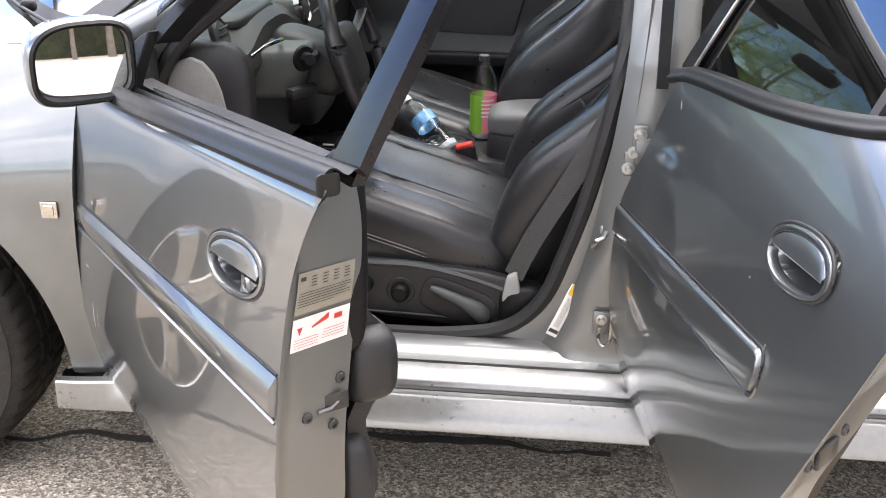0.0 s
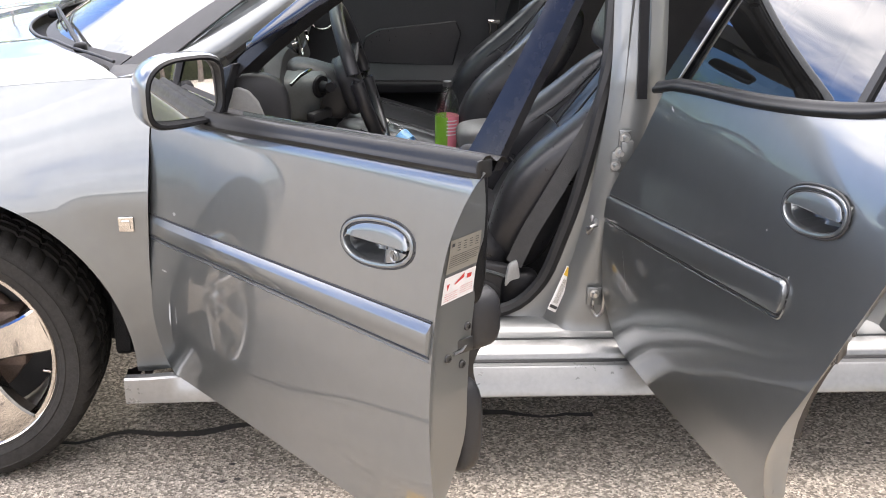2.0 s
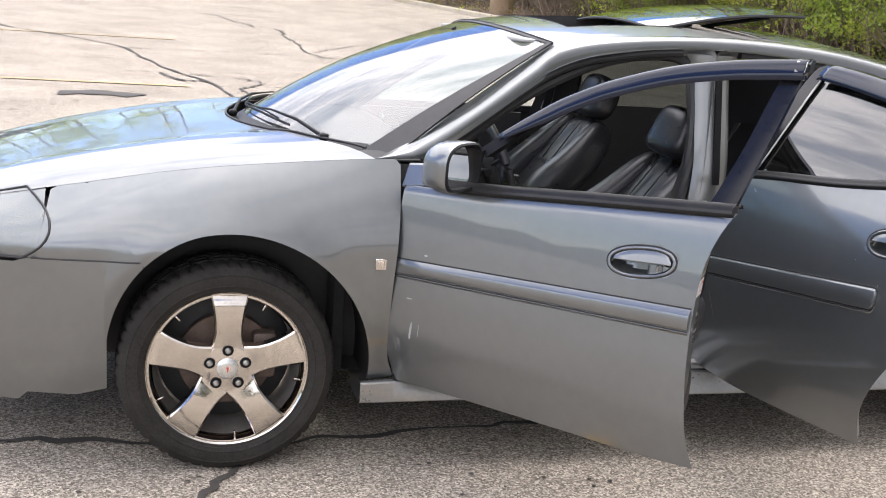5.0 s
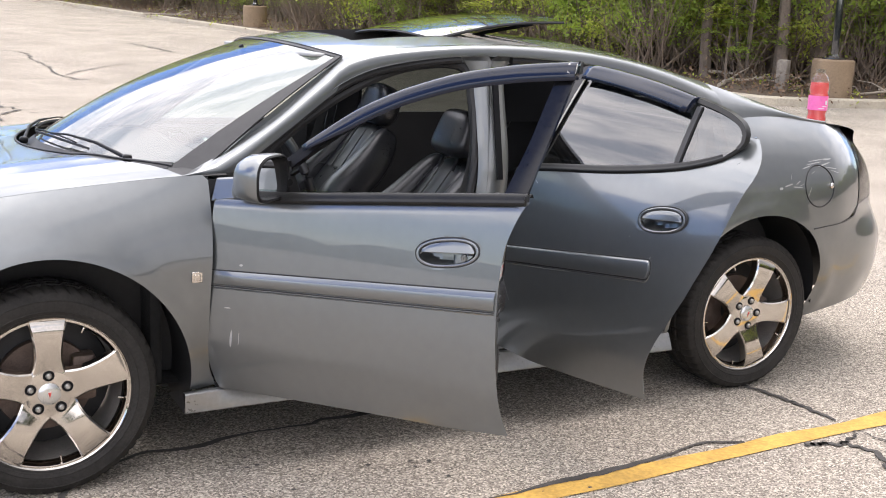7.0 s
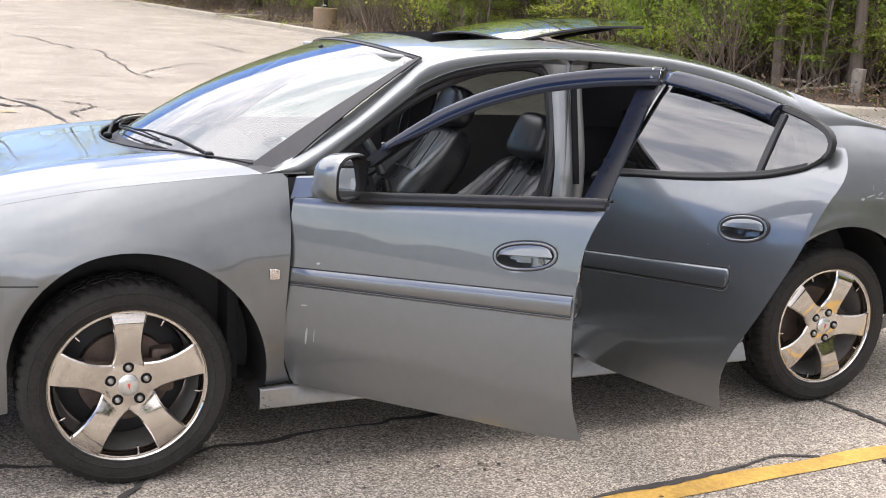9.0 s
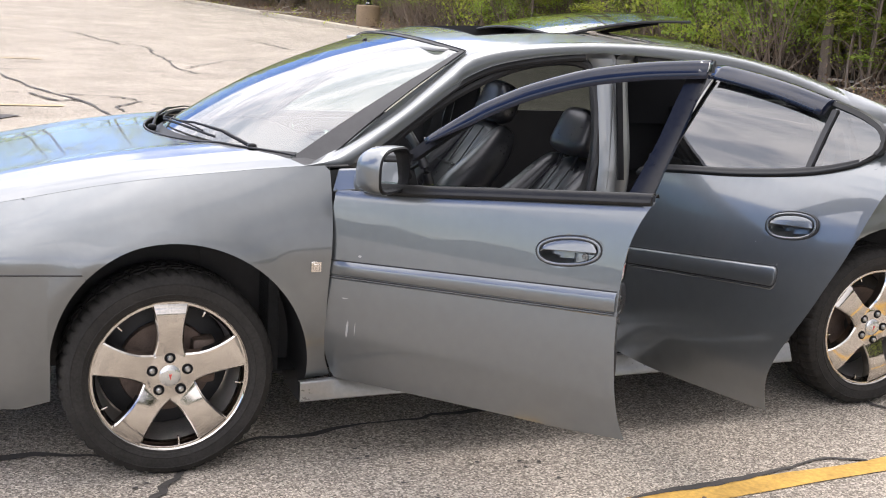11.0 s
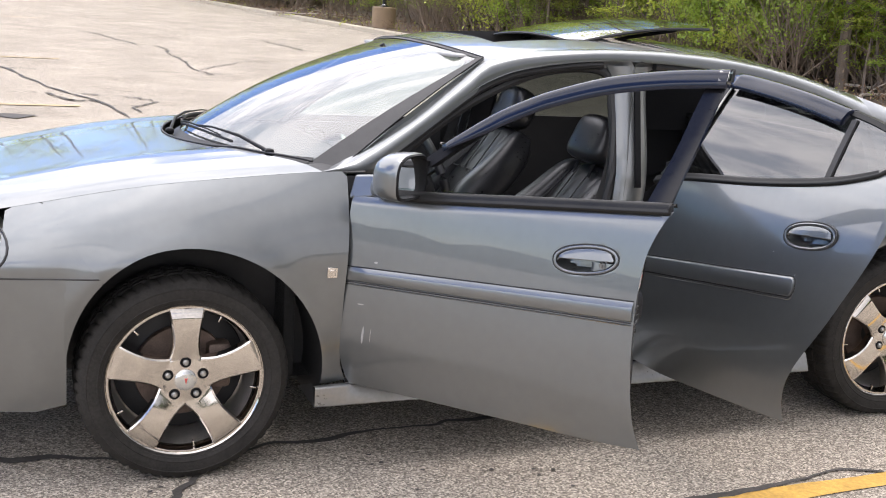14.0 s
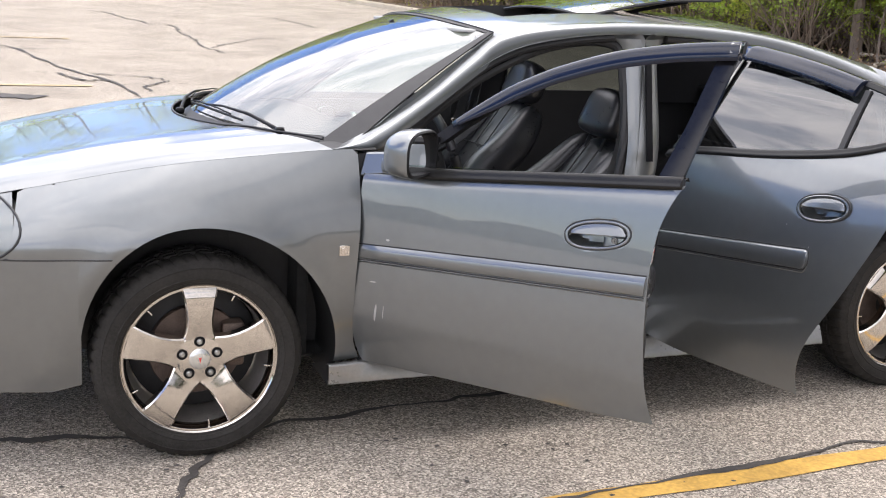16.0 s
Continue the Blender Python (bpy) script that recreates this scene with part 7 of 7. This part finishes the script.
FAR = [
    ([(-9, 22.5), (-4.5, 19.4), (-2.2, 16.9), (-0.84, 15.14), (-0.36, 13.51), (0.02, 12.0), (0.31, 11.19), (0.53, 10.63), (0.69, 9.87), (0.76, 9.41), (0.9, 8.4)], 0.042),
    ([(-0.06, 11.36), (0.05, 11.01), (0.25, 10.6), (0.41, 10.69), (0.53, 10.54)], 0.045),
    ([(0.33, 11.44), (0.71, 11.22), (0.99, 11.14), (1.25, 10.77), (0.92, 10.05), (0.97, 9.64)], 0.032),
    ([(-7, 15.2), (-3.5, 14.3), (-0.84, 14.7), (-0.27, 14.65), (0.79, 14.86), (1.53, 14.94), (2.66, 14.84), (3.46, 15.15), (5.5, 14.9)], 0.026),
    ([(1.7, 21.2), (2.46, 21.08), (2.5, 18.83), (2.54, 16.97), (2.49, 15.72), (2.7, 14.88)], 0.036),
    ([(-2.5, 27.5), (-0.6, 26.2), (0.71, 25.05), (1.34, 24.57), (1.69, 22.95), (2.05, 21.38)], 0.040),
    ([(3.2, 26.4), (4.73, 25.0), (5.48, 24.76), (5.85, 23.16), (6.02, 21.79)], 0.045),
    ([(2.6, 15.6), (2.96, 16.4), (3.49, 17.27), (3.84, 17.86), (5.0, 18.6)], 0.026),
    ([(-6, 34), (-1, 32.5), (3, 33.6), (8, 32)], 0.05),
    ([(-8, 44), (0, 43), (6, 44)], 0.06),
]
for pts, w, amp in CRACKS:
    tagged(part("asphalt_crack", ribbon(wander(pts, 70, amp, w * 900 + pts[0][0]), w * 0.85, 0.0055, 1.3), SEALANT), "dark tarred crack in the asphalt", "crack", "asphalt cracks", "structure")
for pts, w in FAR:
    tagged(part("asphalt_crack", ribbon(wander(pts, 90, 0.09, w * 900 + pts[0][1]), w * 0.52, 0.012, 1.3), SEALANT), "dark tarred crack in the asphalt", "crack", "asphalt cracks", "structure")
tagged(part("tar_patch", ribbon(wander([(-1.2, 8.95), (-0.95, 9.05), (-0.6, 9.05), (-0.35, 8.95)], 24, 0.06, 5), 0.13, 0.012, 1.2), SEALANT), "dark tar patch on the asphalt", "tar patch", kind="structure")
for y in (9.95, 16.6, 30.0):
    tagged(part("faded_bay_line", ribbon(wander([(-9, y), (-4, y + 0.05), (0.28, y + 0.12)], 12, 0.01, y), 0.06, 0.010, 0.2), LINE_OLD), "faded yellow bay line on asphalt", "road marking", kind="structure")

rng0 = random.Random(41)
bm = bmesh.new()
for k in range(46):
    x, y = rng0.uniform(-0.6, 2.6), rng0.uniform(-2.2, -0.75)
    if rng0.random() < 0.5:
        x, y = rng0.gauss(0.75, 0.35), rng0.gauss(-0.95, 0.18)
    r = rng0.uniform(0.002, 0.008)
    n_ = 9
    bm.faces.new([bm.verts.new((x + r * (1 + 0.35 * noise.noise(Vector((x * 9, y * 9, a * 1.7)))) * math.cos(a) * 1.3, y + r * (1 + 0.35 * noise.noise(Vector((x * 7, y * 7, a * 1.7)))) * math.sin(a), 0.0045)) for a in [2 * math.pi * j / n_ for j in range(n_)]])
me = bpy.data.meshes.new("oil_spots")
bm.to_mesh(me)
bm.free()
me.materials.append(SEALANT)
tagged(new("oil_spots", me), "small dark oil drips on the asphalt", "oil stain", kind="stuff")

# kerb, verge, lamp bases
KERB = curve_pts([(60, 6.5, 0), (30, 9.6, 0), (18.5, 10.45, 0), (15.4, 10.72, 0), (14.3, 11.15, 0), (13.9, 12.2, 0), (13.2, 17.5, 0), (11.4, 28, 0), (9.4, 45, 0), (7.5, 62, 0), (4, 95, 0)], 120)
rows, verge = [], []
for i, p in enumerate(KERB):
    d = (KERB[min(i + 1, 119)] - KERB[max(i - 1, 0)]).normalized()
    out = Vector((d.y, -d.x, 0))
    z = ground_z(p.x, p.y)
    rows.append([Vector((q.x, q.y, z + h)) for q, h in ((p, -0.02), (p + out * 0.015, 0.13), (p + out * 0.04, 0.155), (p + out * 0.30, 0.16), (p + out * 0.32, 0.12))])
    verge.append([Vector((q.x, q.y, z + h + 0.06 * noise.noise(q * 0.6))) for q, h in ((p + out * 0.28, 0.12), (p + out * 1.0, 0.15), (p + out * 2.5, 0.25), (p + out * 5, 0.6), (p + out * 9, 1.2), (p + out * 16, 2.0), (p + out * 40, 3.5))])
tagged(part("kerb", grid(rows), CONCRETE), "weathered pale concrete kerb along the car park", "kerb", kind="structure")
tagged(part("verge", grid(verge), DIRT), "brown leaf-littered verge behind the kerb", "verge", kind="structure")


BASE = material("tan_concrete", (0.258, 0.183, 0.115), 0.9, vary=0.22, scale=4.0, bump=0.5, bump_scale=60)


def lamp_post(x, y, r, h):
    z = ground_z(x, y)
    t = thing("lamp_post", "round concrete lamp base with a black post", "lamp post", "lamp posts")
    part("concrete_base", turned([(r * 1.0, -0.1), (r, 0.02), (r, h - 0.03), (r - 0.03, h), (0.0, h)], 32, axis="z"), BASE, t)
    part("post", turned([(0.11, h), (0.11, h + 0.06), (0.075, h + 0.10), (0.07, 7.5)], 16, axis="z"), GLOSS, t)
    part("base_plate", box((0, 0, h + 0.015), (0.32, 0.32, 0.03), 0.005), GLOSS, t)
    part("lamp_head", box((0.35, 0, 7.5), (0.7, 0.3, 0.12), 0.03), GLOSS, t)
    t.matrix_basis = pose(x, y, z)
    return t


lamp_post(16.45, 11.6, 0.40, 0.84)
lamp_post(11.75, 33.5, 0.42, 0.86)

stump = tagged(part("timber_post", box((0, 0, 0.31), (0.21, 0.21, 0.70), 0.02), material("weathered_timber", (0.22, 0.19, 0.155), 0.9, vary=0.4, scale=9, bump=0.8, bump_scale=30)), "short weathered grey timber post beside the lamp base", "post")
stump.matrix_basis = pose(15.9, 12.38, 0.24, 3, -4, 25)

# ---- wood behind the kerb ----
BARK = material("grey_brown_bark", (0.16, 0.125, 0.10), 0.95, vary=0.4, scale=5, bump=1.0, bump_scale=40)
TWIG = material("bare_twigs", (0.175, 0.132, 0.098), 0.95, vary=0.45, scale=4)


def leaf_material(name, c):
    m = material(name, c, 0.6, vary=0.35, scale=1.1)
    n, l = m.node_tree.nodes, m.node_tree.links
    tr, ad, o = n.new("ShaderNodeBsdfTranslucent"), n.new("ShaderNodeMixShader"), n["Material Output"]
    tr.inputs[0].default_value = (c[0] * 1.7, c[1] * 1.75, c[2] * 0.9, 1)
    ad.inputs[0].default_value = 0.45
    l.new(n["Principled BSDF"].outputs[0], ad.inputs[1])
    l.new(tr.outputs[0], ad.inputs[2])
    l.new(ad.outputs[0], o.inputs[0])
    return m


LEAF = leaf_material("spring_leaves", (0.21, 0.28, 0.05))
LEAF_B = leaf_material("yellow_green_leaves", (0.30, 0.33, 0.07))
rng = random.Random(5)


def leaves(centres, count, spread, size):
    vs, fs = [], []
    for c in centres:
        for _ in range(count):
            p = Vector((rng.gauss(0, spread), rng.gauss(0, spread), rng.gauss(0, spread * 0.7))) + c
            a, b = Vector((rng.uniform(-1, 1), rng.uniform(-1, 1), rng.uniform(-1, 1))).normalized(), Vector((rng.uniform(-1, 1), rng.uniform(-1, 1), rng.uniform(-0.6, 0.6))).normalized()
            b = (b - a * a.dot(b)).normalized()
            s = size * rng.uniform(0.6, 1.4)
            k = len(vs)
            vs += [p - a * s, p + b * s * 0.5, p + a * s, p - b * s * 0.5]
            fs.append((k, k + 1, k + 2, k + 3))
    me = bpy.data.meshes.new("crown")
    me.from_pydata(vs, [], fs)
    return me


def add_mesh(name, me, mat, parent):
    me.materials.append(mat)
    ob = new(name, me)
    ob.parent = parent
    return ob


def limb(bm, p, d, length, r, depth, tips):
    pts, rr = [p.copy()], [r]
    q, e = p.copy(), d.copy()
    steps = 6
    for i in range(steps):
        e = (e + Vector((rng.uniform(-0.25, 0.25), rng.uniform(-0.25, 0.25), rng.uniform(-0.05, 0.15)))).normalized()
        q = q + e * (length / steps)
        pts.append(q.copy())
        rr.append(r * (1 - 0.75 * (i + 1) / steps))
        if depth and i > 0:
            for _ in range(1 if depth == 1 else 2):
                f = (e * 0.5 + Vector((rng.uniform(-1, 1), rng.uniform(-1, 1), rng.uniform(-0.1, 0.6)))).normalized()
                limb(bm, q, f, length * rng.uniform(0.35, 0.55), rr[-1] * 0.6, depth - 1, tips)
        elif i >= 3:
            tips.append(q.copy())
    join(bm, tube(pts, rr, 5 if r < 0.05 else 8, cap=False))


def tree(h, r, seed, green, leafy):
    rng.seed(seed)
    t = thing("tree", "grey-brown woodland tree with thin spring leaves", "tree", "trees of the wood")
    bm, tips = bmesh.new(), []
    pts, rr = [], []
    sway = Vector((rng.uniform(-0.3, 0.3), rng.uniform(-0.3, 0.3), 0))
    for i in range(10):
        q = i / 9
        pts.append(Vector((sway.x * q * q + 0.06 * math.sin(i * 1.3), sway.y * q * q + 0.06 * math.cos(i * 1.7), h * q - 0.3)))
        rr.append(r * (1.35 - 0.35 * min(1, q * 6)) * (1 - 0.7 * q))
    join(bm, tube(pts, rr, 9, cap=False))
    for i in range(2, 10):
        for _ in range(2):
            a = rng.uniform(0, 6.28)
            limb(bm, pts[i], Vector((math.cos(a), math.sin(a), rng.uniform(0.0, 0.7))).normalized(), h * rng.uniform(0.16, 0.30), rr[i] * 0.45, 1, tips)
    part("trunk", bm, BARK, t)
    tips = rng.sample(tips, min(len(tips), leafy)) if leafy else []
    if tips:
        add_mesh("crown", leaves(tips, 26, 0.38, 0.075), green, t)
    return t


def shrub(seed, h, green, n):
    rng.seed(seed)
    t = thing("shrub", "tangled undergrowth shrub of bare stems and fresh leaves", "shrub", "undergrowth")
    bm, tips = bmesh.new(), []
    for _ in range(15):
        a = rng.uniform(0, 6.28)
        limb(bm, Vector((rng.uniform(-0.5, 0.5), rng.uniform(-0.5, 0.5), -0.1)), Vector((math.cos(a) * 0.6, math.sin(a) * 0.6, 1)).normalized(), h * rng.uniform(0.6, 1.1), 0.022, 1, tips)
    part("stem", bm, TWIG, t)
    if n:
        tips = rng.sample(tips, min(len(tips), n))
        add_mesh("crown", leaves(tips, 32, 0.18, 0.047), green, t)
    return t


def kerb_place(i, off):
    p = KERB[i]
    d = (KERB[min(i + 1, 119)] - KERB[max(i - 1, 0)]).normalized()
    q = p + Vector((d.y, -d.x, 0)) * off
    z = ground_z(p.x, p.y) + lerp_table([(0.28, 0.12), (1, 0.15), (2.5, 0.25), (5, 0.6), (9, 1.2), (16, 2.0), (40, 3.5)], off)
    return q.x, q.y, z


def sapling(seed, h, green):
    """A slender understorey tree whose level branches carry flat sprays of fresh leaves."""
    rng.seed(seed)
    t = thing("sapling", "slender sapling with level sprays of fresh yellow-green leaves", "sapling", "saplings of the wood")
    bm, vs, fs = bmesh.new(), [], []
    lean = Vector((rng.uniform(-0.12, 0.12), rng.uniform(-0.12, 0.12), 1))
    stem = [lean * (h * q) + Vector((0.05 * math.sin(q * 7), 0.05 * math.cos(q * 5), -0.1)) for q in np.linspace(0, 1, 9)]
    join(bm, tube(stem, [0.035 * (1.1 - q) for q in np.linspace(0, 1, 9)], 6, cap=False))
    for k in range(15):
        base = stem[0].lerp(stem[-1], 0.16 + 0.80 * k / 14)
        a, reach = rng.uniform(0, 6.28), h * rng.uniform(0.16, 0.34) * (1.1 - 0.5 * k / 14)
        out = Vector((math.cos(a), math.sin(a), 0))
        pts = [base + out * (reach * q) + Vector((0, 0, 0.22 * reach * math.sin(q * 2.4))) for q in np.linspace(0, 1, 6)]
        part("branch", tube(pts, [0.012 * (1.1 - q) for q in np.linspace(0, 1, 6)], 4, cap=False), BARK, t)
        for _ in range(int(150 * reach)):
            q = rng.uniform(0.25, 1.08)
            p = base + out * (reach * q) + Vector((-out.y, out.x, 0)) * rng.gauss(0, 0.20 * reach * (1.2 - 0.5 * q)) + Vector((0, 0, 0.22 * reach * math.sin(q * 2.4) + rng.gauss(0, 0.03)))
            b = rng.uniform(0, 6.28)
            d = Vector((math.cos(b), math.sin(b), rng.uniform(-0.5, 0.1))).normalized()
            w = d.cross(Vector((rng.uniform(-0.3, 0.3), rng.uniform(-0.3, 0.3), 1))).normalized()
            s, n0 = rng.uniform(0.035, 0.062), len(vs)
            vs += [p - d * s, p + w * s * 0.55, p + d * s, p - w * s * 0.55]
            fs.append((n0, n0 + 1, n0 + 2, n0 + 3))
    part("trunk", bm, BARK, t)
    me = bpy.data.meshes.new("crown")
    me.from_pydata(vs, [], fs)
    add_mesh("crown", me, green, t)
    return t


def fallen_branch(seed, length, r):
    rng.seed(seed)
    t = thing("fallen_branch", "bleached fallen branch lying on the leaf litter", "branch", "fallen branches")
    a = Vector((-length / 2, 0, 0))
    pts = [a]
    d = Vector((1, 0, 0.12))
    for k in range(10):
        d = (d + Vector((0, rng.uniform(-0.5, 0.5), rng.uniform(-0.16, 0.10)))).normalized()
        d.x = abs(d.x)
        p = pts[-1] + d * (length / 10)
        pts.append(Vector((p.x, p.y, max(p.z, 0.0))))
    bm = tube(pts, [r * (1 - 0.6 * k / 10) for k in range(11)], 6)
    for k in (3, 6):
        join(bm, tube([pts[k], pts[k] + Vector((0.22, 0.2 * (-1) ** k, 0.16)), pts[k] + Vector((0.5, 0.28 * (-1) ** k, 0.22))], [r * 0.5, r * 0.35, r * 0.15], 5))
    part("branch", bm, DEADWOOD, t)
    return t


DEADWOOD = material("bleached_deadwood", (0.34, 0.29, 0.235), 0.9, vary=0.3, scale=6, bump=0.5, bump_scale=60)
trees = [tree(11, 0.13, 11, LEAF, 150), tree(13, 0.17, 12, LEAF_B, 120), tree(9, 0.085, 13, LEAF, 140), tree(12, 0.11, 14, LEAF_B, 70)]
shrubs = [shrub(21, 2.4, LEAF, 70), shrub(22, 1.7, LEAF_B, 45), shrub(23, 3.0, LEAF, 130), shrub(24, 1.6, LEAF, 0), shrub(25, 2.4, LEAF, 14)]
rng.seed(77)
first = set()
for k in range(150):
    i = rng.randint(32, 112)
    off = rng.choice((3.2, 4.5, 6, 8, 10, 13, 16)) + rng.uniform(-0.9, 0.9)
    x, y, z = kerb_place(i, off)
    v = rng.randrange(4)
    m = pose(x, y, z - 0.05, 0, 0, rng.uniform(0, 360)) @ Matrix.Scale(rng.uniform(0.8, 1.2), 4)
    if v in first:
        o = copy_thing(trees[v], m)
        o.scale = m.to_scale()
    else:
        trees[v].matrix_basis = m
        first.add(v)
for i, off, sc in ((45, 4.2, 0.9), (48, 5.0, 1.1), (52, 4.0, 0.8)):
    x, y, z = kerb_place(i, off)
    m = pose(x, y, z - 0.05, 0, 0, 40 * i) @ Matrix.Scale(sc, 4)
    o = copy_thing(trees[i % 4], m)
    o.scale = m.to_scale()
first, placed = set(), 0
for k in range(400):
    i = rng.randint(33, 64) if k % 3 else rng.randint(66, 112)
    off = rng.uniform(1.1, 4.0) if k % 2 else rng.uniform(3.0, 9.0)
    x, y, z = kerb_place(i, off)
    if placed >= 295 or (off < 3.2 and min(math.hypot(x - 16.45, y - 11.6), math.hypot(x - 11.75, y - 33.5)) < 2.3):
        continue
    placed += 1
    v = rng.choice((0, 1, 2, 2, 3, 3, 3, 4, 4))
    m = pose(x, y, z - 0.03, 0, 0, rng.uniform(0, 360)) @ Matrix.Scale(rng.uniform(0.7, 1.25), 4)
    if v in first:
        o = copy_thing(shrubs[v], m)
        o.scale = m.to_scale()
    else:
        shrubs[v].matrix_basis = m
        first.add(v)
saplings = [sapling(51, 4.6, LEAF_B), sapling(52, 3.6, LEAF), sapling(53, 5.4, LEAF_B)]
rng.seed(15)
first = set()
for k in range(84):
    i = rng.randint(34, 58) if k < 54 else rng.randint(58, 108)
    x, y, z = kerb_place(i, rng.uniform(2.0, 5.5) if k % 3 else rng.uniform(1.4, 2.4))
    if min(math.hypot(x - 16.45, y - 11.6), math.hypot(x - 11.75, y - 33.5)) < 1.6:
        continue
    v = rng.randrange(3)
    m = pose(x, y, z - 0.05, 0, 0, rng.uniform(0, 360)) @ Matrix.Scale(rng.uniform(0.75, 1.15), 4)
    if v in first:
        o = copy_thing(saplings[v], m)
        o.scale = m.to_scale()
    else:
        saplings[v].matrix_basis = m
        first.add(v)
sticks = [fallen_branch(61, 1.9, 0.035), fallen_branch(62, 1.3, 0.022), fallen_branch(63, 2.6, 0.045)]
rng.seed(16)
for k in range(26):
    x, y, z = kerb_place(rng.randint(37, 62) if k < 18 else rng.randint(66, 100), rng.uniform(0.8, 2.6))
    m = pose(x, y, z + 0.05, rng.uniform(-8, 8), rng.uniform(-12, 6), rng.uniform(0, 360))
    if k < 3:
        sticks[k].matrix_basis = m
    else:
        copy_thing(sticks[k % 3], m)
m = pose(17.1, 17.1, 0.45, 0, 0, 70) @ Matrix.Scale(1.1, 4)
o = copy_thing(trees[1], m)
o.scale = m.to_scale()
# dead leaves and weeds along the verge
rng.seed(9)
cs = []
for k in range(2600):
    x, y, z = kerb_place(rng.randint(33, 112), abs(rng.gauss(0.8, 1.6)) + 0.35)
    cs.append(Vector((x + rng.uniform(-0.6, 0.6), y + rng.uniform(-0.8, 0.8), z + 0.03)))
me = leaves(cs, 9, 0.22, 0.036)
litter = add_mesh("leaf_litter", me, material("dead_leaves", (0.17, 0.108, 0.065), 0.9, vary=0.55, scale=1.5), None)
tagged(litter, "brown dead leaves scattered over the verge", "leaf litter", kind="stuff")
cs = cs[::6]
weeds = add_mesh("weeds", leaves(cs, 10, 0.10, 0.035), LEAF_B, None)
tagged(weeds, "small green weeds along the kerb", "weeds", kind="stuff")
# far wood that closes the view: a sheet with the shade put into its colour
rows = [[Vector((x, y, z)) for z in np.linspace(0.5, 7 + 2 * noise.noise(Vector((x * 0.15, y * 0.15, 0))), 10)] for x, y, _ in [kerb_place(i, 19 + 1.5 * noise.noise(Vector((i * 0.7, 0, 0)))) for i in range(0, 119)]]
tagged(part("backdrop_wood", grid(rows), material("shaded_wood", (0.030, 0.032, 0.016), 1.0, vary=0.7, scale=0.9, detail=8)), "dark sheet coloured as the shade in the wood's depth", "wood", kind="structure")
# trees beyond the far end of the car park and a low tree line all round
rng.seed(31)
for k in range(44):
    x, y = rng.uniform(-75, 8), rng.uniform(100, 124)
    m = pose(x, y, ground_z(x, y) - 0.2, 0, 0, rng.uniform(0, 360)) @ Matrix.Scale(rng.uniform(1.2, 1.6), 4)
    o = copy_thing(trees[k % 4], m)
    o.scale = m.to_scale()
# and the wood behind the boot, across the car park
for k in range(40):
    a = radians(-66 + 1.9 * k)
    r = rng.uniform(82, 94)
    x, y = 3 + r * math.cos(a), r * math.sin(a)
    m = pose(x, y, ground_z(x, y) - 0.2, 0, 0, rng.uniform(0, 360)) @ Matrix.Scale(rng.uniform(1.2, 1.6), 4)
    o = copy_thing(trees[k % 4], m)
    o.scale = m.to_scale()
# unseen sheet, shade in its colour, that darkens the rear quarter's reflection
rows = []
for i in range(91):
    a = radians(-72 + i)
    r = 98 + 4 * noise.noise(Vector((i * 0.3, 0, 5)))
    x, y = 3 + r * math.cos(a), r * math.sin(a)
    rows.append([Vector((x, y, ground_z(x, y) - 0.5 + (15 + 5 * noise.noise(Vector((i * 0.4, 2, 0)))) * min(1.0, i / 8, (90 - i) / 8) * q)) for q in np.linspace(0, 1, 6)])
tagged(part("backdrop_far_wood", grid(rows), bpy.data.materials["shaded_wood"]), "dark sheet coloured as shaded wood beyond the car park", "wood", kind="structure")
rows = []
for i in range(181):
    a = radians(2 * i)
    r = 165 + 6 * noise.noise(Vector((math.cos(a) * 5, math.sin(a) * 5, 3)))
    x, y = r * math.cos(a), r * math.sin(a)
    rows.append([Vector((x, y, ground_z(x, y) - 0.5 + (7 + 4 * noise.noise(Vector((math.cos(a) * 30, math.sin(a) * 30, 0)))) * q)) for q in np.linspace(0, 1, 4)])
tagged(part("backdrop_tree_line", grid(rows), material("far_tree_line", (0.05, 0.062, 0.035), 1.0, vary=0.5, scale=0.12, detail=8)), "far hazy tree line round the car park", "tree line", kind="structure")
